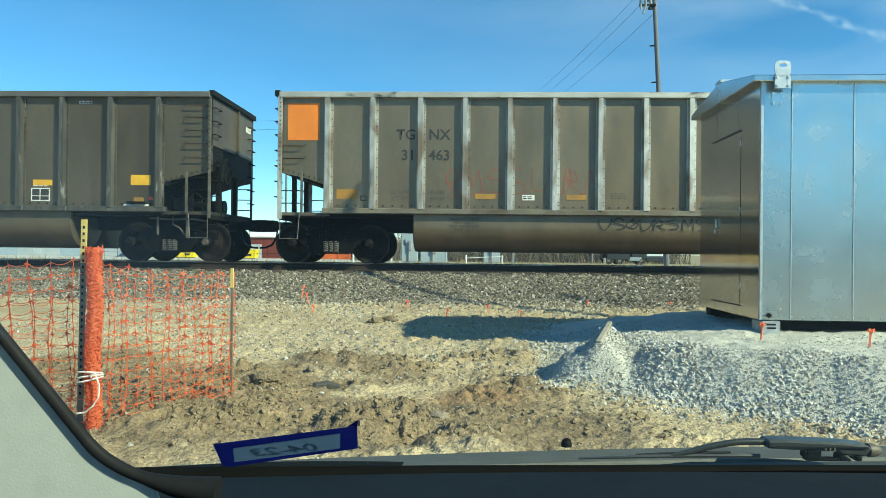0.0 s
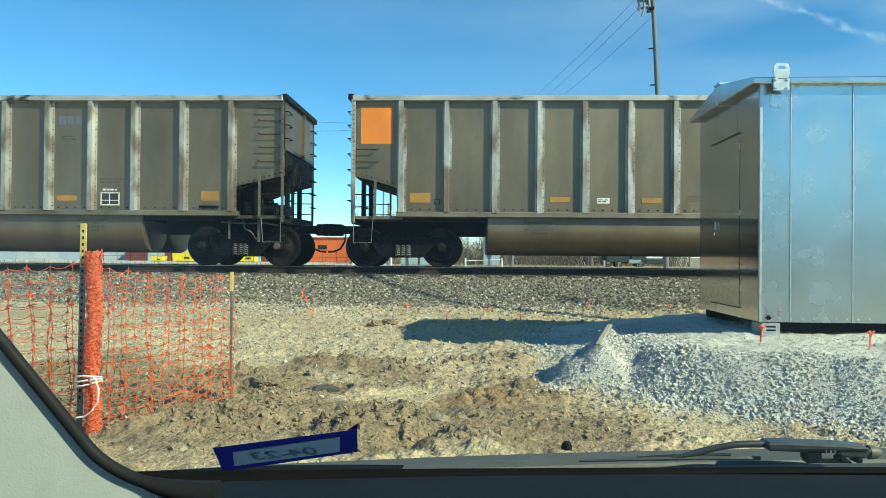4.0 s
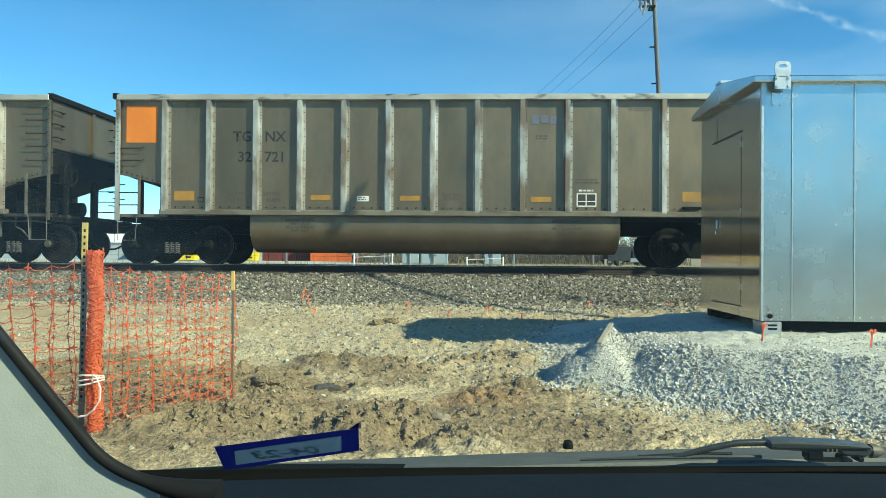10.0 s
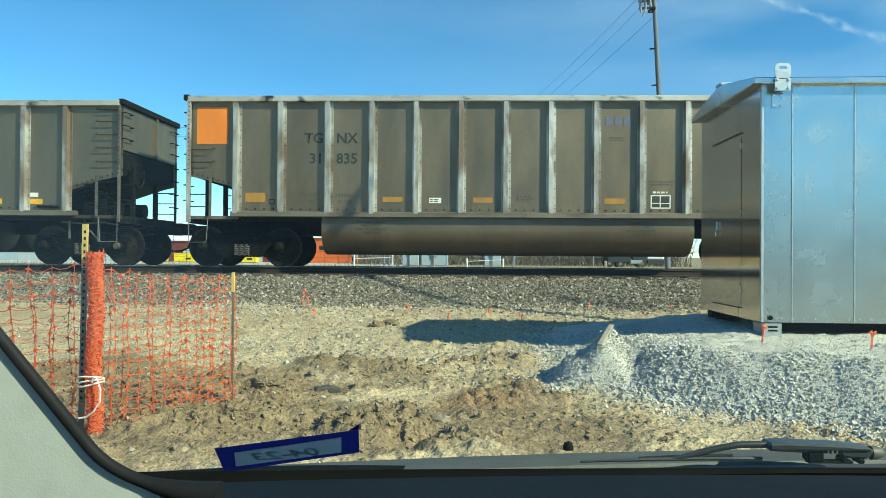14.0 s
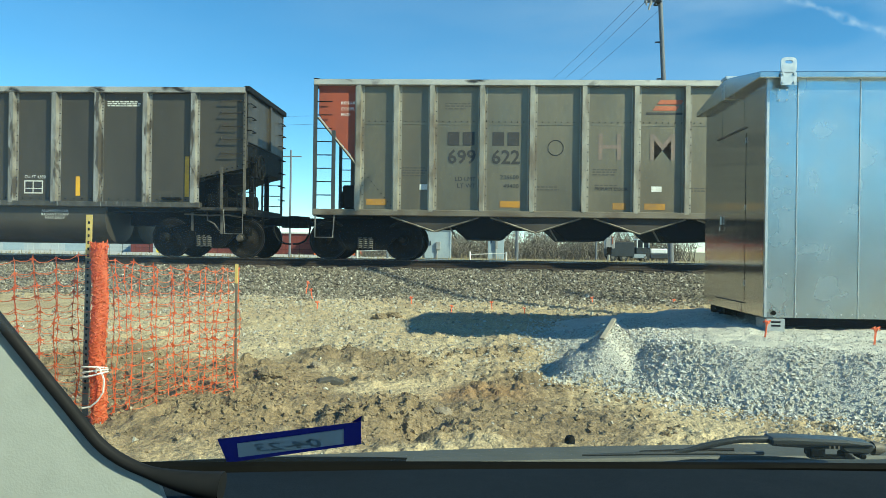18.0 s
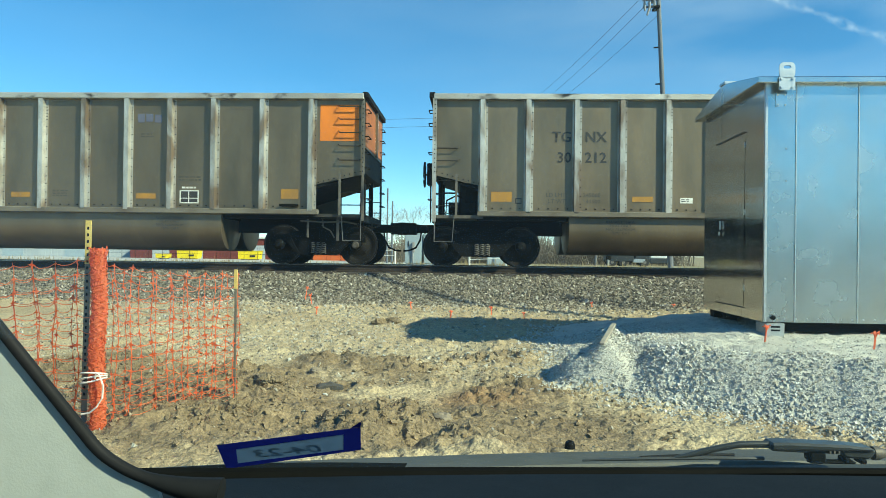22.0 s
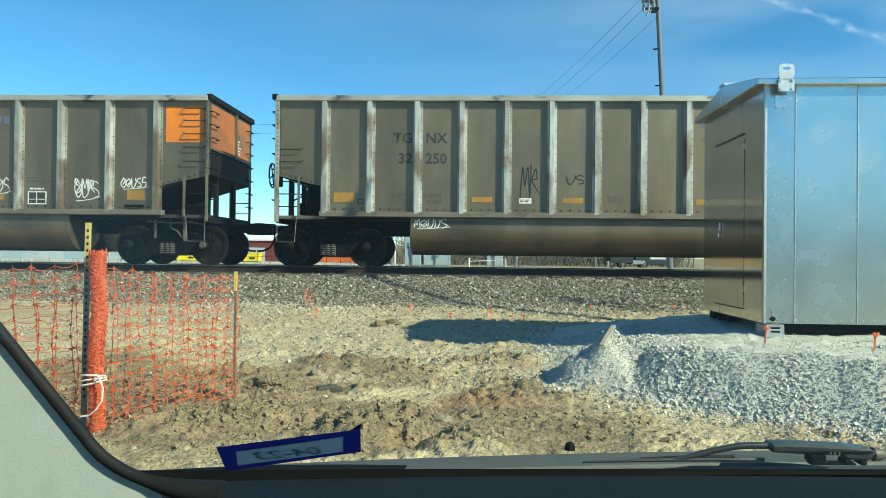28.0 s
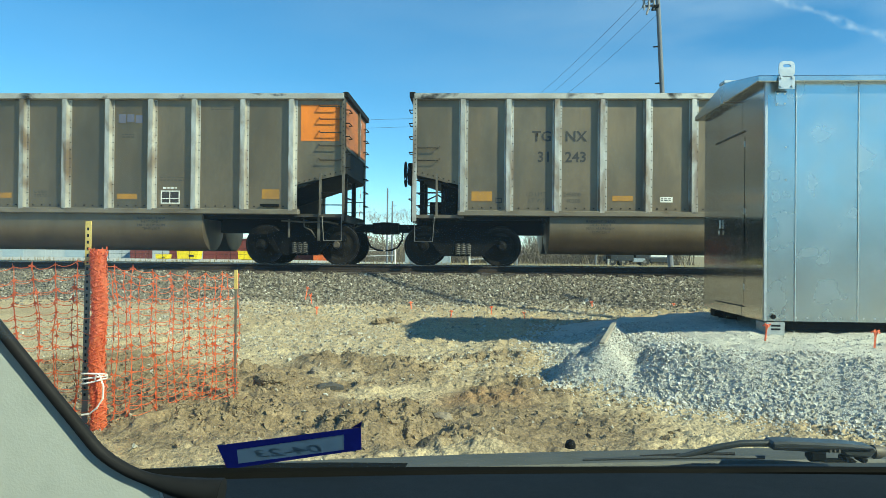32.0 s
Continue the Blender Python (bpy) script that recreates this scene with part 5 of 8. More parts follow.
def height(x, y):
    ys = [-3000, 8.0, 12.5, 14.7, 16.5, 19.3, 20.8, 42, 95, 3000]
    zs = [0, 0.0, 0.18, 0.34, 0.85, 0.86, 0.7, 0.68, 0.0, 0.0]
    yt = y - SKEW * (np.clip(x, -420, 420) - 4.0) * smooth01((y - 15.2) / 1.0) * (1 - smooth01((y - 22) / 10))
    z = np.interp(yt, ys, zs)
    d = pad_depth(x, y)
    pad = (0.46 + 0.04 * smooth01((x - 2.4) / 0.6) - np.clip(z, 0, 0.2)) * ramp(d / (0.6 + 0.15 * np.clip(y - 7.9, 0, 2)))
    heap = 0.13 * band(x, y, 1.34, 8.05, 1.22, 7.5, 0.15) + 0.08 * band(x, y, 1.3, 8.0, 1.2, 7.5, 0.32) + 0.11 * band(x, y, 0.93, 7.55, 1.0, 8.05, 0.2) - 0.06 * band(x, y, 1.47, 7.2, 1.6, 7.55, 0.14)
    heap = heap + 0.09 * band(x, y, 1.4, 8.1, 1.75, 8.05, 0.18) + 0.04 * band(x, y, 0.95, 7.7, 1.0, 8.4, 0.14)
    near = smooth01((15.0 - y) / 1.0) * smooth01((y - 2.0) / 1.5) * smooth01((14 - np.abs(x)) / 3)
    mud = near * (1 - smooth01((d + 0.15) / 0.35))
    torn = churn(x, y)
    # lumps of three sizes on the torn ground, small crumbs elsewhere
    wx, wy = x + 0.05 * fbm(x, y, 8, 3, 71), y + 0.05 * fbm(x, y, 8, 3, 74)
    big, mid, small = clods(wx, wy, 0.24, 1), clods(wx, wy, 0.12, 2), clods(wx, wy, 0.06, 3, 0.85)
    rough = 0.5 + 0.5 * np.clip(1.2 * fbm(x, y, 1.9, 3, 9), -1, 1)
    z = z + mud * torn * (0.07 * rough + 0.55 * big * (0.3 + 0.7 * rough) + 0.4 * mid + 0.3 * small + 0.08 * (1 - np.abs(fbm(x, y, 4.5, 4, 91))) + 0.03 * fbm(x, y, 13.0, 3, 19))
    calm = smooth01((9.6 - y) / 1.5) * (1 - np.clip(torn, 0, 1))
    z = z + mud * calm * (0.85 * small * (0.3 + 0.7 * rough) + 0.4 * mid * smooth01(2.2 * rough - 1.1) + 0.018 * fbm(x, y, 2.6, 3, 23))
    # a trodden hole in the ridge, and wheel ruts towards the gravel
    z = z - mud * (0.13 * band(x, y, -0.55, 5.25, -0.4, 5.3, 0.13) + 0.09 * band(x, y, -2.35, 7.35, -2.2, 7.3, 0.14) + 0.08 * band(x, y, -2.2, 6.65, -2.1, 6.6, 0.12) + 0.07 * band(x, y, -1.2, 5.75, -1.05, 5.8, 0.1))
    z = z - mud * 0.022 * band(x, y, 0.62, 5.0, 0.86, 7.0, 0.24) * (0.5 + 0.5 * np.sin(y * 42 + 3 * x))
    z = z + near * (0.012 * fbm(x, y, 2.1, 3, 2) + 0.01 * fbm(x, y, 11.0, 3, 4))
    z = z + near * 0.13 * band(x, y, 0.45, 9.9, 1.5, 9.5, 0.6)
    stony = near * smooth01((y - 8.6) / 1.0) * (1 - smooth01((d + 0.1) / 0.2))
    z = z + stony * (0.45 * clods(x, y, 0.12, 5, 0.32) + 0.02 * np.clip(fbm(x, y, 1.3, 3, 81), 0, 1))
    return z + np.where(d > 0, pad + heap * smooth01(d / 0.12) + 0.022 * fbm(x, y, 2.6, 4, 13) * smooth01(d / 0.4), 0)


def axis_steps(lo, hi, step, far, grow=1.18):
    core = list(np.arange(lo, hi + step / 2, step))
    s, v = step, core[-1]
    up = []
    while v < far:
        s *= grow
        v += s
        up.append(v)
    s, v = step, core[0]
    dn = []
    while v > -far:
        s *= grow
        v -= s
        dn.append(v)
    return np.array(dn[::-1] + core + up)


def earth_material():
    """Dry tan earth that turns to brown mud where the mesh's mud layer says so, speckled with grit."""
    m = surf("dry_tan_earth", (0.5, 0.405, 0.25), (0.4, 0.31, 0.18), 0.9, 0.95, 0, 1.0, 30, ((0.32, 0.24, 0.14), 0.5, 0.52, 0.7), (1, 1, 1), 0, 0.6, 0.05, 0.03)
    N, L = m.node_tree.nodes, m.node_tree.links
    p = N["Principled BSDF"]
    base = p.inputs["Base Color"].links[0].from_socket
    tc = N.new("ShaderNodeTexCoord")

    def noise_of(scale, detail):
        n = N.new("ShaderNodeTexNoise")
        n.inputs["Scale"].default_value, n.inputs["Detail"].default_value = scale, detail
        L.new(tc.outputs["Object"], n.inputs["Vector"])
        return n.outputs[0]

    def span(src, a, b, c=0.0, d=1.0):
        r = N.new("ShaderNodeMapRange")
        for i, v in ((1, a), (2, b), (3, c), (4, d)):
            r.inputs[i].default_value = v
        L.new(src, r.inputs[0])
        return r.outputs[0]

    def blend(f, x, y, kind="MIX"):
        n = N.new("ShaderNodeMix")
        n.data_type, n.blend_type = "RGBA", kind
        L.new(f, n.inputs[0]) if isinstance(f, bpy.types.NodeSocket) else setattr(n.inputs[0], "default_value", f)
        for v, i in ((x, 6), (y, 7)):
            if isinstance(v, bpy.types.NodeSocket):
                L.new(v, n.inputs[i])
            else:
                n.inputs[i].default_value = (*v, 1)
        return n.outputs[2]

    layer = N.new("ShaderNodeAttribute")
    layer.attribute_name = "mud"
    add = N.new("ShaderNodeMath")
    L.new(layer.outputs["Fac"], add.inputs[0])
    L.new(span(noise_of(7, 6), 0.2, 0.8, -0.3, 0.3), add.inputs[1])
    wet = blend(span(noise_of(5, 6), 0.35, 0.68), (0.165, 0.118, 0.064), (0.262, 0.194, 0.112))
    col = blend(span(add.outputs[0], 0.2, 0.85), base, wet)
    red = N.new("ShaderNodeAttribute")
    red.attribute_name = "clay"
    col = blend(red.outputs["Fac"], col, (0.3, 0.165, 0.07))
    # grit: each grain a little lighter or darker than the soil round it
    for scale, amount in ((55, 0.55), (130, 0.4)):
        vo = N.new("ShaderNodeTexVoronoi")
        vo.inputs["Scale"].default_value = scale
        L.new(tc.outputs["Object"], vo.inputs["Vector"])
        sep = N.new("ShaderNodeSeparateColor")
        L.new(vo.outputs["Color"], sep.inputs[0])
        tone = N.new("ShaderNodeCombineColor")
        lum = span(sep.outputs[0], 0, 1, 0.28, 0.72)
        for i in range(3):
            L.new(lum, tone.inputs[i])
        col = blend(amount, col, tone.outputs[0], "OVERLAY")
    L.new(col, p.inputs["Base Color"])
    return m


def numpy_mesh(name, co, quads, mats, index=None):
    me = bpy.data.meshes.new(name)
    k = quads.shape[1]
    me.vertices.add(len(co))
    me.vertices.foreach_set("co", co.astype(np.float32).ravel())
    me.loops.add(quads.size)
    me.loops.foreach_set("vertex_index", quads.astype(np.int32).ravel())
    me.polygons.add(len(quads))
    me.polygons.foreach_set("loop_start", np.arange(0, quads.size, k, dtype=np.int32))
    for m in mats:
        me.materials.append(m)
    if index is not None:
        me.polygons.foreach_set("material_index", index.astype(np.int32))
    me.update(calc_edges=True)
    me.validate()
    return me


def ground():
    xs = axis_steps(-5.0, 4.6, 0.022, 3000, 1.1)
    ya, yb = np.arange(4.3, 9.2, 0.024), np.arange(9.2, 16.5, 0.04)
    grown = axis_steps(4.3, 16.5, 0.04, 3000, 1.14)
    ys = np.concatenate([grown[grown < 4.28], ya, yb, grown[grown > 16.52]])
    X, Y = np.meshgrid(xs, ys)
    Z = height(X, Y)
    nx, ny = len(xs), len(ys)
    i = np.arange(nx * ny).reshape(ny, nx)
    q = np.stack([i[:-1, :-1], i[:-1, 1:], i[1:, 1:], i[1:, :-1]], -1).reshape(-1, 4)
    cx, cy = (X[:-1, :-1] + X[1:, 1:]).ravel() / 2, (Y[:-1, :-1] + Y[1:, 1:]).ravel() / 2
    idx = np.zeros(len(q), int)
    wob = 0.3 * fbm(cx, cy, 1.5, 3, 21)
    dither = np.random.default_rng(9).uniform(-0.25, 0.25, len(cx))
    idx[(cy > 14.7 + wob + dither * 0.8) & (cy < 21)] = 2
    idx[cy >= 21] = 3
    idx[cy < 2.2] = 5
    idx[(cy > 76) & (cx < -11 + 0.02 * cy)] = 4
    idx[pad_depth(cx, cy) > 0.03 + wob * 0.3 + dither * 0.3] = 1
    me = numpy_mesh("ground", np.stack([X, Y, Z], -1).reshape(-1, 3), q, [
        earth_material(),
        surf("fine_pale_gravel", (0.6, 0.575, 0.5), (0.47, 0.45, 0.39), 6, 0.95, 0, 1.0, 75, None, (1, 1, 1), 0, 0.6),
        surf("ballast_bed", (0.13, 0.112, 0.088), (0.2, 0.175, 0.138), 8, 0.95, 0, 1.0, 40, None, (1, 1, 1), 0, 0.6),
        surf("dry_grass_field", (0.3, 0.25, 0.14), (0.22, 0.18, 0.1), 0.2, 0.95, 0, 0.5, 4),
        surf("pale_yard_gravel", (0.5, 0.48, 0.43), (0.42, 0.4, 0.36), 0.3, 0.95, 0, 0.3, 6), ASPHALT], idx)
    for name, values in (("mud", muddy(X, Y)), ("clay", 0.5 * np.clip(band(X, Y, -0.25, 6.7, 0.15, 6.75, 0.28) + 0.6 * band(X, Y, -0.6, 12.3, 1.5, 12.6, 0.5) * (0.5 + fbm(X, Y, 2.0, 2, 88)), 0, 1))):
        me.attributes.new(name, "FLOAT", "POINT").data.foreach_set("value", values.ravel().astype(np.float32))
    me.shade_smooth()
    tagged(new("ground", me), "rough tan bare earth with mud clods beside a railway", "ground", kind="structure")


ICO = None


def ico():
    global ICO
    if ICO is None:
        bm = bmesh.new()
        bmesh.ops.create_cube(bm, size=1.45)
        bmesh.ops.triangulate(bm, faces=bm.faces[:])
        bm.verts.ensure_lookup_table()
        ICO = (np.array([v.co[:] for v in bm.verts]), np.array([[v.index for v in f.verts] for f in bm.faces]))
        bm.free()
    return ICO


def stones(name, label, category, x, y, size, mat, seed, sink=0.3, flat=0.7, jag=0.5):
    rng = np.random.default_rng(seed)
    V, F = ico()
    n = len(x)
    z = height(x, y)
    a = rng.uniform(0, 2 * np.pi, n)
    sc = np.stack([size * rng.uniform(0.7, 1.6, n), size * rng.uniform(0.55, 1.1, n), size * flat * rng.uniform(0.6, 1.3, n)], -1)
    P = (V[None] * (1 + rng.uniform(-jag, 0.6 * jag, (n, len(V), 1))) + rng.uniform(-0.3, 0.3, (n, len(V), 3))) * sc[:, None, :]
    t = rng.uniform(-1.2, 1.2, n)
    c, s = np.cos(t)[:, None], np.sin(t)[:, None]
    P = np.stack([P[..., 0] * c - P[..., 2] * s, P[..., 1], P[..., 0] * s + P[..., 2] * c], -1)
    c, s = np.cos(a)[:, None], np.sin(a)[:, None]
    P = np.stack([P[..., 0] * c - P[..., 1] * s, P[..., 0] * s + P[..., 1] * c, P[..., 2]], -1)
    P = P + np.stack([x, y, z + size * flat * (1 - 2 * sink) * 0.8], -1)[:, None, :]
    T = (F[None] + (np.arange(n) * len(V))[:, None, None]).reshape(-1, 3)
    me = numpy_mesh(name, P.reshape(-1, 3), T, [mat])
    me.shade_flat()
    return tagged(new(name, me), label, category, kind="stuff")


def scatter(n, x0, x1, y0, y1, seed, keep=None):
    rng = np.random.default_rng(seed)
    x, y = rng.uniform(x0, x1, n), rng.uniform(y0, y1, n)
    if keep is not None:
        k = keep(x, y, rng.uniform(0, 1, n))
        x, y = x[k], y[k]
    return x, y


def loose_stones():
    rng = np.random.default_rng(3)
    x, y = scatter(58000, -11.5, 6.5, 13.7, 16.9, 1, lambda x, y, r: r < 0.06 + 0.94 * smooth01((y - 14.2 + 0.35 * fbm(x, y, 1.2, 2, 51)) / 0.7))
    stones("ballast_stones", "grey-brown crushed ballast stones on the track shoulder", "ballast", x, y, 0.014 + 0.026 * rng.uniform(0, 1, len(x)) ** 1.6, STONE_BALLAST, 11, 0.22, 0.55)
    # coarse stones on the slope of the pad, finer ones towards its top, a thin skirt before it
    x, y = scatter(95000, 0.3, 5.4, 5.0, 10.6, 2, lambda x, y, r: r < (0.2 * smooth01((pad_depth(x, y) + 0.75) / 0.6) * smooth01((x - 0.9) / 0.8) + 0.08 * smooth01((pad_depth(x, y) + 0.4) / 0.3) + 0.75 * smooth01((pad_depth(x, y) + 0.12 + 0.12 * fbm(x, y, 2.0, 2, 61)) / 0.3)) * (1 - 0.88 * smooth01((pad_depth(x, y) - 0.62) / 0.25)))
    slope = 0.65 + 0.55 * np.clip(0.5 + 0.8 * fbm(x, y, 1.6, 3, 71), 0, 1)
    stones("gravel_stones", "pale grey crushed limestone gravel heaped as a pad", "gravel", x, y, (0.0065 + 0.0135 * rng.uniform(0, 1, len(x)) ** 2) * slope * (1 - 0.5 * smooth01((pad_depth(x, y) - 0.5) / 0.3)), STONE_GREY, 12, 0.3, 0.72, 0.36)
    x, y = scatter(64000, -7.5, 4.8, 4.2, 14.9, 4, lambda x, y, r: r < (0.3 + 0.7 * smooth01(fbm(x, y, 0.6, 2, 31) + 0.3)) * (pad_depth(x, y) < 0.1) * (0.3 + 0.7 * smooth01((y - 7.6) / 1.5)) * (1 - 0.5 * churn(x, y)) * (1 - 0.6 * muddy(x, y)))
    stones("scattered_stones", "small pale stones strewn over the dry earth", "stones", x, y, (0.0035 + 0.0003 * y + 0.02 * rng.uniform(0, 1, len(x)) ** 4) * (0.5 + 0.05 * y), STONE_PALE, 13, 0.25, 0.8, 0.35)
    x, y = scatter(52000, -5, 1.5, 4.5, 9.2, 5, lambda x, y, r: (r < 0.1 * smooth01(fbm(x, y, 1.1, 3, 7)) + 0.8 * churn(x, y) * smooth01(0.6 + fbm(x, y, 2.3, 2, 47))) & (pad_depth(x, y) < 0.0))
    stones("mud_clods", "dried brown lumps of churned mud", "mud clods", x, y, 0.005 + 0.026 * rng.uniform(0, 1, len(x)) ** 4, CLOD, 14, 0.42, 0.75, 0.35)


# ---------------------------------------------------------------- track
def track():
    t = thing("railway_track", "single railway track with dark rails on timber ties", "railway track", on_track(0))
    prof = [(-0.07, -0.17), (0.07, -0.17), (0.07, -0.155), (0.015, -0.135), (0.012, -0.05), (0.037, -0.035), (0.037, -0.006), (-0.037, -0.006), (-0.037, -0.035), (-0.012, -0.05), (-0.015, -0.135), (-0.07, -0.155)]
    for y in (-0.755, 0.755):
        bm = bmesh.new()
        extrude(bm, [(y + a, b) for a, b in prof], "x", -400, 400)
        r = part("rail", bm, RAIL, t)
        part("rail_head", bmb((-400, 400, y - 0.034, y + 0.034, -0.006, 0.0)), RAILTOP, r)
    tie = mesh_of("tie", bmb((-0.115, 0.115, -1.3, 1.3, -0.33, -0.165)), TIE)
    plate = mesh_of("tie_plate", bmb((-0.1, 0.1, -0.16, 0.16, -0.168, -0.15)), RAIL)
    for k in range(-36, 37):
        o = again("tie", tie, t, pose(k * 0.52 + 0.04 * math.sin(k * 7), 0, 0, 0, 0, math.sin(k * 3)))
        again("tie_plate", plate, o, pose(0, -0.755, 0))


# ---------------------------------------------------------------- equipment shelter
def shelter():
    x0, x1, y0, y1, z0, z1 = 3.08, 6.9, 8.2, 10.4, 0.64, 3.28
    e = thing("equipment_shelter", "brushed aluminium railway equipment shelter on a gravel pad", "equipment shelter", pose(x0, y0, z0))
    w, d, h = x1 - x0, y1 - y0, z1 - z0
    part("shell", bmb((0.02, w - 0.02, 0.02, d - 0.02, 0.0, h)), ALU, e)
    # front sheets with standing seams
    seams = [0.0, 0.325, 0.995, 1.67, 2.35, 3.03, w]
    for a, b in zip(seams, seams[1:]):
        part("wall_sheet", bmb((a + 0.0008, b - 0.0008, -0.006, 0.02, 0.0, h)), ALU, e)
    for a in seams[1:-1]:
        part("standing_seam", bmb((a - 0.006, a + 0.006, -0.016, -0.006, 0.0, h - 0.03)), GALV, e, bevel=0.003)
    part("corner_trim", bmb((-0.008, 0.02, -0.01, 0.03, 0.0, h)), GALV, e)
    # end wall sheets and its door
    for a, b in ((0.03, 0.7), (0.7, 1.5), (1.5, d)):
        part("end_sheet", bmb((-0.006, 0.02, a + 0.004, b - 0.004, 0.0, h)), ALUEND, e)
    door = part("door", bmb((-0.009, -0.006, 0.62, 1.62, 0.14, 2.14)), ALUEND, e, "aluminium door with latch and padlock")
    for z in (0.35, 1.25, 2.05):
        part("hinge", bmb((-0.014, -0.009, 0.612, 0.63, z - 0.035, z + 0.035)), GALV, door, bevel=0.002)
    part("latch", bmb((-0.035, -0.016, 1.44, 1.475, 1.07, 1.18)), GALV, door, bevel=0.006)
    part("padlock", bmb((-0.045, -0.028, 1.445, 1.472, 0.99, 1.05)), RAILTOP, door, bevel=0.008)
    part("drip_cap", bmb((-0.028, -0.006, 0.6, 1.66, 2.2, 2.213)), DUSTSTEEL, e)
    part("door_sill", bmb((-0.02, -0.006, 0.6, 1.64, 0.112, 0.122)), RUBBER, e)
    # roof: low gable with a deep fascia
    bm = bmesh.new()
    o, zr = 0.1, h + 0.055
    extrude(bm, [(-o, h - 0.012), (-o, zr), (d / 2, zr + 0.195), (d + o, zr), (d + o, h - 0.012)], "x", -0.12, w + 0.12)
    part("roof", bm, ALU, e, bevel=0.008)
    part("ridge_cap", bmb((-0.13, w + 0.13, d / 2 - 0.1, d / 2 + 0.1, zr + 0.18, zr + 0.21)), GALV, e)
    # lifting lug, a plate with an oval eye
    k0 = h - 0.04
    bm = bmesh.new()
    n = 24
    O, I = [], []
    for k in range(n):
        a = 2 * math.pi * k / n
        c, t = math.cos(a), math.sin(a)
        sq = (abs(c) ** 4 + abs(t) ** 4) ** -0.25
        O.append((0.175 + 0.085 * c * sq, k0 + 0.155 + 0.087 * t * sq))
        I.append((0.175 + 0.04 * c * sq ** 0.5, k0 + 0.19 + 0.019 * t * sq ** 0.5))
    for y in (-0.13, -0.115):
        A, B = [[bm.verts.new((p[0], y, p[1])) for p in ring] for ring in (O, I)]
        for k in range(n):
            bm.faces.new((A[k], A[(k + 1) % n], B[(k + 1) % n], B[k]))
    bm.verts.ensure_lookup_table()
    for first in (0, n):
        for k in range(n):
            a, b = first + k, first + (k + 1) % n
            bm.faces.new([bm.verts[q] for q in (a, b, b + 2 * n, a + 2 * n)])
    box(bm, 0.09, 0.26, -0.13, -0.115, k0 - 0.06, k0 + 0.075)
    lug = part("lifting_lug", bm, GALV, e, "galvanised lifting lug with bolts")
    part("lug_plate", bmb((0.1, 0.22, -0.015, -0.006, k0 - 0.22, k0 - 0.06)), ALU, e)
    for x in (0.12, 0.2):
        for z in (k0 - 0.2, k0 - 0.09):
            bm = bmesh.new()
            lathe(bm, [(0.008, -0.024), (0.009, -0.015)], (x, 0, z), "y", 8)
            part("bolt", bm, GALV, e)
    for x in (0.115, 0.235):
        for z in (k0 - 0.03, k0 + 0.06):
            bm = bmesh.new()
            lathe(bm, [(0.014, -0.142), (0.014, -0.13)], (x, 0, z), "y", 8)
            part("bolt", bm, GALV, lug)
    rivet = bmesh.new()
    lathe(rivet, [(0.008, -0.014), (0.011, -0.006)], (0, 0, 0), "y", 8)
    rm = mesh_of("rivet", rivet, GALV)
    for k in range(6):
        again("rivet", rm, e, pose(0.22, 0, 0.12 + k * 0.36))
    for k in range(30):
        again("rivet", rm, e, pose(0.1 + k * 0.12, 0, 0.04))
    part("earth_stud", bmt([(0.09, -0.03, 0.05), (0.09, 0.0, 0.05)], 0.025, 10), BRAKE, e)
    # skid and feet
    part("skid", bmb((0.05, w - 0.05, 0.12, 0.3, -0.11, 0.0), (0.05, w - 0.05, d - 0.3, d - 0.12, -0.11, 0.0)), BRAKE, e)
    for x in (0.02, 1.9, w - 0.25):
        part("foot", bmb((x, x + 0.2, -0.01, 0.3, -0.16, -0.012)), GALV, e, bevel=0.008)
        # Rear foot in near-black steel: shade beneath the shelter is in its colour.
        part("foot", bmb((x + 0.14, x + 0.3, d - 0.4, d - 0.1, -0.24, -0.012)), BRAKE, e, bevel=0.008)
    for z in (-0.06, -0.1):
        part("foot_slot", bmb((0.07, 0.17, -0.014, -0.009, z, z + 0.02)), RUBBER, e)


# ---------------------------------------------------------------- safety fence
POST = Vector((-2.93, 5.3))
STAKE_XY = Vector((-2.19, 6.25))


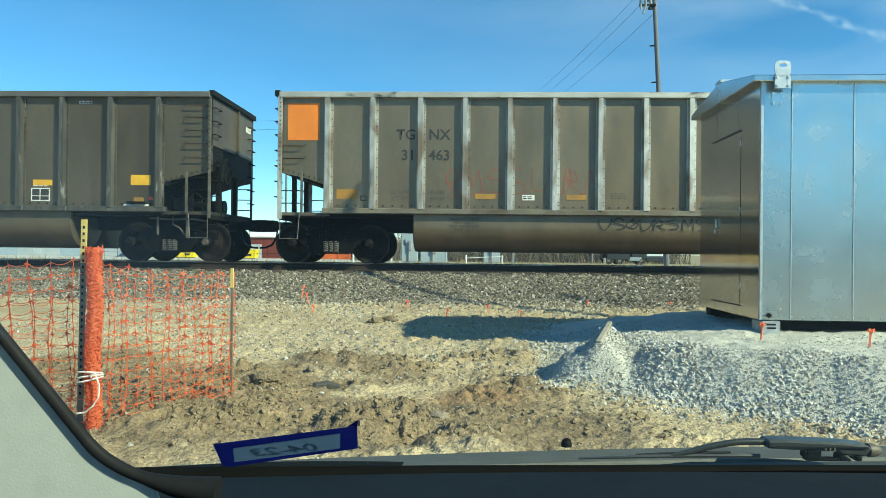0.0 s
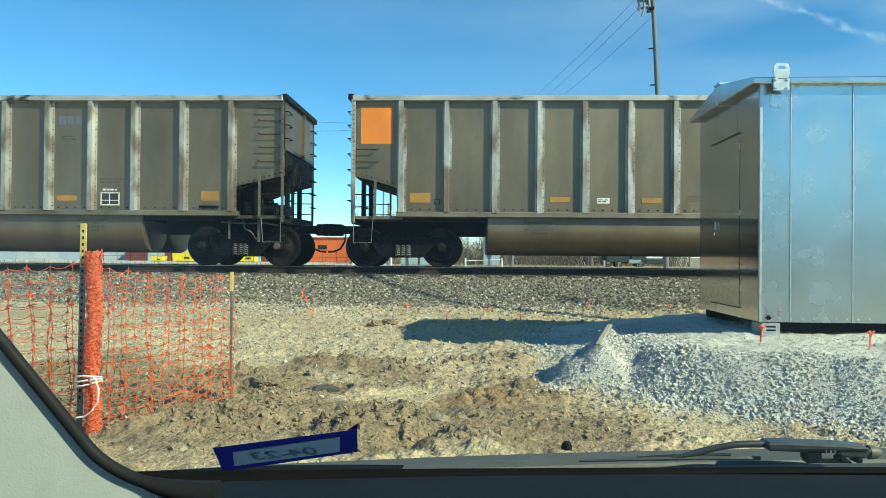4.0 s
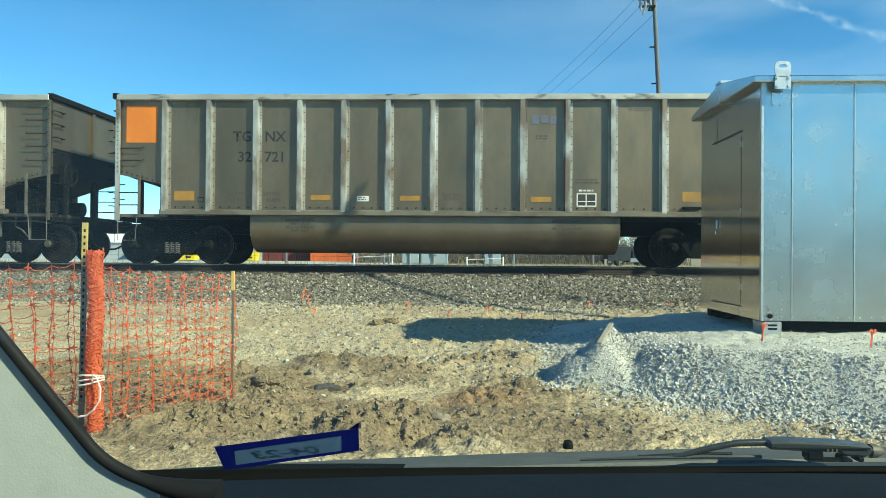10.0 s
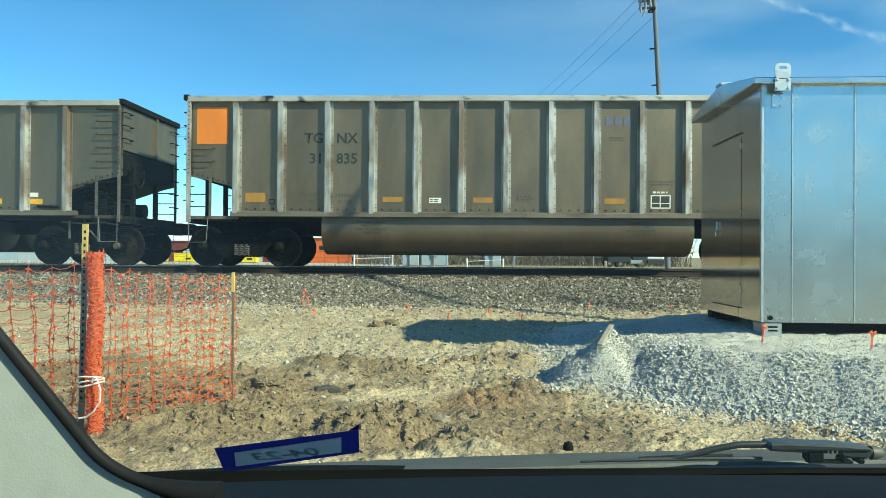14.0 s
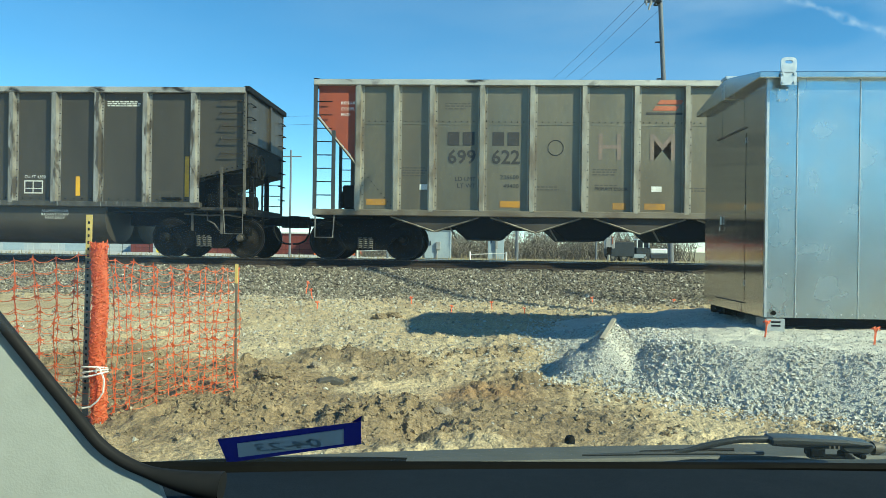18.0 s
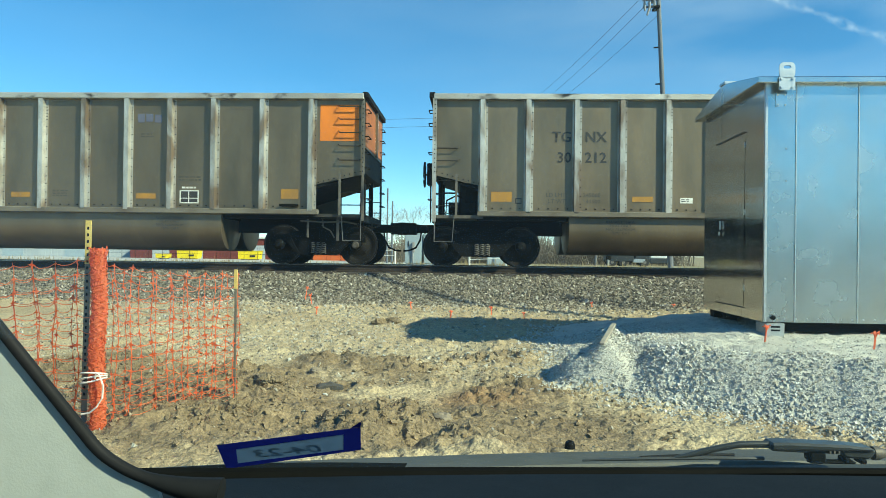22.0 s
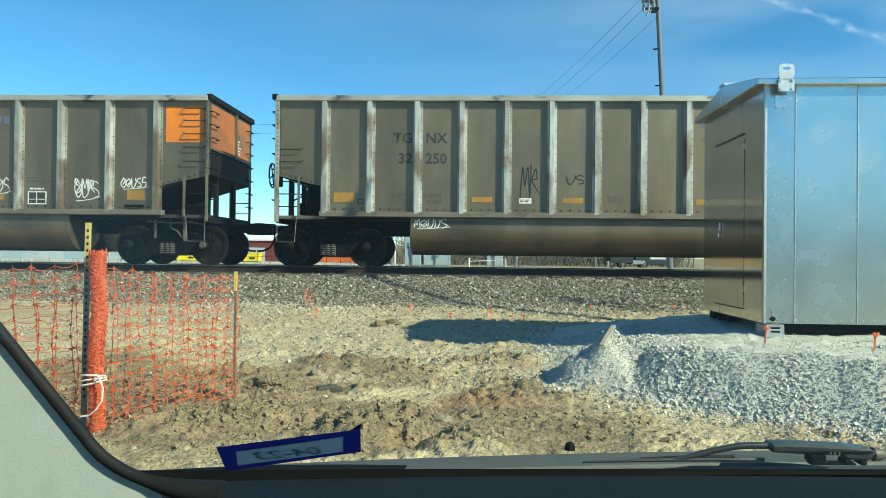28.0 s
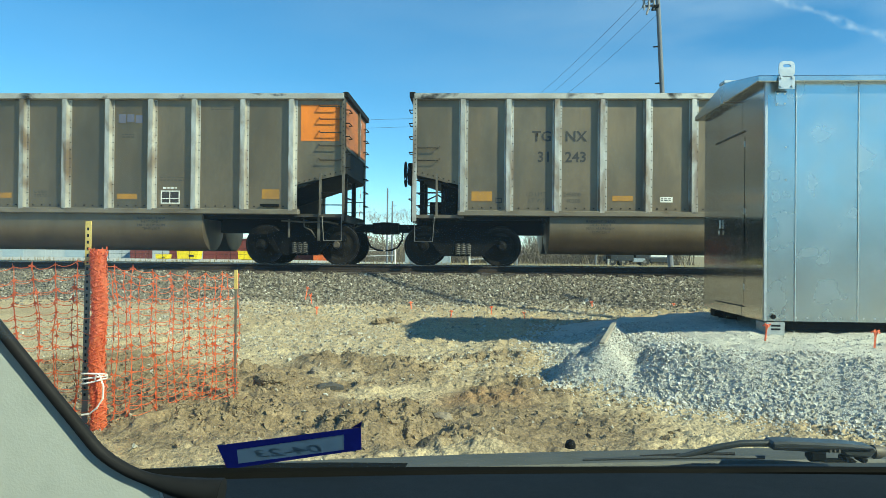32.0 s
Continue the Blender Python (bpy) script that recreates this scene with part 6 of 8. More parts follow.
def fence():
    rng = random.Random(5)
        # the steel post
    zb = -0.1
    post = thing("fence_post", "steel fence post with yellow tip and holes", "fence post", pose(POST.x - 0.085, POST.y, zb, 0, 0.6, 0))
    bm = bmesh.new()
    extrude(bm, [(-0.022, 0.0), (0.022, 0.0), (0.022, 0.006), (0.006, 0.008), (0.004, 0.04), (-0.004, 0.04), (-0.006, 0.008), (-0.022, 0.006)], "z", 0, 1.4)
    part("shaft", bm, STAKE, post)
    bm = bmesh.new()
    extrude(bm, [(-0.023, -0.001), (0.023, -0.001), (0.023, 0.007), (-0.023, 0.007)], "z", 1.34, 1.67)
    part("yellow_tip", bm, STAKEYEL, post)
    for k in range(26):
        z = 0.35 + k * 0.05
        part("hole", bmb((-0.007, 0.007, -0.004, -0.0005, z, z + 0.022)), RUBBER, post)
    # second stake
    zs = -0.1
    st = thing("fence_stake", "thin dark steel stake with tan tip", "fence stake", pose(STAKE_XY.x, STAKE_XY.y, zs))
    part("shaft", bmb((-0.009, 0.009, -0.009, 0.009, 0.0, 1.14)), STAKE, st)
    part("tan_tip", bmb((-0.012, 0.012, -0.011, 0.011, 1.12, 1.29)), STAKEYEL, st)
    # rolled-up netting round the post
    roll = thing("netting_roll", "rolled bundle of bright orange safety netting tied with twine", "safety netting", pose(POST.x + 0.035, POST.y - 0.03, zb))
    bm = bmesh.new()
    n, mlev = 30, 90
    rings = []
    for j in range(mlev + 1):
        z = 0.02 + 1.44 * j / mlev
        ring = []
        for k in range(n):
            a = 2 * math.pi * k / n
            r = 0.05 + 0.004 * math.sin(4 * a + j * 0.13) + 0.0035 * math.sin(j * 2.3 + 2.6 * math.sin(a * 5 + j * 0.09)) + rng.uniform(-0.005, 0.005)
            ring.append(bm.verts.new((r * math.cos(a) + 0.01 * math.sin(j * 0.12), r * math.sin(a), z)))
        rings.append(ring)
    for A, B in zip(rings, rings[1:]):
        for k in range(n):
            bm.faces.new((A[k], A[(k + 1) % n], B[(k + 1) % n], B[k]))
    bm.faces.new(rings[0][::-1])
    bm.faces.new(rings[-1])
    part("rolled_net", bm, NET, roll)
    # the outer turns of the net: wavy strands round the bundle, with flat lumps where they cross
    bm = bmesh.new()
    for j in range(58):
        z0, ph = 0.03 + 1.43 * j / 58, rng.uniform(0, 6.28)
        pts = []
        for k in range(22):
            a = 2 * math.pi * k / 22
            r = 0.057 + 0.005 * math.sin(3 * a + ph) + rng.uniform(-0.003, 0.003)
            pts.append((r * math.cos(a) + 0.01 * math.sin(z0 * 7.5), r * math.sin(a), z0 + 0.011 * math.sin(4 * a + ph) + rng.uniform(-0.004, 0.004)))
        tube(bm, pts, 0.0036, 4, True)
    tagged(part("wound_strands", bm, NET, roll), kind="stuff")
    bm = bmesh.new()
    for k in range(260):
        a, z = rng.uniform(0, 6.28), rng.uniform(0.04, 1.47)
        c, u, w = Vector((math.cos(a), math.sin(a), 0)), Vector((-math.sin(a), math.cos(a), 0)), Vector((0, 0, 1))
        p = c * rng.uniform(0.056, 0.061) + w * z
        m, h = rng.uniform(0.007, 0.013), rng.uniform(0.012, 0.022)
        tilt = c * rng.uniform(-0.004, 0.004)
        bm.faces.new([bm.verts.new(v) for v in (p - u * m, p - w * h + tilt, p + u * m, p + w * h - tilt)])
    tagged(part("loose_strands", bm, NET, roll), kind="stuff")
    bm = bmesh.new()
    for k in range(34):
        a, z = rng.uniform(0, 6.28), rng.uniform(0.05, 1.48) if k > 10 else rng.uniform(1.42, 1.47)
        p = Vector((0.056 * math.cos(a), 0.056 * math.sin(a), z))
        q = p + Vector((0.012 * math.cos(a) + rng.uniform(-0.012, 0.012), 0.012 * math.sin(a) + rng.uniform(-0.012, 0.012), rng.uniform(-0.03, 0.03)))
        tube(bm, [p, (p + q) / 2 + Vector((0, 0, 0.01)), q], 0.005, 4)
    tagged(part("loose_strands", bm, NET, roll), kind="stuff")
    bm = bmesh.new()
    for dz in (0.0, 0.022, 0.05):
        tube(bm, [((0.088 + 0.006 * math.sin(3 * a)) * math.cos(a) - 0.03, (0.088) * math.sin(a), 0.47 + dz + 0.02 * math.cos(a + dz * 30)) for a in [2 * math.pi * k / 20 for k in range(20)]], 0.007, 5, True)
    tube(bm, [(0.03, -0.09, 0.5), (0.045, -0.1, 0.545), (0.07, -0.1, 0.53), (0.1, -0.1, 0.45), (0.095, -0.1, 0.36), (0.05, -0.1, 0.29), (-0.01, -0.09, 0.245), (-0.07, -0.09, 0.235)], 0.007, 5)
    part("twine", bm, TWINE, roll, "white twine knotted round the roll")

    def netting(label, a, b, top, low, cols, rows, seed, bunch, wide=1.0, off=0.0, start=0.0):
        """A sheet of oval-holed net hung from a to b: ribbons down, thin strands across, a flat lump at each crossing.
        top and low give the edges' heights along it; bunch crowds the rows towards the foot."""
        rg = random.Random(seed)
        e = thing("safety_netting", label, "safety netting")
        along = (b - a).normalized()
        P = [[None] * (cols + 1) for r in range(rows + 1)]
        for i in range(cols + 1):
            u = min(1.0, start + i / cols * (1 - start) * 1.0)
            lo, hi = low(u), top(u)
            lean, bow = rg.uniform(-0.03, 0.03), rg.uniform(-0.025, 0.025)
            for j in range(rows + 1):
                v = j / rows
                g = v ** bunch
                s = lean * (1 - v) + bow * math.sin(3.1 * v) + 0.012 * math.sin(9 * v + i * 1.7) + rg.uniform(-0.006, 0.006)
                x = a.x + (b.x - a.x) * u + along.x * s
                y = a.y + (b.y - a.y) * u + along.y * s + off + 0.03 * math.sin(5 * u + 3 * v) + 0.05 * (1 - g) * math.sin(9 * u + seed)
                P[j][i] = Vector((x, y, lo + (hi - lo) * g - 0.025 * math.sin(3.1 * u + 5 * v) * (1 - g * g) + rg.uniform(-0.009, 0.009)))
        for j in range(rows + 1):
            bm = bmesh.new()
            pts = []
            for i in range(cols + 1):
                pts.append(P[j][i])
                if i < cols:
                    d = Vector((rg.uniform(-0.01, 0.01), rg.uniform(-0.01, 0.01), -0.016 + rg.uniform(-0.016, 0.008)))
                    pts.append(P[j][i].lerp(P[j][i + 1], 0.33) + d)
                    pts.append(P[j][i].lerp(P[j][i + 1], 0.67) + d)
            tube(bm, pts, 0.0016 + 0.001 * wide, 4)
            part("cross_strand", bm, NET, e)
        for i in range(cols + 1):
            bm = bmesh.new()
            L, R = [], []
            for j in range(rows * 3 + 1):
                k, f = min(rows - 1, j // 3), (j % 3) / 3 if j < rows * 3 else 1.0
                p = P[k][i].lerp(P[k + 1][i], f) + along.to_3d() * (rg.uniform(-0.004, 0.004) if j % 3 else 0)
                w = (0.0032 if j % 3 else 0.005) * rg.uniform(0.8, 1.2) * (0.4 + 0.6 * wide)
                L.append(bm.verts.new(p + Vector((-along.x * w, -along.y * w - 0.003, 0))))
                R.append(bm.verts.new(p + Vector((along.x * w, along.y * w - 0.003, 0))))
            for j in range(len(L) - 1):
                bm.faces.new((L[j], R[j], R[j + 1], L[j + 1]))
            # the four-pointed web where the strands cross, each turned its own way
            for j in range(rows + 1):
                turn, size = rg.uniform(-0.7, 0.7), rg.uniform(0.75, 1.25) * (0.35 + 0.65 * wide)
                cs, sn = math.cos(turn), math.sin(turn)
                u = Vector((along.x * cs - along.y * sn, along.x * sn + along.y * cs, rg.uniform(-0.35, 0.15)))
                up = Vector((rg.uniform(-0.2, 0.2), rg.uniform(-0.35, 0.35), 1))
                mid = P[j][i] + Vector((0, -0.006, 0))
                hub = bm.verts.new(mid)
                rim = []
                for k in range(8):
                    q = (0.027, 0.009)[k % 2] * size * rg.uniform(0.8, 1.2)
                    rim.append(bm.verts.new(mid + u * math.cos(k * math.pi / 4) * q + up * math.sin(k * math.pi / 4) * q * 1.1))
                for k in range(8):
                    bm.faces.new((hub, rim[k], rim[(k + 1) % 8]))
            bmesh.ops.solidify(bm, geom=bm.faces[:], thickness=0.003)
            part("vertical_strand", bm, NET, e)

    def foot(u):
        return -0.06 + 0.13 * smooth01(np.float64(u / 0.75))

    netting("orange plastic safety netting hung between post and stake", POST, STAKE_XY, lambda u: 1.25 - 0.1 * u - 0.03 * math.sin(math.pi * u), lambda u: float(foot(u)), 8, 14, 3, 1.22, 0.9)
    netting("second fold of orange safety netting behind the first", POST, STAKE_XY, lambda u: 1.2 - 0.05 * u - 0.05 * math.sin(math.pi * u), lambda u: float(foot(u)) + 0.03, 9, 15, 13, 1.35, 0.7, 0.07, 0.06)
    far = Vector((-4.9, 5.2))
    netting("sagging orange plastic safety netting hung from the post", POST, far, lambda u: 1.29 - 0.12 * u - 0.05 * math.sin(math.pi * u), lambda u: 0.0, 13, 13, 4, 1.1, 1.0)
    netting("second fold of orange safety netting behind the first", POST, far, lambda u: 1.2 - 0.08 * u - 0.08 * math.sin(math.pi * u), lambda u: 0.03, 13, 14, 14, 1.2, 0.75, 0.1, 0.04)


def marker_flags():
    """Small orange marker stakes in the ground."""
    spots = [(-3.04, 12.95), (-3.72, 14.79), (-1.4, 13.74), (-0.61, 12.85), (0.12, 13.14), (0.69, 12.82), (2.11, 14.42), (2.9, 7.7), (3.66, 7.05), (-3.4, 14.1), (3.68, 14.48)]
    for i, (x, y) in enumerate(spots):
        z = float(height(np.array([x]), np.array([y]))[0])
        s = (0.8, 1.5, 0.9, 0.75, 0.85, 0.7, 0.7, 1.0, 1.0, 1.3, 0.6)[i]
        f = thing("marker_flag", "small fluorescent orange marker stake in the ground", "marker stake", pose(x, y, z - 0.02, 6 * math.sin(i), 12 * math.sin(i * 2.3), 20 * i), "orange marker stakes")
        part("stick", bmb((-0.008, 0.008, -0.006, 0.006, 0, 0.16 * s)), FLAGMAT, f)
        bm = bmesh.new()
        for k in range(5):
            a = k * 1.25
            tube(bm, [(0, 0, 0.14 * s), (0.02 * math.cos(a), 0.02 * math.sin(a), 0.19 * s), (0.04 * math.cos(a), 0.03 * math.sin(a), (0.17 + 0.03 * (k % 2)) * s)], 0.008, 4)
        part("ribbon", bm, FLAGMAT, f)


def ground_litter():
    """Single rocks, a dark scrap and a splinter of wood lying about."""
    rng = random.Random(21)
    for name, label, cat, x, y, r, mat in (
            ("rock", "pale flat rock lying on the earth", "rock", -1.95, 10.6, 0.08, STONE_PALE),
            ("dirt_lump", "dark lump of churned dirt on the earth", "dirt lump", -1.75, 12.0, 0.11, MUD),
            ("dirt_lump", "dark lump of churned dirt on the earth", "dirt lump", -1.55, 12.2, 0.12, MUD),
            ("rock", "pale flat rock lying on the earth", "rock", -1.86, 7.9, 0.06, STONE_PALE),
            ("rock", "grey rock lying in the mud", "rock", -0.33, 5.75, 0.07, STONE_PALE),
            ("dirt_lump", "dark lump of churned dirt on the earth", "dirt lump", -0.45, 5.9, 0.09, MUD),
            ("dirt_lump", "dark lump of churned dirt on the earth", "dirt lump", -2.05, 6.75, 0.1, MUD),
            ("rock", "pale flat rock lying on the earth", "rock", 0.35, 8.6, 0.05, STONE_PALE)):
        z = float(height(np.array([x]), np.array([y]))[0])
        bm = bmesh.new()
        bmesh.ops.create_icosphere(bm, subdivisions=3, radius=r)
        for v in bm.verts:
            v.co = Vector((v.co.x * 1.3, v.co.y, v.co.z * 0.6)) * (1 + 0.35 * noise.noise(v.co / r * 1.3 + Vector((x, y, 0))) + 0.22 * noise.noise(v.co / r * 4.0 + Vector((x, y, 5))) + rng.uniform(-0.06, 0.06))
        ob = part(name, bm, mat)
        ob.matrix_basis = pose(x, y, z + 0.25 * r, 0, 0, rng.uniform(0, 180))
        tagged(ob, label, cat)
    x, y = -1.5, 6.95
    z = float(height(np.array([x]), np.array([y]))[0])
    bm = bmesh.new()
    extrude(bm, [(-0.13, 0.0), (0.12, -0.01), (0.14, 0.02), (0.02, 0.05), (-0.1, 0.03)], "y", -0.05, 0.05)
    ob = part("dark_scrap", bm, surf("dusty_rubber", (0.09, 0.08, 0.065), (0.05, 0.046, 0.04), 14, 0.85, 0, 0.3, 40), bevel=0.006)
    ob.matrix_basis = pose(x, y, z + 0.015, 8, 4, 20)
    tagged(ob, "dark scrap of rubber lying on the mud", "scrap")
    a, b = Vector((1.2, 7.5, 0)), Vector((1.42, 8.1, 0))
    for v in (a, b):
        v.z = float(height(np.array([v.x]), np.array([v.y]))[0]) + 0.045
    b.z += 0.03
    d = b - a
    ob = part("wood_splinter", bmb((-0.34, 0.34, -0.026, 0.026, -0.012, 0.012)), surf("bleached_wood", (0.36, 0.32, 0.25), (0.28, 0.25, 0.2), 9, 0.8), bevel=0.004)
    ob.matrix_basis = pose(*((a + b) / 2), 0, -math.degrees(math.atan2(d.z, d.xy.length)), math.degrees(math.atan2(d.y, d.x)))
    tagged(ob, "bleached splinter of wood on the gravel heap", "wood scrap")


# ---------------------------------------------------------------- beyond the track
def utility_pole():
    e = thing("utility_pole", "tall weathered wooden utility pole with crossarm and transformer", "utility pole", pose(9.05, 36, 0.6, 0, -3.2, 0))
    part("shaft", bmt([(0, 0, 0), (0, 0, 7), (0.02, 0, 14.6)], [0.14, 0.12, 0.1], 12), POLEWOOD, e, smooth=True)
    part("crossarm", bmb((-0.06, 0.06, -1.2, 1.2, 13.6, 13.72)), POLEWOOD, e)
    for z in (13.0, 13.35):
        part("side_arm", bmb((-0.75, 0, -0.05, 0.05, z, z + 0.1)), POLEWOOD, e)
        for k in range(3):
            part("insulator", bmt([(-0.2 - k * 0.24, -0.08, z - 0.16), (-0.2 - k * 0.24, -0.08, z + 0.22)], [0.04, 0.07], 8), PORCELAIN, e)
    part("cutout_switch", bmt([(-0.6, -0.15, 12.6), (-0.45, -0.15, 13.0)], 0.05, 8), PORCELAIN, e)
    for y in (-1.1, -0.5, 0.5, 1.1):
        part("insulator", bmt([(0, y, 13.72), (0, y, 13.95)], [0.06, 0.03], 8), PORCELAIN, e)
    part("bracket", bmb((-0.25, 0.0, -0.3, 0.3, 12.9, 13.0)), BRAKE, e)
    for z in (11.0, 9.2):
        part("conduit_clamp", bmb((-0.32, -0.1, -0.03, 0.03, z, z + 0.06)), BRAKE, e)


def wires():
    pole = Vector((8.2, 36, 14.2))
    # lines that leave the pole into the distance
    for i, (dx, dz) in enumerate(((-0.4, 0.2), (0.0, 0.0), (0.1, -1.0))):
        p0, p1 = pole + Vector((dx, 0, dz)), Vector((1.65 + 0.95 * i, 61.9, 12.75))
        pts = [p0.lerp(p1, k / 24) + Vector((0, 0, -0.35 * 4 * (k / 24) * (1 - k / 24))) for k in range(25)]
        tagged(part("power_line", bmt(pts, 0.01, 4), CABLE), "black overhead power line slung between poles", "power line", "overhead lines")
    s = thing("street_light_pole", "grey utility pole with crossarms, transformer and street light", "utility pole", pose(2.6, 62, 0.3))
    part("shaft", bmt([(0, 0, -0.3), (0, 0, 12.9)], [0.15, 0.11], 10), POLEWOOD, s)
    for z in (12.3, 11.7):
        part("crossarm", bmb((-1.05, 1.05, -0.16, -0.06, z, z + 0.12)), POLEWOOD, s)
        for x in (-0.95, -0.45, 0.45, 0.95):
            part("insulator", bmt([(x, -0.11, z + 0.12), (x, -0.11, z + 0.32)], [0.05, 0.03], 6), PORCELAIN, s)
    for x0 in (-0.6, 0.6):
        part("arm_brace", bmt([(x0, -0.11, 11.7), (0, -0.11, 11.2)], 0.025, 4), POLEWOOD, s)
    part("transformer", bmt([(0.35, -0.15, 10.6), (0.35, -0.15, 11.5)], 0.22, 12), PORCELAIN, s, "grey pole transformer")
    part("lamp_arm", bmt([(0, -0.1, 6.6), (0.7, -0.1, 7.05), (1.7, -0.1, 7.2)], 0.035, 6), GALV, s)
    part("lamp_head", bmt([(1.6, -0.1, 7.2), (2.05, -0.1, 7.17)], [0.08, 0.11], 8), GALV, s)
    for x in (-90, 60):
        p = thing("distant_pole", "tall grey wooden line pole far behind the track", "utility pole", pose(x, 95, 0), "distant poles")
        part("shaft", bmt([(0, 0, -0.2), (0, 0, 22)], [0.2, 0.14], 8), POLEWOOD, p)
        part("crossarm", bmb((-0.1, 0.1, -1.5, 1.5, 16.9 if x < 0 else 20.9, 17.1 if x < 0 else 21.1)), POLEWOOD, p)
        part("crossarm", bmb((-0.1, 0.1, -1.5, 1.5, 15.5 if x < 0 else 20.1, 15.7 if x < 0 else 20.3)), POLEWOOD, p)
    for z0, z1 in ((17.0, 21.0), (15.6, 20.2)):
        p0, p1 = Vector((-90, 95, z0)), Vector((60, 95, z1))
        pts = [p0.lerp(p1, k / 24) for k in range(25)]
        tagged(part("power_line", bmt(pts, 0.016, 4), CABLE), "black overhead power line far behind the track", "power line", "overhead lines")


def bare_tree(x, y, h, seed):
    rng = random.Random(seed)
    z = float(height(np.array([x]), np.array([y]))[0])
    e = thing("bare_tree", "leafless grey winter tree with fine branching twigs", "tree", pose(x, y, z - 0.1), "bare trees")
    tr, cr = bmesh.new(), bmesh.new()
    tube(tr, [(0, 0, 0), (0.1, 0, h * 0.2), (0.05, 0.05, h * 0.42)], [0.22, 0.17, 0.12], 7)

    def grow(p, d, l, r, depth):
        q = p + d * l
        tube(cr if depth else tr, [p, p.lerp(q, 0.5) + Vector((rng.uniform(-1, 1), rng.uniform(-1, 1), 0)) * l * 0.06, q], [0.7 * r, 0.55 * r, 0.4 * r], 4 if depth else 6)
        if depth >= 4:
            return
        for k in range(3 if depth else 4):
            nd = (d + Vector((rng.uniform(-0.8, 0.8), rng.uniform(-0.8, 0.8), rng.uniform(-0.1, 0.5)))).normalized()
            grow(p.lerp(q, rng.uniform(0.55, 1.0)), nd, l * rng.uniform(0.55, 0.8), max(0.014, r * 0.55), depth + 1)

    for k in range(5):
        a = k * 1.3 + rng.uniform(-0.3, 0.3)
        grow(Vector((0.05, 0.05, h * rng.uniform(0.25, 0.42))), Vector((math.cos(a) * 0.7, math.sin(a) * 0.7, 1)).normalized(), h * 0.24, 0.08, 0)
    part("trunk", tr, BARK, e, smooth=True)
    part("crown", cr, BARK, e)


def thicket():
    rng = random.Random(12)
    bm = bmesh.new()
    for k in range(2900):
        x = rng.uniform(-20, 30)
        y = rng.uniform(104, 128)
        h = rng.uniform(2.0, 6.4) * (0.75 + 0.25 * math.sin(x * 0.9))
        p = Vector((x, y, -0.1))
        d = Vector((rng.uniform(-0.5, 0.5), rng.uniform(-0.4, 0.4), 1)).normalized()
        q = p + d * h
        tube(bm, [p, q], [0.05, 0.02], 3)
        for j in range(3):
            s = p.lerp(q, rng.uniform(0.3, 0.9))
            tube(bm, [s, s + Vector((rng.uniform(-1, 1), rng.uniform(-1, 1), rng.uniform(0, 1))) * 1.2], [0.035, 0.015], 3)
    tagged(part("brush_thicket", bm, BRUSH), "tangled leafless brush along a far field edge", "brush", kind="stuff")
    # the hedge across the road, mirrored in the shelter's wall
    bm = bmesh.new()
    for k in range(2200):
        p = Vector((rng.uniform(-30, 90), rng.uniform(-64, -52), -0.1))
        q = p + Vector((rng.uniform(-0.5, 0.5), rng.uniform(-0.4, 0.4), 1)) * rng.uniform(2.2, 6.0)
        tube(bm, [p, q], [0.14, 0.05], 3)
        for j in range(3):
            s = p.lerp(q, rng.uniform(0.2, 0.9))
            tube(bm, [s, s + Vector((rng.uniform(-1, 1), rng.uniform(-1, 1), rng.uniform(0, 1))) * 1.6], [0.1, 0.04], 3)
    tagged(part("brush_thicket", bm, BRUSH), "tall leafless hedge across the road", "brush", kind="stuff")
    bm = bmesh.new()
    for k in range(2600):
        x, y = rng.uniform(-30, 40), rng.uniform(24, 44)
        z = 0.68
        h = rng.uniform(0.1, 0.4)
        w = 0.02
        bm.faces.new([bm.verts.new(t) for t in ((x - w, y, z), (x + w, y, z), (x + rng.uniform(-0.1, 0.1), y, z + h))])
    tagged(part("dry_grass", bm, DRYGRASS), "dry straw-coloured grass beyond the track", "grass", kind="stuff")


def building(name, label, x0, x1, y, depth, z0, h, wall, roof_mat, bays, trim=0.25):
    e = thing(name, label, "building", pose(x0, y, z0))
    w = x1 - x0
    part("wall", bmb((0, w, 0, 0.2, 0, h)), wall, e)
    part("wall", bmb((0, w, depth - 0.2, depth, 0, h)), wall, e)
    part("wall", bmb((0, 0.2, 0.2, depth - 0.2, 0, h)), wall, e)
    part("wall", bmb((w - 0.2, w, 0.2, depth - 0.2, 0, h)), wall, e)
    part("roof", bmb((-0.3, w + 0.3, -0.3, depth + 0.3, h, h + trim)), roof_mat, e)
    for a, b, za, zb, mat in bays:
        part("door" if za == 0 else "window", bmb((a, b, -0.06, 0.02, za, zb)), mat, e)
    n = int(w / 1.2)
    for k in range(n):
        part("wall_rib", bmb((0.6 + k * 1.2, 0.66 + k * 1.2, -0.04, 0.001, 0, h)), wall, e)
    return e


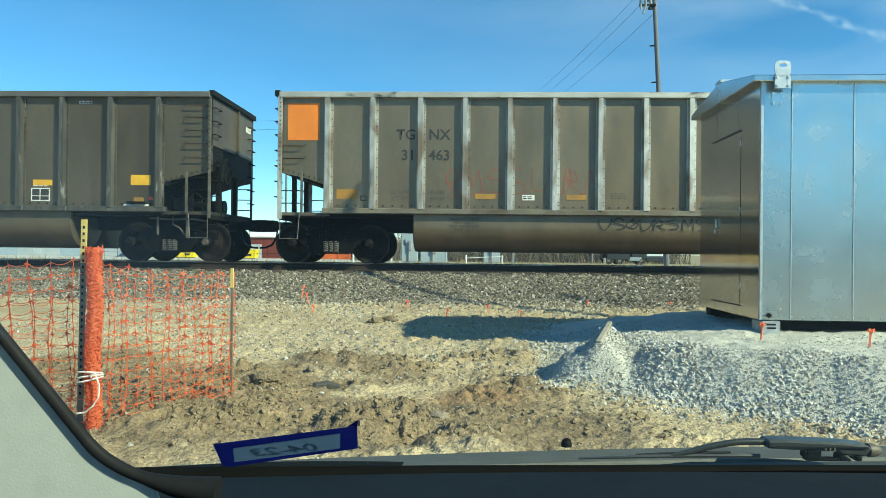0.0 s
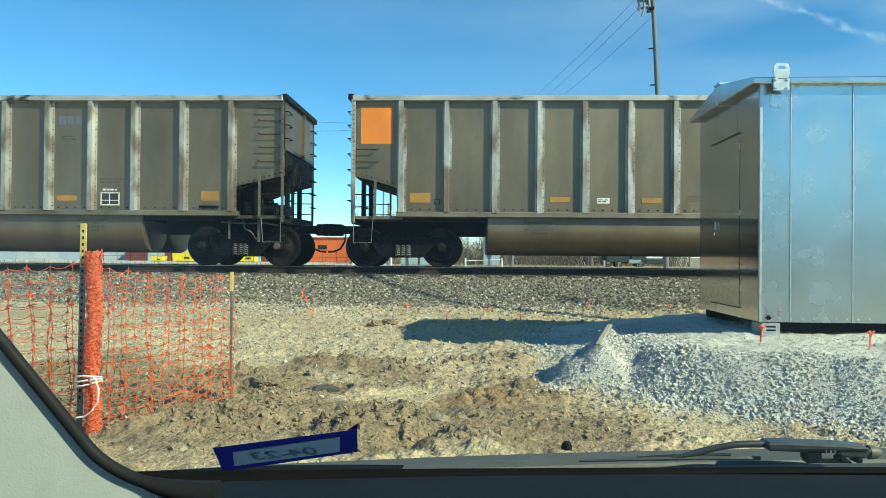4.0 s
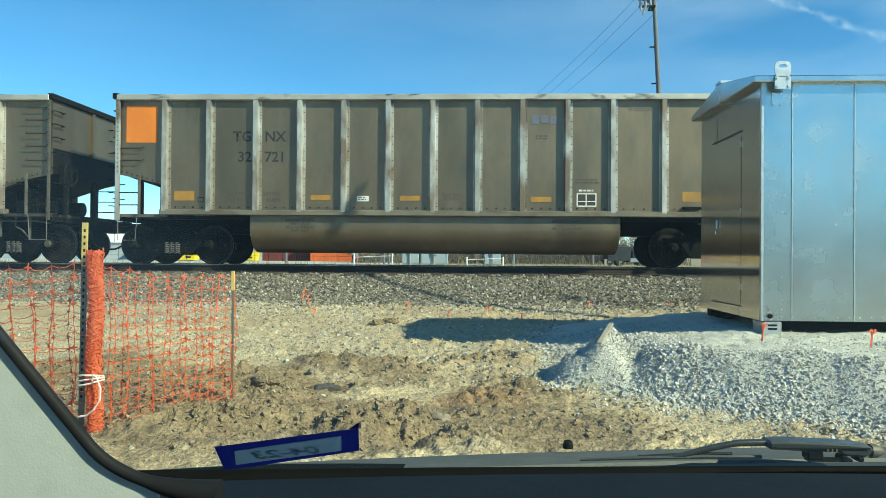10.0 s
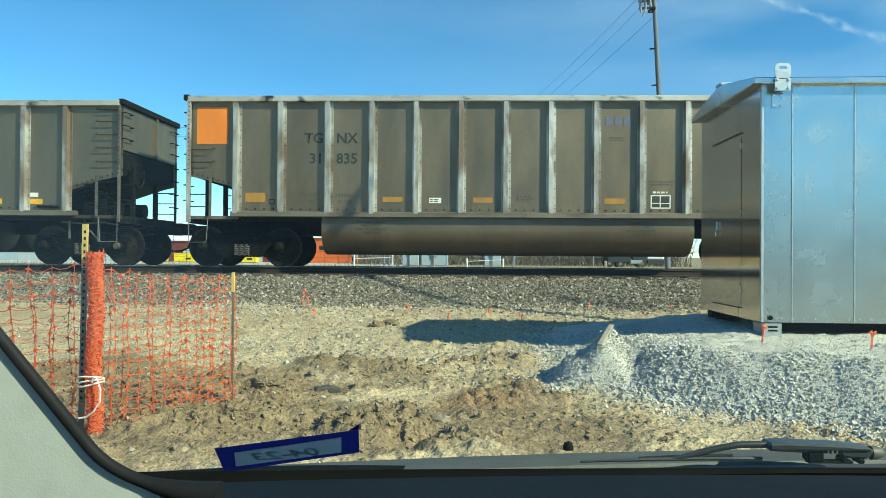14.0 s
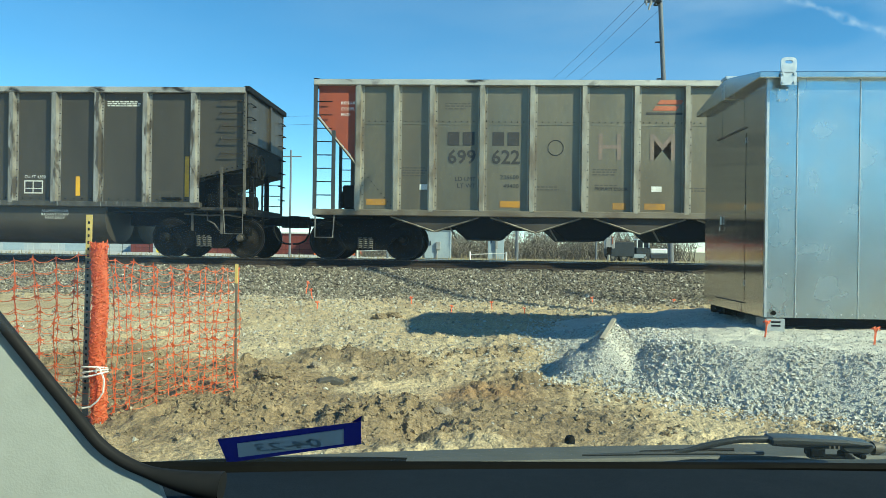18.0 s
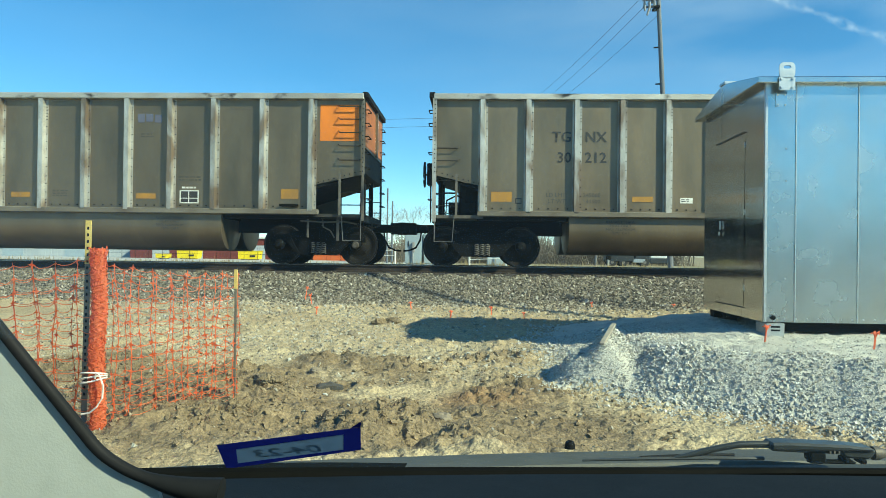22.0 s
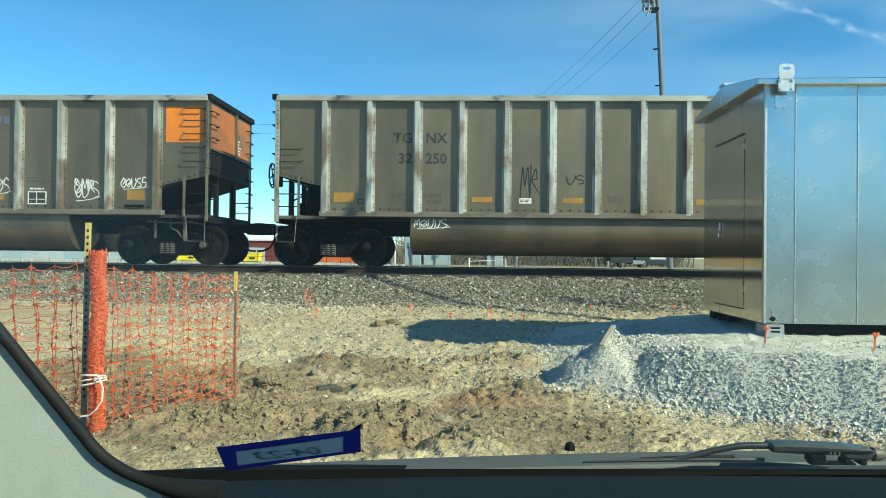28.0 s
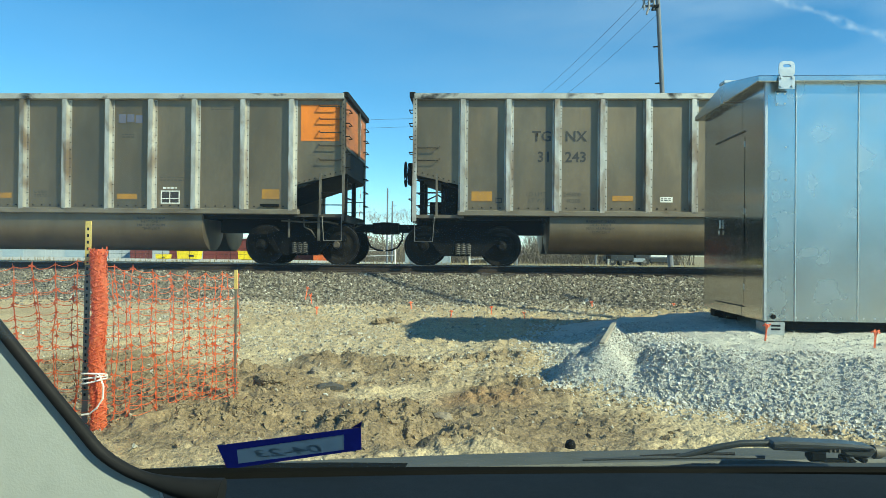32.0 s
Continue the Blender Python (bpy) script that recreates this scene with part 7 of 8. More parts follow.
def signal_box(x, y, w, h, label):
    z = float(height(np.array([x]), np.array([y]))[0])
    e = thing("signal_box", label, "electrical cabinet", pose(x, y, z), "grey signal boxes")
    part("body", bmb((0, w, 0, 1.4, 0.1, h)), GREYBOX, e, bevel=0.02)
    part("lid", bmb((-0.06, w + 0.06, -0.06, 1.46, h, h + 0.1)), GREYBOX, e, bevel=0.02)
    part("plinth", bmb((0.05, w - 0.05, 0.05, 1.35, -0.1, 0.1)), PALEWALL, e)
    part("meter", bmb((w * 0.45, w * 0.62, -0.15, 0, h * 0.35, h * 0.62)), PORCELAIN, e, bevel=0.02)
    part("conduit", bmt([(w * 0.5, -0.08, h * 0.35), (w * 0.5, -0.08, 0)], 0.04, 6), PORCELAIN, e)
    part("handle", bmb((w * 0.2, w * 0.24, -0.05, 0, h * 0.5, h * 0.65)), BRAKE, e)


def crossing_gate(x, y, z, lean):
    g = thing("crossing_gate", "raised red and white striped crossing gate arm on its mast", "crossing gate", pose(x, y, z, 0, lean, 0), "crossing gates")
    part("mast", bmt([(0, 0, 0), (0, 0, 2.6)], 0.08, 8), PORCELAIN, g)
    part("mechanism", bmb((-0.3, 0.3, -0.3, 0.3, 0.9, 1.6)), PORCELAIN, g, bevel=0.04)
    part("counterweight", bmb((-0.2, 0.1, -0.4, -0.3, 0.5, 1.0)), BRAKE, g)
    for k in range(14):
        part("arm_stripe", bmb((0.1, 0.17, -0.34, -0.3, 1.2 + k * 0.5, 1.69 + k * 0.5)), WHITEWALL if k % 2 else REDPAINT, g)


def yard():
    building("brown_shed", "low red-brown metal shed with white roof edge", -62, -29, 123, 14, 0, 3.6, BRICKRED, WHITEWALL, [(10, 13, 0, 2.2, PALEWALL), (21, 24, 0, 2.4, PALEWALL), (4, 7, 0, 2.3, PALEWALL)])
    building("orange_shed", "bright orange metal building", -28.9, -21, 120, 9, 0, 4.1, CRATE_OR, CRATE_OR, [(1.5, 3.0, 2.2, 2.9, DARKGLASS)], 0.15)
    building("pale_warehouse", "long pale grey warehouse at the far side of the yard", -110, -62.2, 130, 16, 0, 3.0, PALEWALL, WHITEWALL, [(20, 24, 0, 2.2, GREYBOX), (32, 36, 0, 2.4, GREYBOX)])
    signal_box(-4.7, 42, 0.95, 2.15, "tall grey signal cabinet beyond the track")
    signal_box(-3.6, 42.2, 1.5, 1.72, "wide grey signal cabinet with a meter beyond the track")
    signal_box(0.1, 43, 0.95, 2.1, "narrow grey signal cabinet beyond the track")
    # yellow skips
    for x, f in ((-50.6, 1.0), (-40.4, 1.0), (-54.2, 0.55)):
        e = thing("yellow_skip", "bright yellow steel skip in the yard", "skip", pose(x, 116, 0), "yellow skips")
        bm = bmesh.new()
        extrude(bm, [(0.06 * f, 0.1), (3.4 * f, 0.1), (3.6 * f, 1.4 * f), (0, 1.4 * f)], "y", 0, 1.8)
        part("bin", bm, YELPAINT, e)
        part("rim", bmb((-0.06, 3.6 * f + 0.06, -0.06, 1.86, 1.4 * f, 1.5 * f)), YELPAINT, e)
        part("foot", bmb((0.5 * f, 3.0 * f, 0.2, 1.6, -0.02, 0.1)), BRAKE, e)
        part("stencil", bmb((2.0 * f, 2.9 * f, -0.07, -0.06, 0.45 * f, 0.75 * f)), BLACKPAINT, e)
    # chain-link fence along the yard
    e = thing("yard_fence", "thin dark pipe fence along the far yard", "fence", pose(-60, 112, 0))
    for k in range(20):
        part("post", bmt([(k * 2.2, 0, -0.1), (k * 2.2, 0, 2.0)], 0.035, 6), BRAKE, e)
    for z in (0.9, 1.9):
        part("rail", bmt([(0, 0, z), (42, 0, z)], 0.02, 5), BRAKE, e)
    # a truck on the far road
    t = thing("box_truck", "white lorry with dark windows on the far road", "lorry", pose(14.5, 88, 0.1))
    part("cab", bmb((3.2, 4.9, -1.1, 1.1, 0.7, 1.75)), SLATE, t, bevel=0.08)
    part("cab_roof", bmb((3.3, 4.7, -1.05, 1.05, 2.6, 2.75)), TRUCKWHITE, t, bevel=0.05)
    for x in (3.35, 4.05, 4.72):
        part("cab_pillar", bmb((x - 0.06, x + 0.06, -1.08, -0.98, 1.7, 2.62)), TRUCKWHITE, t)
    part("cab_glass", bmb((3.4, 4.7, -1.03, 1.03, 1.72, 2.6)), DARKGLASS, t)
    part("bonnet", bmb((4.9, 6.9, -1.0, 1.0, 0.98, 1.6)), TRUCKWHITE, t, bevel=0.12)
    part("bumper", bmb((4.9, 7.0, -1.02, 1.02, 0.4, 0.97)), SLATE, t, bevel=0.08)
    part("chassis", bmb((-0.2, 6.6, -0.5, 0.5, 0.5, 0.8)), BLACK, t)
    part("cargo_box", bmb((-0.2, 3.0, -1.15, 1.15, 0.6, 2.3)), SLATE, t, "dark slate-grey cargo box", bevel=0.03)
    part("grille", bmb((6.88, 6.92, -0.7, 0.7, 0.95, 1.7)), PORCELAIN, t)
    part("fuel_tank", bmb((2.9, 4.4, -1.12, -0.7, 0.45, 0.95)), GALV, t, bevel=0.06)
    part("mirror", bmb((5.0, 5.15, -1.4, -1.3, 1.9, 2.4)), BLACKPAINT, t)
    for x in (0.5, 1.8, 4.3):
        for s in (-1, 1):
            bm = bmesh.new()
            lathe(bm, [(0.2, -0.16), (0.5, -0.16), (0.52, 0), (0.5, 0.16), (0.2, 0.16)], (x, s * 0.95, 0.52), "y", 18)
            w = part("wheel", bm, TYRE, t)
            part("hub", bmt([(x, s * 1.13, 0.52), (x, s * 1.0, 0.52)], 0.2, 10), SPRING, w)
    # low pipe barriers beyond the track
    for x0, x1, y, zs in ((-7.4, -5.1, 41, (0.5, 0.8)), (-0.9, 1.1, 38, (0.42,))):
        b = thing("pipe_barrier", "low white pipe barrier beyond the track", "barrier", pose(x0, y, 0.68), "pipe barriers")
        for z in zs:
            part("rail", bmt([(0, 0, z - 0.04), (x1 - x0, 0, z + 0.06)], 0.024, 6), WHITEWALL, b)
        for x in (0.05, x1 - x0 - 0.05):
            part("post", bmt([(x, 0, -0.1), (x, 0, zs[-1] + 0.12)], 0.05, 6), WHITEWALL, b)
    # crossing signal and raised gate arm
    for gx, gy, gz, lean in ((8.0, 48, 0.6, 2.5), (-14.3, 80, 0.2, 1.5)):
        crossing_gate(gx, gy, gz, lean)
    c = thing("crossing_signal", "crossing signal mast with crossed white boards", "crossing signal", pose(8.7, 52, 0.6))
    part("mast", bmt([(0, 0, 0), (0, 0, 4.2)], 0.07, 8), PORCELAIN, c)
    for a in (45, -45):
        b = part("crossbuck_board", bmb((-0.6, 0.6, -0.03, 0.0, -0.11, 0.11)), WHITEWALL, c)
        b.matrix_basis = pose(0, -0.08 - 0.03 * (a > 0), 3.7, 0, a, 0)
    for x in (-0.4, 0.4):
        bm = bmesh.new()
        lathe(bm, [(0.05, 0.1), (0.16, 0.0), (0.16, -0.1)], (x, -0.1, 2.8), "y", 14)
        part("lamp_housing", bm, BLACKPAINT, c)
    part("lamp_bar", bmt([(-0.4, 0, 2.8), (0.4, 0, 2.8)], 0.04, 6), PORCELAIN, c)
    # far poles
    for x, y, h in ((-22.0, 80, 12.0), (-12.6, 92, 9.6), (-11.7, 90, 7.8), (15, 100, 9)):
        z = float(height(np.array([x]), np.array([y]))[0])
        p = thing("distant_pole", "grey wooden line pole in the distance", "utility pole", pose(x, y, z), "distant poles")
        part("shaft", bmt([(0, 0, 0), (0, 0, h)], [0.14, 0.1], 8), POLEWOOD, p)
        if h > 10:
            part("crossarm", bmb((-1.2, 1.2, -0.06, 0.06, h - 0.8, h - 0.68)), POLEWOOD, p)
    for x, y, h, s in ((-7.5, 140, 15, 1), (-3.0, 150, 10, 2), (-15, 144, 13, 3), (8.0, 155, 8, 4), (-20.5, 142, 12.5, 5), (30, 170, 8, 6), (38, 165, 7, 7)):
        bare_tree(x, y, h, s)


def contrail():
    """A thin streak of cloud, far up."""
    m = bpy.data.materials.new("contrail_vapour")
    m.use_nodes = True
    N, L = m.node_tree.nodes, m.node_tree.links
    N.remove(N["Principled BSDF"])
    out = N["Material Output"]
    tc, no, cr = N.new("ShaderNodeTexCoord"), N.new("ShaderNodeTexNoise"), N.new("ShaderNodeMapRange")
    no.inputs["Scale"].default_value, no.inputs["Detail"].default_value = 0.03, 8
    L.new(tc.outputs["Object"], no.inputs["Vector"])
    cr.inputs[1].default_value, cr.inputs[2].default_value, cr.inputs[3].default_value, cr.inputs[4].default_value = 0.36, 0.7, 0.0, 0.5
    L.new(no.outputs[0], cr.inputs[0])
    em, tr, mx = N.new("ShaderNodeEmission"), N.new("ShaderNodeBsdfTransparent"), N.new("ShaderNodeMixShader")
    # Emission stands in for sunlight on the vapour.
    em.inputs[0].default_value, em.inputs[1].default_value = (0.8, 0.9, 1.0, 1), 0.8
    core, thin = N.new("ShaderNodeAttribute"), N.new("ShaderNodeMath")
    core.attribute_name, thin.operation = "core", "MULTIPLY"
    L.new(core.outputs["Fac"], thin.inputs[0])
    L.new(cr.outputs[0], thin.inputs[1])
    L.new(thin.outputs[0], mx.inputs[0])
    L.new(tr.outputs[0], mx.inputs[1])
    L.new(em.outputs[0], mx.inputs[2])
    L.new(mx.outputs[0], out.inputs[0])
    bm = bmesh.new()
    n = 40
    rows = []
    for k in range(n + 1):
        u = -0.3 + 1.3 * k / n
        c = Vector((790 + 620 * u, 2000, 692 - 221 * u + 3 * math.sin(u * 13)))
        w = 6 + 5 * u + 2.0 * math.sin(u * 31) + 1.5 * math.sin(u * 77)
        rows.append([bm.verts.new(c + Vector((0.3 * q * w * 1.9, 0, q * w * 1.9))) for q in (-1, 0, 1)])
    for a, b in zip(rows, rows[1:]):
        for i in (0, 1):
            bm.faces.new((a[i], b[i], b[i + 1], a[i + 1]))
    ob = part("contrail", bm, m)
    ob.data.attributes.new("core", "FLOAT", "POINT").data.foreach_set("value", [float(i % 3 == 1) for i in range(3 * n + 3)])
    ob.visible_shadow = False
    tagged(ob, "thin white contrail across the blue sky", "contrail", kind="structure")
    # faint high cirrus, one far sheet
    c = m.copy()
    c.name = "faint_cirrus_vapour"
    N, L = c.node_tree.nodes, c.node_tree.links
    mp = N.new("ShaderNodeMapping")
    mp.inputs["Rotation"].default_value, mp.inputs["Scale"].default_value = (0, radians(-32), 0), (0.35, 1, 1.6)
    no, cr, tc = N["Noise Texture"], N["Map Range"], N["Texture Coordinate"]
    L.new(tc.outputs["Object"], mp.inputs["Vector"])
    L.new(mp.outputs[0], no.inputs["Vector"])
    no.inputs["Scale"].default_value, no.inputs["Detail"].default_value = 0.0016, 7
    cr.inputs[1].default_value, cr.inputs[2].default_value, cr.inputs[4].default_value = 0.36, 0.8, 0.55
    sep, fade, mul = N.new("ShaderNodeSeparateXYZ"), N.new("ShaderNodeMapRange"), N.new("ShaderNodeMath")
    L.new(tc.outputs["Object"], sep.inputs[0])
    L.new(sep.outputs[2], fade.inputs[0])
    fade.inputs[1].default_value, fade.inputs[2].default_value = 350, 800
    # Denser to the right: cirrus there also paints the sky brighter sunwards.
    side, both = N.new("ShaderNodeMapRange"), N.new("ShaderNodeMath")
    L.new(sep.outputs[0], side.inputs[0])
    side.inputs[1].default_value, side.inputs[2].default_value, side.inputs[3].default_value = -700, 900, 0.15
    both.operation = mul.operation = "MULTIPLY"
    L.new(cr.outputs[0], both.inputs[0])
    L.new(side.outputs[0], both.inputs[1])
    L.new(both.outputs[0], mul.inputs[0])
    L.new(fade.outputs[0], mul.inputs[1])
    L.new(mul.outputs[0], N["Mix Shader"].inputs[0])
    bm = bmesh.new()
    for k in range(12):
        a, b = [math.radians(-75 + 150 * (k + j) / 12) for j in (0, 1)]
        bm.faces.new([bm.verts.new(p) for p in ((2600 * math.sin(a), 2600 * math.cos(a), 60), (2600 * math.sin(b), 2600 * math.cos(b), 60), (2600 * math.sin(b), 2600 * math.cos(b), 2200), (2600 * math.sin(a), 2600 * math.cos(a), 2200))])
    bmesh.ops.remove_doubles(bm, verts=bm.verts[:], dist=0.1)
    ob = part("backdrop", bm, c)
    ob.visible_shadow = False
    tagged(ob, "faint streaks of high cirrus in the sky", "sky", kind="structure")


def masts_out_of_view():
    """A mast with a long arm and a pole with a cable beyond the shelter; their shadows lie on the ballast."""
    e = thing("side_pole", "tall wooden floodlight mast standing beside the equipment shelter", "utility pole", pose(11.93, 7.4, 0))
    part("shaft", bmt([(0, 0, -0.2), (0, 0, 9.83)], [0.13, 0.09], 8), POLEWOOD, e)
    part("lamp_arm", bmt([(0, 0, 9.8), (-1.5, 1.05, 10.05), (-2.86, 2.04, 10.15)], [0.07, 0.06, 0.06], 8), GALV, e)
    part("lamp_head", bmt([(-2.6, 1.86, 10.12), (-3.1, 2.2, 10.12)], [0.1, 0.12], 8), GALV, e)
    part("floodlight", bmt([(-4.0, 2.06, 10.7), (-3.65, 2.06, 11.25), (-3.32, 2.06, 11.8)], [0.12, 0.11, 0.06], 8), GALV, e)
    part("floodlight_bracket", bmt([(-2.86, 2.04, 10.15), (-3.9, 2.05, 10.5), (-3.95, 2.05, 10.8)], 0.02, 6), GALV, e)
    e = thing("side_pole", "wooden pole with a cable beside the equipment shelter", "utility pole", pose(12.9, 8.5, 0))
    part("shaft", bmt([(0, 0, -0.2), (0, 0, 9.4)], [0.07, 0.05], 8), POLEWOOD, e)
    part("cable", bmt([(0, 0, 9.35), (4, -1.0, 9.1), (9, -2.2, 9.2)], 0.035, 6), CABLE, e)


# ---------------------------------------------------------------- the vehicle round the camera
VEH = pose(*EYE, 0, 0, 3.1)
SCREEN = bpy.data.materials.new("dusty_windscreen_glass")
SCREEN.use_nodes = True
nt = SCREEN.node_tree
nt.nodes.remove(nt.nodes["Principled BSDF"])
clear, dust, mixer = nt.nodes.new("ShaderNodeBsdfTransparent"), nt.nodes.new("ShaderNodeBsdfTranslucent"), nt.nodes.new("ShaderNodeMixShader")
clear.inputs[0].default_value, dust.inputs[0].default_value = (0.99, 1.0, 0.995, 1), (0.52, 0.68, 0.76, 1)
film_noise, film_range, film_pos = nt.nodes.new("ShaderNodeTexNoise"), nt.nodes.new("ShaderNodeMapRange"), nt.nodes.new("ShaderNodeTexCoord")
film_noise.inputs["Scale"].default_value, film_noise.inputs["Detail"].default_value = 3.0, 4
film_range.inputs[1].default_value, film_range.inputs[2].default_value, film_range.inputs[3].default_value, film_range.inputs[4].default_value = 0.3, 0.7, 0.018, 0.036
nt.links.new(film_pos.outputs["Object"], film_noise.inputs["Vector"])
nt.links.new(film_noise.outputs[0], film_range.inputs[0])
# a soft round patch of denser film on the driver's side
dense_patch, dense_range, film_sum = nt.nodes.new("ShaderNodeVectorMath"), nt.nodes.new("ShaderNodeMapRange"), nt.nodes.new("ShaderNodeMath")
dense_patch.operation = "DISTANCE"
dense_patch.inputs[1].default_value = (-0.31, 0.52, 0.0)
nt.links.new(film_pos.outputs["Object"], dense_patch.inputs[0])
dense_range.interpolation_type = "SMOOTHSTEP"
dense_range.inputs[1].default_value, dense_range.inputs[2].default_value, dense_range.inputs[3].default_value, dense_range.inputs[4].default_value = 0.05, 0.2, 0.05, 0.0
nt.links.new(dense_patch.outputs["Value"], dense_range.inputs[0])
nt.links.new(film_range.outputs[0], film_sum.inputs[0])
nt.links.new(dense_range.outputs[0], film_sum.inputs[1])
nt.links.new(film_sum.outputs[0], mixer.inputs[0])
nt.links.new(clear.outputs[0], mixer.inputs[1])
nt.links.new(dust.outputs[0], mixer.inputs[2])
nt.links.new(mixer.outputs[0], nt.nodes["Material Output"].inputs[0])
CARPAINT = surf("dark_grey_car_paint", (0.05, 0.055, 0.06), (0.055, 0.06, 0.065), 2, 0.3, 0.4)


def cabin():
    v = thing("parked_car", "parked car with grey pillar trim and dark dashboard", "car", VEH)

    def bez(p, q, r, n):
        return [tuple((1 - t) ** 2 * a + 2 * t * (1 - t) * b + t * t * c for a, b, c in zip(p, q, r)) for t in [k / n for k in range(n + 1)]]

    # windscreen pillar, in the plane of the glass: a straight run, then a bend into the cowl
    d = 0.62
    edge = [(-0.54, 0.121), (-0.46, 0.0253)] + bez((-0.3015, -0.1652), (-0.272, -0.2), (-0.19, -0.207), 16)
    bm = bmesh.new()
    extrude(bm, [(x - 0.003, z - 0.003) for x, z in edge if x < -0.24] + [(-0.236, -0.23), (-0.236, -0.4), (-0.75, -0.4), (-0.75, 0.118)], "y", d, d + 0.006)
    part("pillar_trim", bm, PILLAR, v, "pale grey moulded pillar trim")
    bm = bmesh.new()
    tube(bm, [(x, d - 0.001, z) for x, z in edge], [0.0052] * (len(edge) - 8) + [0.0055 + 0.0011 * k for k in range(8)], 10)
    part("pillar_seal", bm, RUBBER, v, "black rubber windscreen seal", smooth=True)
    # dashboard top, a shallow curved slab
    bm = bmesh.new()
    rows = []
    n = 24
    for k in range(n + 1):
        u = k / n
        x = -0.42 + 1.1 * u
        yf = 0.74 + 0.06 * u - 0.03 * (2 * u - 1) ** 2
        rows.append([bm.verts.new(p) for p in ((x, yf, -0.233), (x, yf - 0.02, -0.226), (x, 0.5, -0.225), (x, 0.42, -0.25), (x, 0.4, -0.5), (x, yf, -0.5))])
    for a, b in zip(rows, rows[1:]):
        for i in range(6):
            bm.faces.new((a[i], a[(i + 1) % 6], b[(i + 1) % 6], b[i]))
    bm.faces.new(rows[0])
    bm.faces.new(rows[-1][::-1])
    part("dashboard", bm, DASH, v, "dark blue-grey vinyl dashboard top", smooth=True)
    # cowl outside the glass
    bm = bmesh.new()
    rows = []
    for k in range(n + 1):
        u = k / n
        x = -0.5 + 1.5 * u
        y = 0.98 + 0.12 * u - 0.05 * (2 * u - 1) ** 2
        z = -0.292 + 0.016 * u
        rows.append([bm.verts.new(p) for p in ((x, y - 0.012, z - 0.016), (x, y - 0.008, z - 0.0105), (x, y + 0.03, z - 0.004), (x, y + 0.06, z - 0.012), (x, y + 0.07, z - 0.2), (x, y - 0.012, z - 0.2))])
    for a, b in zip(rows, rows[1:]):
        for i in range(6):
            bm.faces.new((a[i], a[(i + 1) % 6], b[(i + 1) % 6], b[i]))
    bm.faces.new(rows[0])
    bm.faces.new(rows[-1][::-1])
    part("cowl", bm, COWL, v, "dusty grey plastic cowl below the windscreen", smooth=True)
    bm = bmesh.new()
    rows = []
    for k in range(n + 1):
        u = k / n
        x = -0.5 + 1.5 * u
        y = 0.98 + 0.12 * u - 0.05 * (2 * u - 1) ** 2
        z = -0.292 + 0.016 * u
        rows.append([bm.verts.new(p) for p in ((x, y - 0.17, z - 0.05), (x, y - 0.05, z - 0.022), (x, y - 0.035, z - 0.0225), (x, y - 0.03, z - 0.018), (x, y - 0.013, z - 0.0145), (x, y - 0.013, z - 0.2), (x, y - 0.17, z - 0.2))])
    for a, b in zip(rows, rows[1:]):
        for i in range(7):
            bm.faces.new((a[i], a[(i + 1) % 7], b[(i + 1) % 7], b[i]))
    bm.faces.new(rows[0])
    bm.faces.new(rows[-1][::-1])
    part("cowl_panel", bm, DARKPLASTIC, v, "faded dark cowl panel with a shallow groove")
    bm = bmesh.new()
    rows = []
    for k in range(25):
        u = 0.46 * k / 24
        x = -0.5 + 1.5 * u
        y = 0.98 + 0.12 * u - 0.05 * (2 * u - 1) ** 2
        z = -0.292 + 0.016 * u - 0.026 * max(0.0, (k - 8) / 16) ** 1.5
        rows.append([bm.verts.new(p) for p in ((x, y - 0.15, z - 0.03), (x, y - 0.05, z - 0.01), (x, y + 0.012, z + 0.0015), (x, y + 0.018, z - 0.012), (x, y - 0.15, z - 0.06))])
    for a, b in zip(rows, rows[1:]):
        for i in range(5):
            bm.faces.new((a[i], a[(i + 1) % 5], b[(i + 1) % 5], b[i]))
    bm.faces.new(rows[0])
    bm.faces.new(rows[-1][::-1])
    part("cowl_end_cover", bm, COVERBLACK, v, "dull black cowl end cover", bevel=0.002)
    bm = bmesh.new()
    lathe(bm, [(0.008, 0), (0.008, 0.005), (0.006, 0.01), (0.002, 0.012)], (0.187, 1.08, -0.287), "z", 12)
    part("washer_nozzle", bm, BRAKE, v, smooth=True)
    # wiper: blade, arm, housing and pivot cap
    part("wiper_blade", bmt([(0.19, 1.0, -0.2822), (0.28, 1.0, -0.2785), (0.36, 1.0, -0.2765), (0.44, 1.0, -0.276)], [0.0016, 0.0028, 0.003, 0.003], 6), PLASTIC, v, smooth=True)
    part("blade_spine", bmt([(0.27, 1.002, -0.277), (0.335, 1.002, -0.2745), (0.4, 1.002, -0.272)], [0.0015, 0.003, 0.002], 6), RUBBER, v, smooth=True)
    bm = bmesh.new()
    tube(bm, [(0.318, 1.0, -0.2765), (0.335, 1.0, -0.2735), (0.355, 1.0, -0.268), (0.38, 1.0, -0.2622), (0.406, 1.0, -0.2575), (0.43, 1.0, -0.2566), (0.455, 1.0, -0.2568)], [0.0025, 0.0036, 0.0042, 0.0044, 0.0046, 0.0048, 0.005], 10)
    part("wiper_arm", bm, PLASTIC, v, smooth=True)
    bm = bmesh.new()
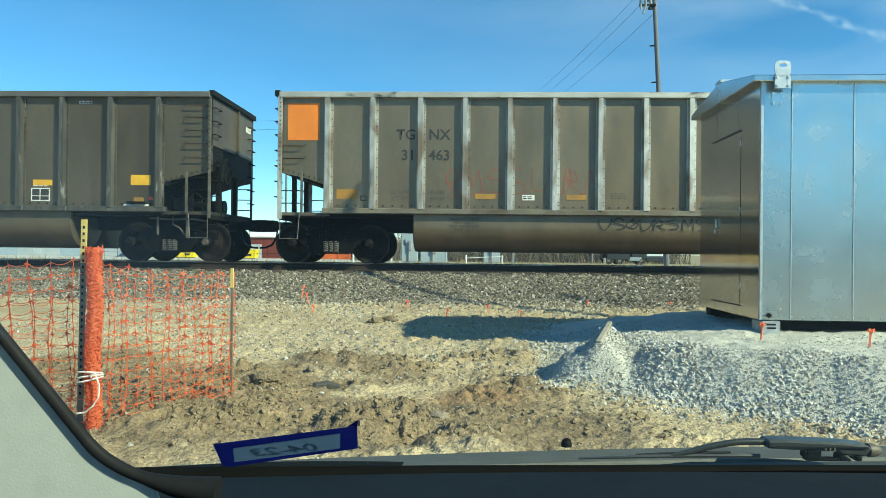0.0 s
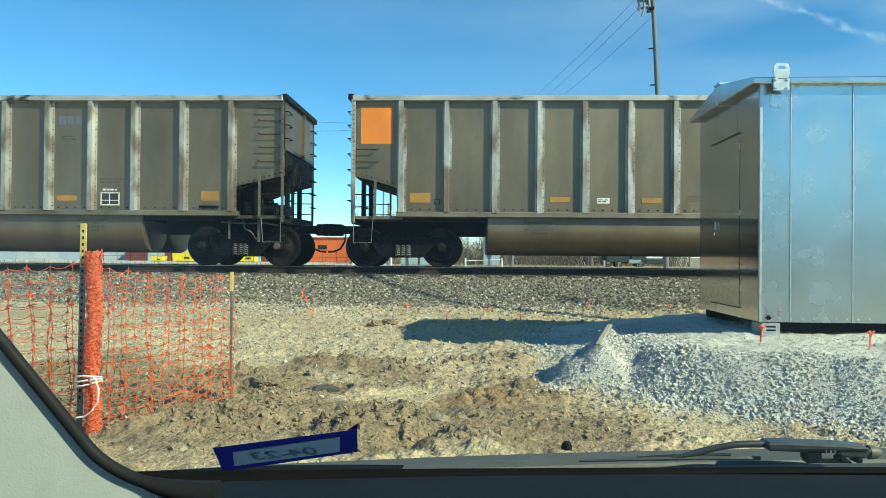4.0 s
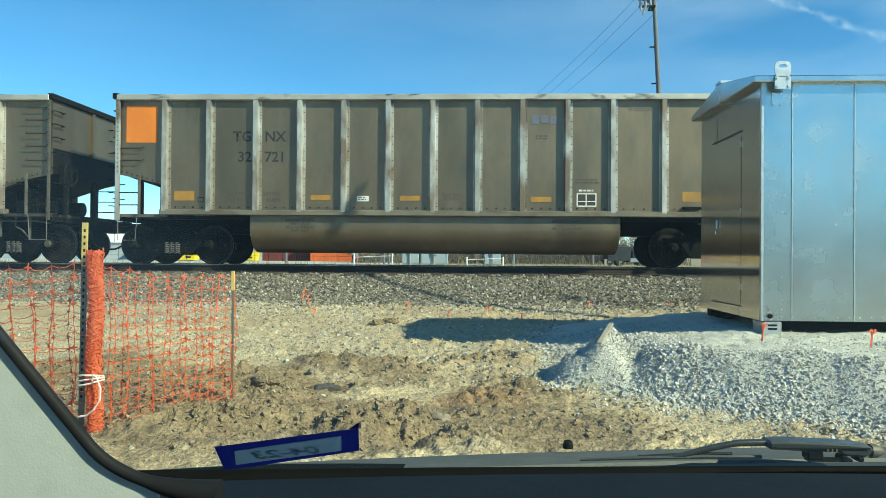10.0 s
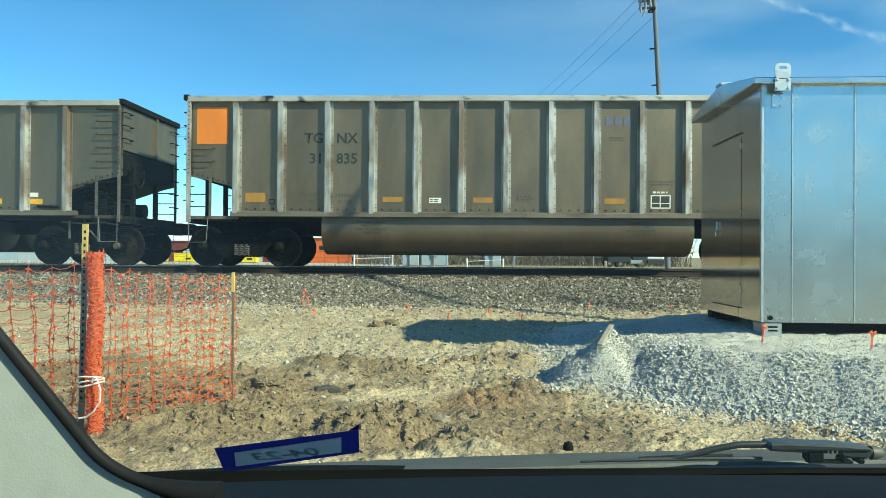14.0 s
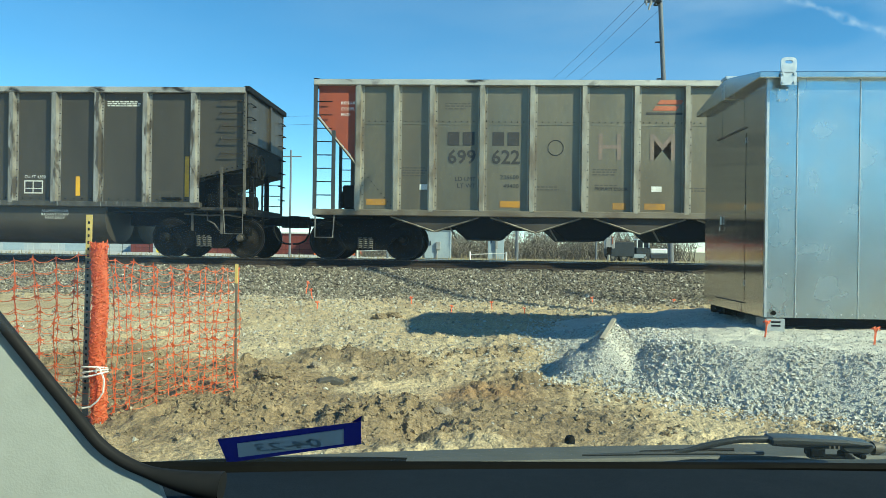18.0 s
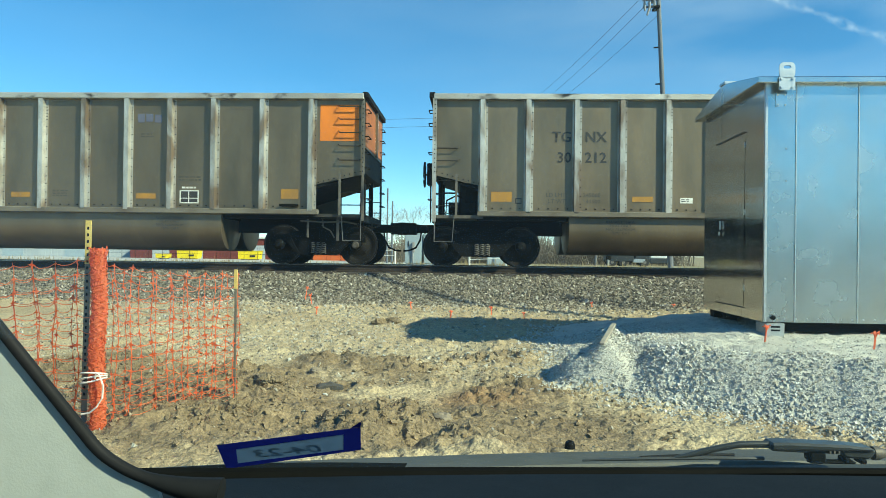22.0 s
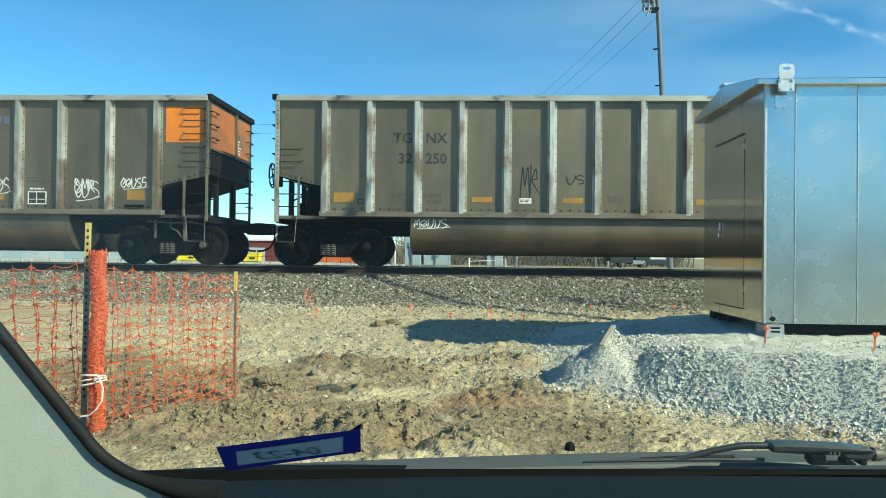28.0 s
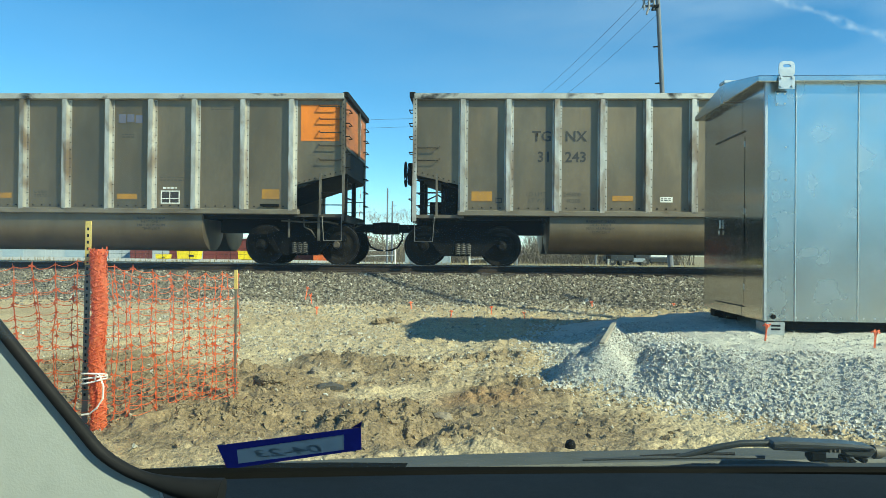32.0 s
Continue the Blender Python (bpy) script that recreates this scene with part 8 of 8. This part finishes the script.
    extrude(bm, [(0.444, -0.2625), (0.4445, -0.2515), (0.47, -0.2508), (0.55, -0.2536), (0.583, -0.257), (0.588, -0.263), (0.578, -0.2725), (0.545, -0.2705), (0.54, -0.2655), (0.5, -0.265)], "y", 0.985, 1.015)
    part("wiper_housing", bm, PLASTIC, v, bevel=0.003)
    part("housing_ridge", bmb((0.45, 0.58, 0.982, 0.986, -0.2598, -0.2585)), RUBBER, v)
    for x in (0.521, 0.527, 0.533):
        part("wiper_notch", bmb((x, x + 0.002, 0.982, 0.986, -0.2645, -0.2595)), DUSTSTEEL, v)
    part("wiper_bracket", bmb((0.497, 0.518, 0.985, 1.005, -0.2765, -0.264), (0.543, 0.552, 0.985, 1.005, -0.2785, -0.2705), (0.565, 0.574, 0.985, 1.005, -0.2785, -0.272), (0.497, 0.56, 0.986, 1.0, -0.279, -0.2755)), COVERBLACK, v, bevel=0.002)
    bm = bmesh.new()
    lathe(bm, [(0.0095, 0.0), (0.0092, 0.008), (0.006, 0.016), (0.002, 0.0195)], (0.586, 0.995, -0.2655), "x", 14)
    part("pivot_cap", bm, DUSTSTEEL, v, "dull grey metal pivot cap of the wiper", smooth=True)
    # black band below the glass
    part("glass_seal", bmt([(-0.4, 0.76, -0.241), (0.0, 0.8, -0.243), (0.4, 0.83, -0.244), (0.75, 0.83, -0.242)], [0.011, 0.008, 0.005, 0.005], 8), COVERBLACK, v)
    bm = bmesh.new()
    rg = random.Random(44)
    for k in range(90):
        x = -0.32 + 0.9 * rg.random() ** 1.6
        u = (x + 0.5) / 1.5
        y = 0.94 + 0.12 * u - 0.05 * (2 * u - 1) ** 2 - rg.uniform(0.0, 0.06)
        r = rg.uniform(0.0004, 0.0013)
        bmesh.ops.create_icosphere(bm, subdivisions=1, radius=r, matrix=pose(x, y, -0.304 + 0.016 * u + 0.02 * rg.random() * (y - 0.9)))
    tagged(part("dust_flecks", bm, STEPSTEEL, v), kind="stuff")
    # the rest of the car
    bm = bmesh.new()
    rows = []
    for k in range(13):
        u = k / 12
        y, z = 1.12 + 0.85 * u, -0.39 - 0.24 * u - 0.1 * u * u * u
        rows.append([bm.verts.new(p) for p in ((-0.5, y, z - 0.03), (-0.3, y + 0.03, z), (0.85, y + 0.03, z), (1.05, y, z - 0.03), (1.05, y, z - 0.1), (-0.5, y, z - 0.1))])
    for a, b in zip(rows, rows[1:]):
        for i in range(6):
            bm.faces.new((a[i], a[(i + 1) % 6], b[(i + 1) % 6], b[i]))
    bm.faces.new(rows[0])
    bm.faces.new(rows[-1][::-1])
    part("bonnet", bm, CARPAINT, v, "dark grey painted bonnet", smooth=True)
    part("bumper", bmb((-0.55, 1.1, 1.98, 2.12, -1.1, -0.78)), PLASTIC, v, bevel=0.03)
    part("grille", bmb((-0.4, 0.95, 1.95, 2.0, -0.85, -0.7)), PLASTIC, v)
    for x0, x1 in ((-0.58, -0.5), (1.05, 1.13)):
        part("door_panel", bmb((x0, x1, -1.2, 0.45, -1.1, -0.3)), CARPAINT, v, bevel=0.02)
        part("fender", bmb((x0, x1, 0.55, 2.0, -1.0, -0.82)), CARPAINT, v, bevel=0.02)
        part("rear_panel", bmb((x0, x1, -2.6, -1.2, -1.1, -0.2)), CARPAINT, v, bevel=0.02)
        part("roof_pillar", bmb((x0, x1, -1.3, -1.2, -0.2, 0.36)), CARPAINT, v)
        part("roof_pillar", bmb((x0, x1, -2.6, -2.48, -0.2, 0.36)), CARPAINT, v)
    part("front_pillar", bmt([(-0.56, 0.6, -0.3), (-0.55, 0.05, 0.4)], 0.045, 8), PILLAR, v)
    part("front_pillar", bmt([(1.09, 0.85, -0.3), (1.09, 0.05, 0.4)], 0.045, 8), PILLAR, v)
    part("roof", bmb((-0.58, 1.13, -2.6, 0.05, 0.36, 0.42)), CARPAINT, v, bevel=0.02)
    part("tailgate", bmb((-0.5, 1.05, -2.62, -2.55, -1.1, -0.2)), CARPAINT, v, bevel=0.02)
    part("floor_pan", bmb((-0.5, 1.05, -2.55, 1.95, -1.12, -1.05)), PLASTIC, v)
    for x in (-0.45, 1.0):
        for y in (-1.9, 1.35):
            bm = bmesh.new()
            lathe(bm, [(0.18, -0.1), (0.31, -0.1), (0.33, -0.06), (0.33, 0.06), (0.31, 0.1), (0.18, 0.1)], (x, y, -1.02), "x", 24)
            w = part("wheel", bm, TYRE, v, smooth=True)
            bm = bmesh.new()
            lathe(bm, [(0.05, -0.11), (0.18, -0.09), (0.18, 0.09), (0.05, 0.11)], (x, y, -1.02), "x", 16)
            part("rim", bm, GALV, w)
    # the windscreen, faintly dusty
    bm = bmesh.new()
    rows = []
    for k in range(9):
        u = k / 8
        x = -0.56 + 1.64 * u
        bow = -0.05 * (2 * u - 1) ** 2
        rows.append([bm.verts.new((x, 0.93 - 0.85 * v + bow, -0.305 + 0.68 * v)) for v in (0, 0.25, 0.5, 0.75, 1)])
    for a, b in zip(rows, rows[1:]):
        for i in range(4):
            bm.faces.new((a[i], b[i], b[i + 1], a[i + 1]))
    screen = part("windscreen", bm, SCREEN, v, "dusty clear windscreen glass", smooth=True)
    screen.visible_shadow = False
    # inspection sticker on the inside of the glass, seen from behind
    def on_glass(x, z, lift=0.0):
        """Where the sight line through (x, z) at 0.79 m before the eye meets the glass."""
        d = 0.53 / (1 + 1.25 * z / 0.79) - lift
        return (x / 0.79 * d, d, z / 0.79 * d)

    def slip(name, corners, material, parent, lift, label=""):
        bm = bmesh.new()
        F, B = [[bm.verts.new(on_glass(x, z, lift + k)) for x, z in corners] for k in (0.0006, 0.0)]
        bm.faces.new(F)
        bm.faces.new(B[::-1])
        for i in range(len(F)):
            bm.faces.new((F[i], B[i], B[(i + 1) % len(F)], F[(i + 1) % len(F)]))
        return part(name, bm, material, parent, label)

    outer = [(-0.2484, -0.2117), (-0.237, -0.2375), (-0.0906, -0.2147), (-0.0915, -0.1901)]
    inner = [(-0.2268, -0.2159), (-0.2248, -0.2312), (-0.1097, -0.2148), (-0.1099, -0.1982)]
    bm = bmesh.new()
    O, I = [[bm.verts.new(on_glass(x, z, 0.0006)) for x, z in ring] for ring in (outer, inner)]
    for i in range(4):
        bm.faces.new((O[i], O[(i + 1) % 4], I[(i + 1) % 4], I[i]))
    bmesh.ops.solidify(bm, geom=bm.faces[:], thickness=0.0006)
    st = part("sticker", bm, STICKER, v, "blue-bordered sticker stuck on the windscreen")
    slip("peeling_corner", [(-0.103, -0.1915), (-0.0917, -0.19), (-0.0903, -0.1835)], STICKER, st, 0.0)
    slip("sticker_field", [(-0.2268, -0.2159), (-0.2248, -0.2312), (-0.1097, -0.2148), (-0.1099, -0.1982)], STICKERGREY, st, 0.001)
    o = new("sticker_lettering", text_mesh("04-23", 0.0165, STICKERINK, "CENTER", 0.0004))
    o.parent = st
    c = on_glass(-0.168, -0.221, 0.0035)
    o.matrix_basis = pose(*c, 141.3) @ pose(0, 0, 0, 0, 0, 13.5) @ Matrix.Diagonal((-2.1, 1.7, 1, 1))


ground()
loose_stones()
track()
shelter()
fence()
marker_flags()
ground_litter()
utility_pole()
wires()
thicket()
yard()
contrail()
masts_out_of_view()
cabin()
CARS = build_train()


def motions():
    """The train rolls by; every wheel turns with it."""
    def shift(t):
        return float(np.interp(t, [r[0] for r in TRAIN], [r[1] for r in TRAIN]))
    for k, car in CARS.items():
        walk(car, [(t, on_track(PITCH * k + s)) for t, s in TRAIN])
        seen = [t for t in (i / FPS for i in range(32 * FPS + 1)) if -27 < PITCH * k + shift(t) < 13]
        times = sorted({0.0, 32.0, *seen})
        first, last = (seen[0], seen[-1]) if seen else (0.0, 0.0)
        for w in [o for o in car.children_recursive if o.name.startswith("wheelset")]:
            x = w.matrix_basis.translation.x
            rows = []
            for t in times:
                a = math.degrees(shift(min(max(t, first), last)) / WHEEL_R) % 360
                rows.append((t, pose(x, 0, WHEEL_R, 0, a, 0)))
            walk(w, rows)


motions()
